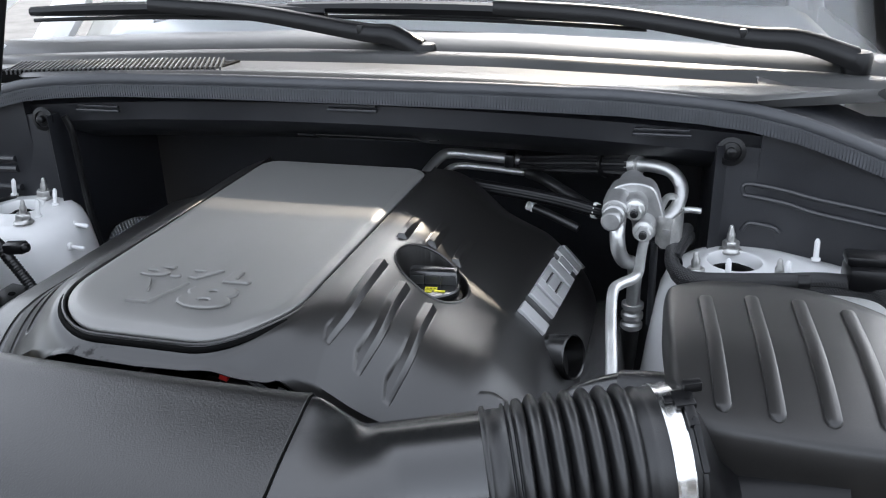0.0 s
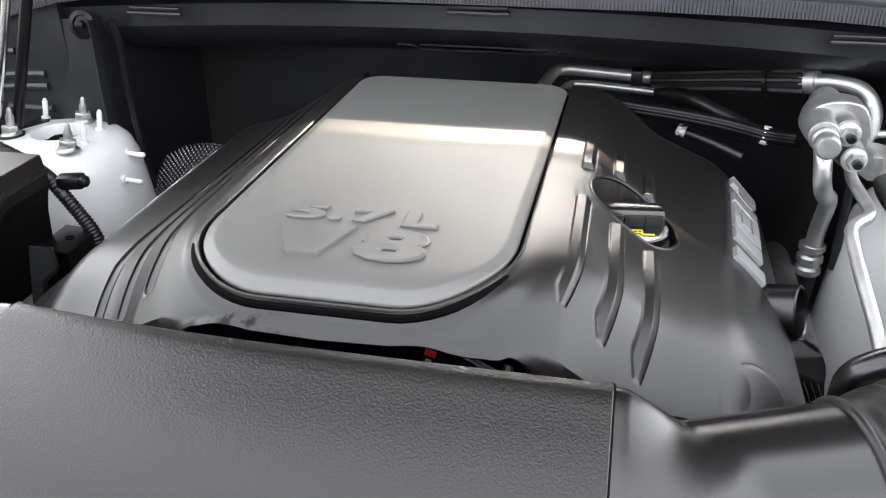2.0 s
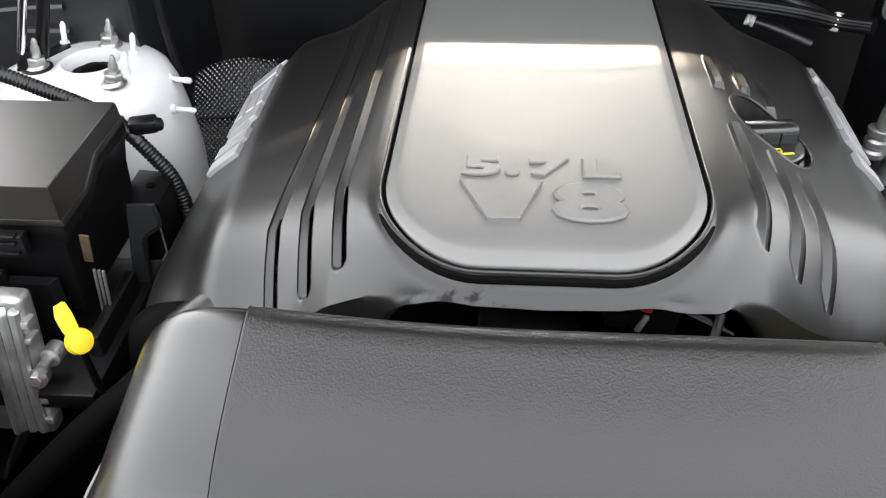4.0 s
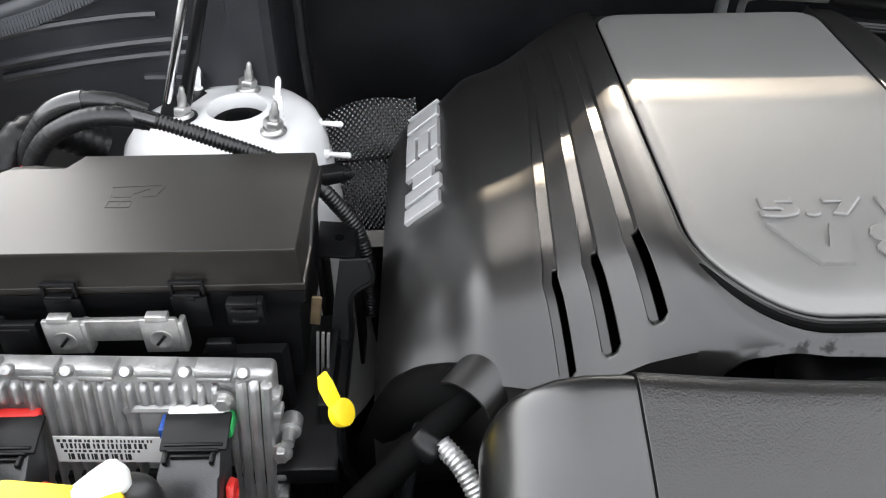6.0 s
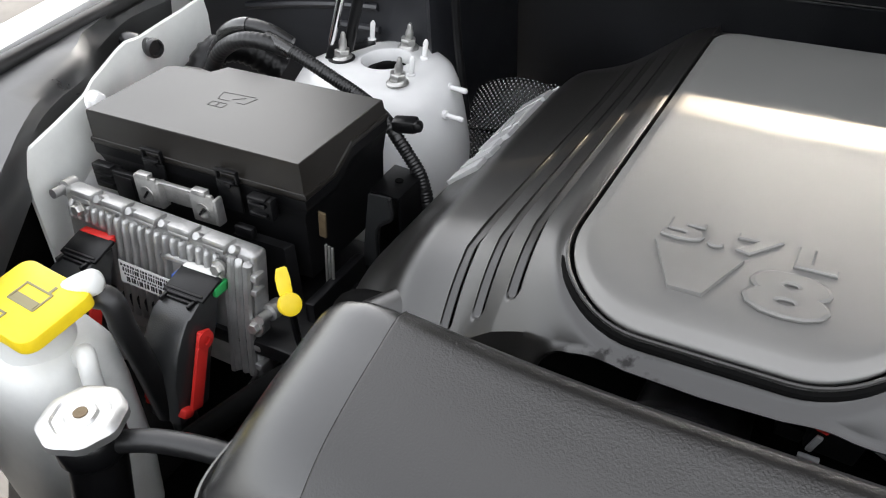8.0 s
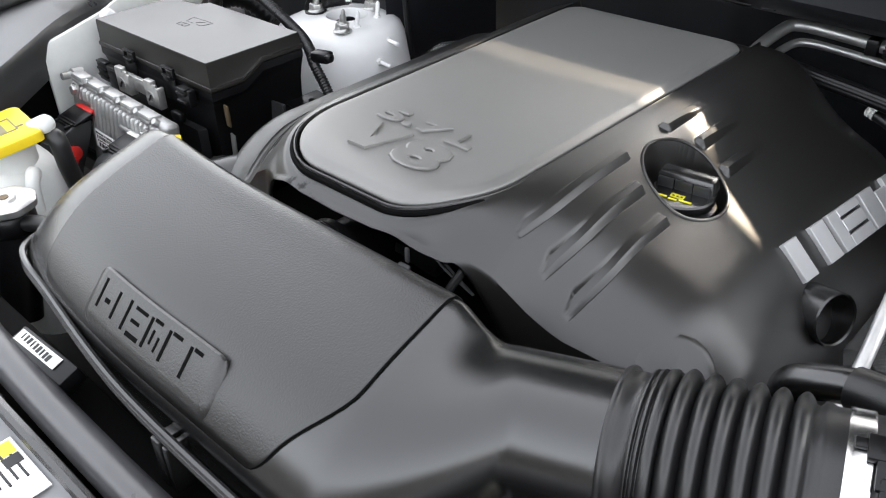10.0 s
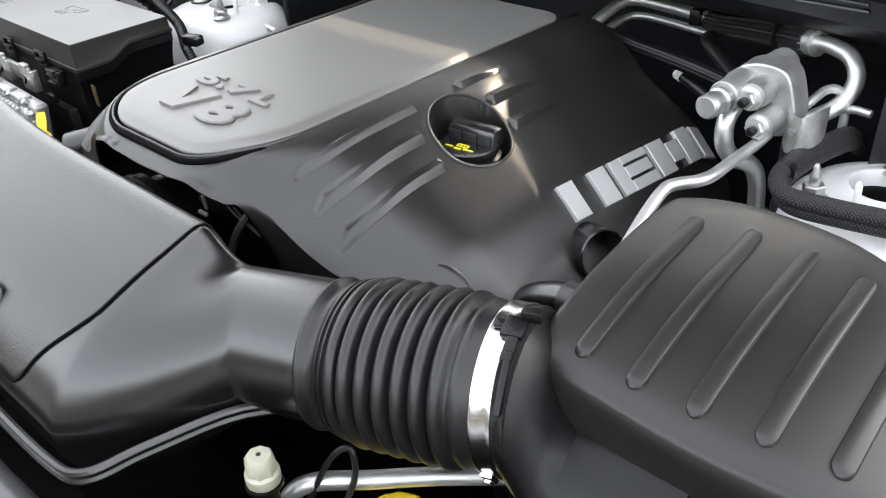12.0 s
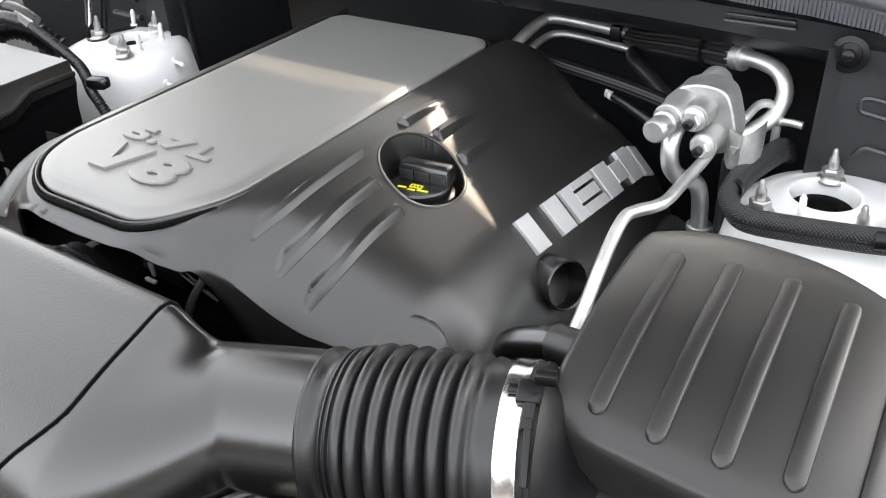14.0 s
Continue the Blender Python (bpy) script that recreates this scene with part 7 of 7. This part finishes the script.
# ---------------------------------------------------------------- engine below the cover
def build_engine():
    eng = thing("engine_block", (0, 0.8, 0.60), "dark engine block with throttle body and wiring under the cover", "engine")
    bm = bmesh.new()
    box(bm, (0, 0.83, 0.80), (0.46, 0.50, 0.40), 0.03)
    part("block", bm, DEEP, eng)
    bm = bmesh.new()
    lathe(bm, [(0.045, 0), (0.048, 0.004), (0.048, 0.03), (0.044, 0.034), (0.050, 0.036), (0.050, 0.044), (0.042, 0.046), (0.040, 0.10)], (-0.018, 0.505, 1.015), (0.0, 1, 0.0), 48)
    part("throttle_body", bm, DARK, eng, "black throttle body hose")
    bm = bmesh.new()
    tube(bm, [(-0.17, 0.57, 1.0), (-0.13, 0.55, 1.02), (-0.10, 0.545, 1.028), (-0.078, 0.555, 1.025)], 0.012, 12, 6)
    part("hose", bm, RUBBER, eng, "black hose")
    bm = bmesh.new()
    box(bm, (0.0636, 0.5645, 1.0685), (0.0085, 0.006, 0.006), 0.001, Euler((0, 0.3, 0)).to_matrix())
    part("lock_tab", bm, RED, eng, "red connector lock")
    bm = bmesh.new()
    box(bm, (0.072, 0.575, 1.052), (0.034, 0.018, 0.022), 0.003, Euler((0, 0.2, 0.1)).to_matrix())
    box(bm, (0.045, 0.575, 1.050), (0.018, 0.014, 0.012), 0.002, Euler((0, 0.2, 0.1)).to_matrix())
    part("plug", bm, DARK, eng, "black sensor plug")
    bm = bmesh.new()
    box(bm, (0.0608, 0.5600, 1.0565), (0.0045, 0.003, 0.019), 0.001, Euler((0.2, 0.25, 0)).to_matrix())
    part("plug_strap", bm, COVERGREY, eng, "grey plug strap")
    bm = bmesh.new()
    box(bm, (0.0600, 0.5565, 1.0460), (0.0135, 0.004, 0.0035), 0.001)
    part("plug_clip", bm, COVERGREY, eng, "grey plug clip")
    for k in range(2):
        bm = bmesh.new()
        tube(bm, [(0.070, 0.566 + 0.004 * k, 1.070), (0.084, 0.566 + 0.004 * k, 1.067), (0.104, 0.563 + 0.004 * k, 1.059), (0.13, 0.57, 1.04)], 0.0013, 6, 4)
        part("thin_wire", bm, BEAM, eng, "thin grey wire")
    for k in range(2):
        bm = bmesh.new()
        lathe(bm, [(0.050, 0), (0.053, 0.002), (0.053, 0.005), (0.050, 0.007)], (-0.018, 0.519 + 0.014 * k, 1.015), (0, 1, 0), 48)
        part("bead", bm, SATIN, eng, "raised bead of the throttle hose")
    bm = bmesh.new()
    tube(bm, [(0.118, 0.57, 1.06), (0.112, 0.555, 1.04), (0.108, 0.545, 1.01), (0.10, 0.54, 0.95)], 0.004, 8, 5)
    part("wire", bm, RUBBER, eng, "thin sleeved wire")
    # exhaust heat shields of embossed foil beside the cover
    shield = thing("heat_shield", (-0.365, 0.98, 0.86), "embossed bright foil heat shield beside the engine", "heat shield")
    for corners, bulge in ((((-0.464, 1.135, 0.958), (-0.343, 1.125, 0.988), (-0.335, 1.080, 0.930), (-0.459, 1.080, 0.921)), 0.010),
                           (((-0.459, 1.086, 0.917), (-0.335, 1.084, 0.928), (-0.335, 1.025, 0.850), (-0.440, 1.025, 0.850)), 0.014)):
        bm = bmesh.new()
        tl, tr, br, bl = (Vector(c) for c in corners)
        uv = bm.loops.layers.uv.new("wrap")
        n = 16
        grid = []
        for j in range(n + 1):
            row = []
            for i in range(n + 1):
                a, b = i / n, j / n
                p = tl.lerp(tr, a).lerp(bl.lerp(br, a), b)
                p += Vector((0, -0.75, 0.5)) * bulge * (4 * b * (1 - b)) ** 0.8 * (0.6 + 0.4 * math.sin(math.pi * a))
                if bulge < 0.012:
                    p.z += 0.012 * math.sin(math.pi * min(a * 1.15, 1.0)) ** 0.7 * (1 - b) ** 2
                row.append(bm.verts.new(p))
            grid.append(row)
        for j in range(n):
            for i in range(n):
                f = bm.faces.new((grid[j][i], grid[j + 1][i], grid[j + 1][i + 1], grid[j][i + 1]))
                for lp, (a, b) in zip(f.loops, ((i, j), (i, j + 1), (i + 1, j + 1), (i + 1, j))):
                    lp[uv].uv = ((tr - tl).length * a / n, -(bl - tl).length * b / n)
        sheet = part("foil", bm, FOIL, shield, "embossed foil")
        mod = sheet.modifiers.new("thickness", "SOLIDIFY")
        mod.thickness = 0.0012
    shield2 = thing("heat_shield", (0.375, 0.95, 0.86), "embossed bright foil heat shield beside the engine", "heat shield")
    bm = bmesh.new()
    loops = []
    for y in np.linspace(0.84, 1.06, 13):
        loops.append([(0.375 + 0.03 * math.cos(a), y, 0.89 + 0.05 * math.sin(a)) for a in np.linspace(math.pi, 0, 14)] + [(0.41, y, 0.86), (0.345, y, 0.86)])
    loft(bm, loops)
    wrap_uv(bm, 0.375, 0.93, 0.05)
    part("foil", bm, FOIL, shield2, "embossed foil")
    # grey splash flap hanging between the fuse box and the engine
    flap = thing("splash_flap", (-0.43, 0.76, 0.73), "grey rubber splash flap with a ragged edge beside the fuse box", "splash flap")
    bm = bmesh.new()
    plan = [(-0.409, 1.004), (-0.3815, 1.005), (-0.3810, 0.982), (-0.399, 0.962), (-0.4055, 0.915), (-0.420, 0.852), (-0.4225, 0.80), (-0.4270, 0.758), (-0.4410, 0.721), (-0.4440, 0.765), (-0.4330, 0.83), (-0.4275, 0.895), (-0.4190, 0.95)]
    loft(bm, [[(x, y, z) for x, z in plan] for y in (0.763, 0.760)])
    part("sheet", bm, GREYPANEL, flap, smooth=False)
    bm = bmesh.new()
    tube(bm, [(x + 0.0015 * math.sin(k * 2.3), 0.758, z) for k, (x, z) in enumerate(plan[1:9])], 0.0022, 8, 4)
    part("torn_edge", bm, RUBBER, flap, "curled black edge")
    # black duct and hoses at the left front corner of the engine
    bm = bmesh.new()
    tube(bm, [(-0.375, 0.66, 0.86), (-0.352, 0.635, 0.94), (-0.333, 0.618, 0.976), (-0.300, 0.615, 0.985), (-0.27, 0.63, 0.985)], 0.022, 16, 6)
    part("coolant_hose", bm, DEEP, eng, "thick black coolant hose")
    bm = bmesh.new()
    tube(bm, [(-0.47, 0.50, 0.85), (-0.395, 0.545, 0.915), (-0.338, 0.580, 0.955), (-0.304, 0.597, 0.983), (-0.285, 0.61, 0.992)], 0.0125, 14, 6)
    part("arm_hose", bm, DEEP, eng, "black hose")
    bm = bmesh.new()
    tube(bm, [(-0.318, 0.575, 0.965), (-0.300, 0.555, 0.955), (-0.285, 0.53, 0.93), (-0.28, 0.50, 0.88)], 0.0075, 10, 6, ripple=(0.0015, 0.004))
    part("grey_conduit", bm, PIPE, eng, "bright ribbed conduit")
    bm = bmesh.new()
    lathe(bm, [(0.011, 0), (0.013, 0.004), (0.013, 0.02), (0.010, 0.024)], (-0.336, 0.585, 0.965), (0.6, -0.5, -0.3), 14)
    part("conduit_plug", bm, DARK, eng, "black plug")
    bm = bmesh.new()
    box(bm, (-0.352, 0.70, 0.86), (0.008, 0.20, 0.22), 0.003, Euler((0, 0.12, 0.05)).to_matrix())
    part("splash_flap", bm, LINER, eng, "grey rubber splash flap")


# ---------------------------------------------------------------- wipers
def build_wiper(pivot, elbow, mid, tip, start):
    w = thing("windscreen_wiper", pivot, "black windscreen wiper parked at the base of the glass", "wiper", "wipers")
    bm = bmesh.new()
    path = smooth_path([pivot, Vector(pivot).lerp(Vector(elbow), 0.5) + Vector((0, 0, 0.010)), elbow, Vector(elbow).lerp(Vector(mid), 0.5) + Vector((0, 0, 0.008)), mid], 6)
    loops = []
    for i, p in enumerate(path):
        t = i / (len(path) - 1)
        wd = 0.020 * (1 - 0.40 * t)
        h = 0.017 * (1 - 0.35 * t)
        ring = ((-1.0, -1.0), (-1.02, -0.4), (-0.98, 0.15), (-0.82, 0.55), (-0.55, 0.85), (-0.2, 1.0), (0.25, 1.0), (0.6, 0.85), (0.85, 0.5), (1.0, 0.0), (1.0, -1.0))
        loops.append([p + Vector((0, wd * a, h * b)) for a, b in ring])
    loft(bm, loops if pivot[0] < mid[0] else [l[::-1] for l in loops])
    part("arm", bm, DARK, w, sharp=35)
    bm = bmesh.new()
    lathe(bm, [(0.020, -0.02), (0.021, 0.004), (0.018, 0.011), (0.010, 0.013), (0, 0.0135)], pivot, segments=24)
    part("pivot_cap", bm, DARK, w, "rounded pivot cap")
    bm = bmesh.new()
    box(bm, elbow, (0.012, 0.032, 0.022), 0.003)
    part("hinge", bm, DARK, w)
    bm = bmesh.new()
    pts = [Vector(start).lerp(Vector(tip), k / 8) + Vector((0, 0, 0.006 * math.sin(math.pi * k / 8))) for k in range(9)]
    tube(bm, pts, lambda t: 0.0125 - 0.004 * abs(2 * t - 1) ** 2, 8, 3)
    blade = part("blade", bm, DARK, w, "black blade with an aerofoil")
    bm = bmesh.new()
    tube(bm, [p - Vector((0, -0.004, 0.016)) for p in pts], 0.004, 6, 3)
    part("rubber_edge", bm, RUBBER, blade)


# ---------------------------------------------------------------- build
build_ground()
build_unseen_wall()
build_body()
build_tower(-1)
build_tower(1)
build_engine()
build_cover()
build_oil_cap()
build_intake()
build_hose()
build_airbox()
build_breather_hose()
build_fuse_box()
build_ecm()
build_connector(-0.512, NYLON, -0.008)
build_connector(-0.660, RED, -0.008)
build_reservoir()
build_radiator_cap()
build_dipstick()
build_looms()
build_hood_strut()
build_ac()
build_white_cap()
build_outer_right()
build_wiper((0.045, 1.325, 1.238), (-0.06, 1.322, 1.268), (-0.46, 1.335, 1.308), (-0.72, 1.345, 1.290), (-0.13, 1.34, 1.296))
build_wiper((0.705, 1.33, 1.238), (0.54, 1.33, 1.270), (0.16, 1.335, 1.308), (-0.20, 1.345, 1.302), (0.40, 1.34, 1.290))
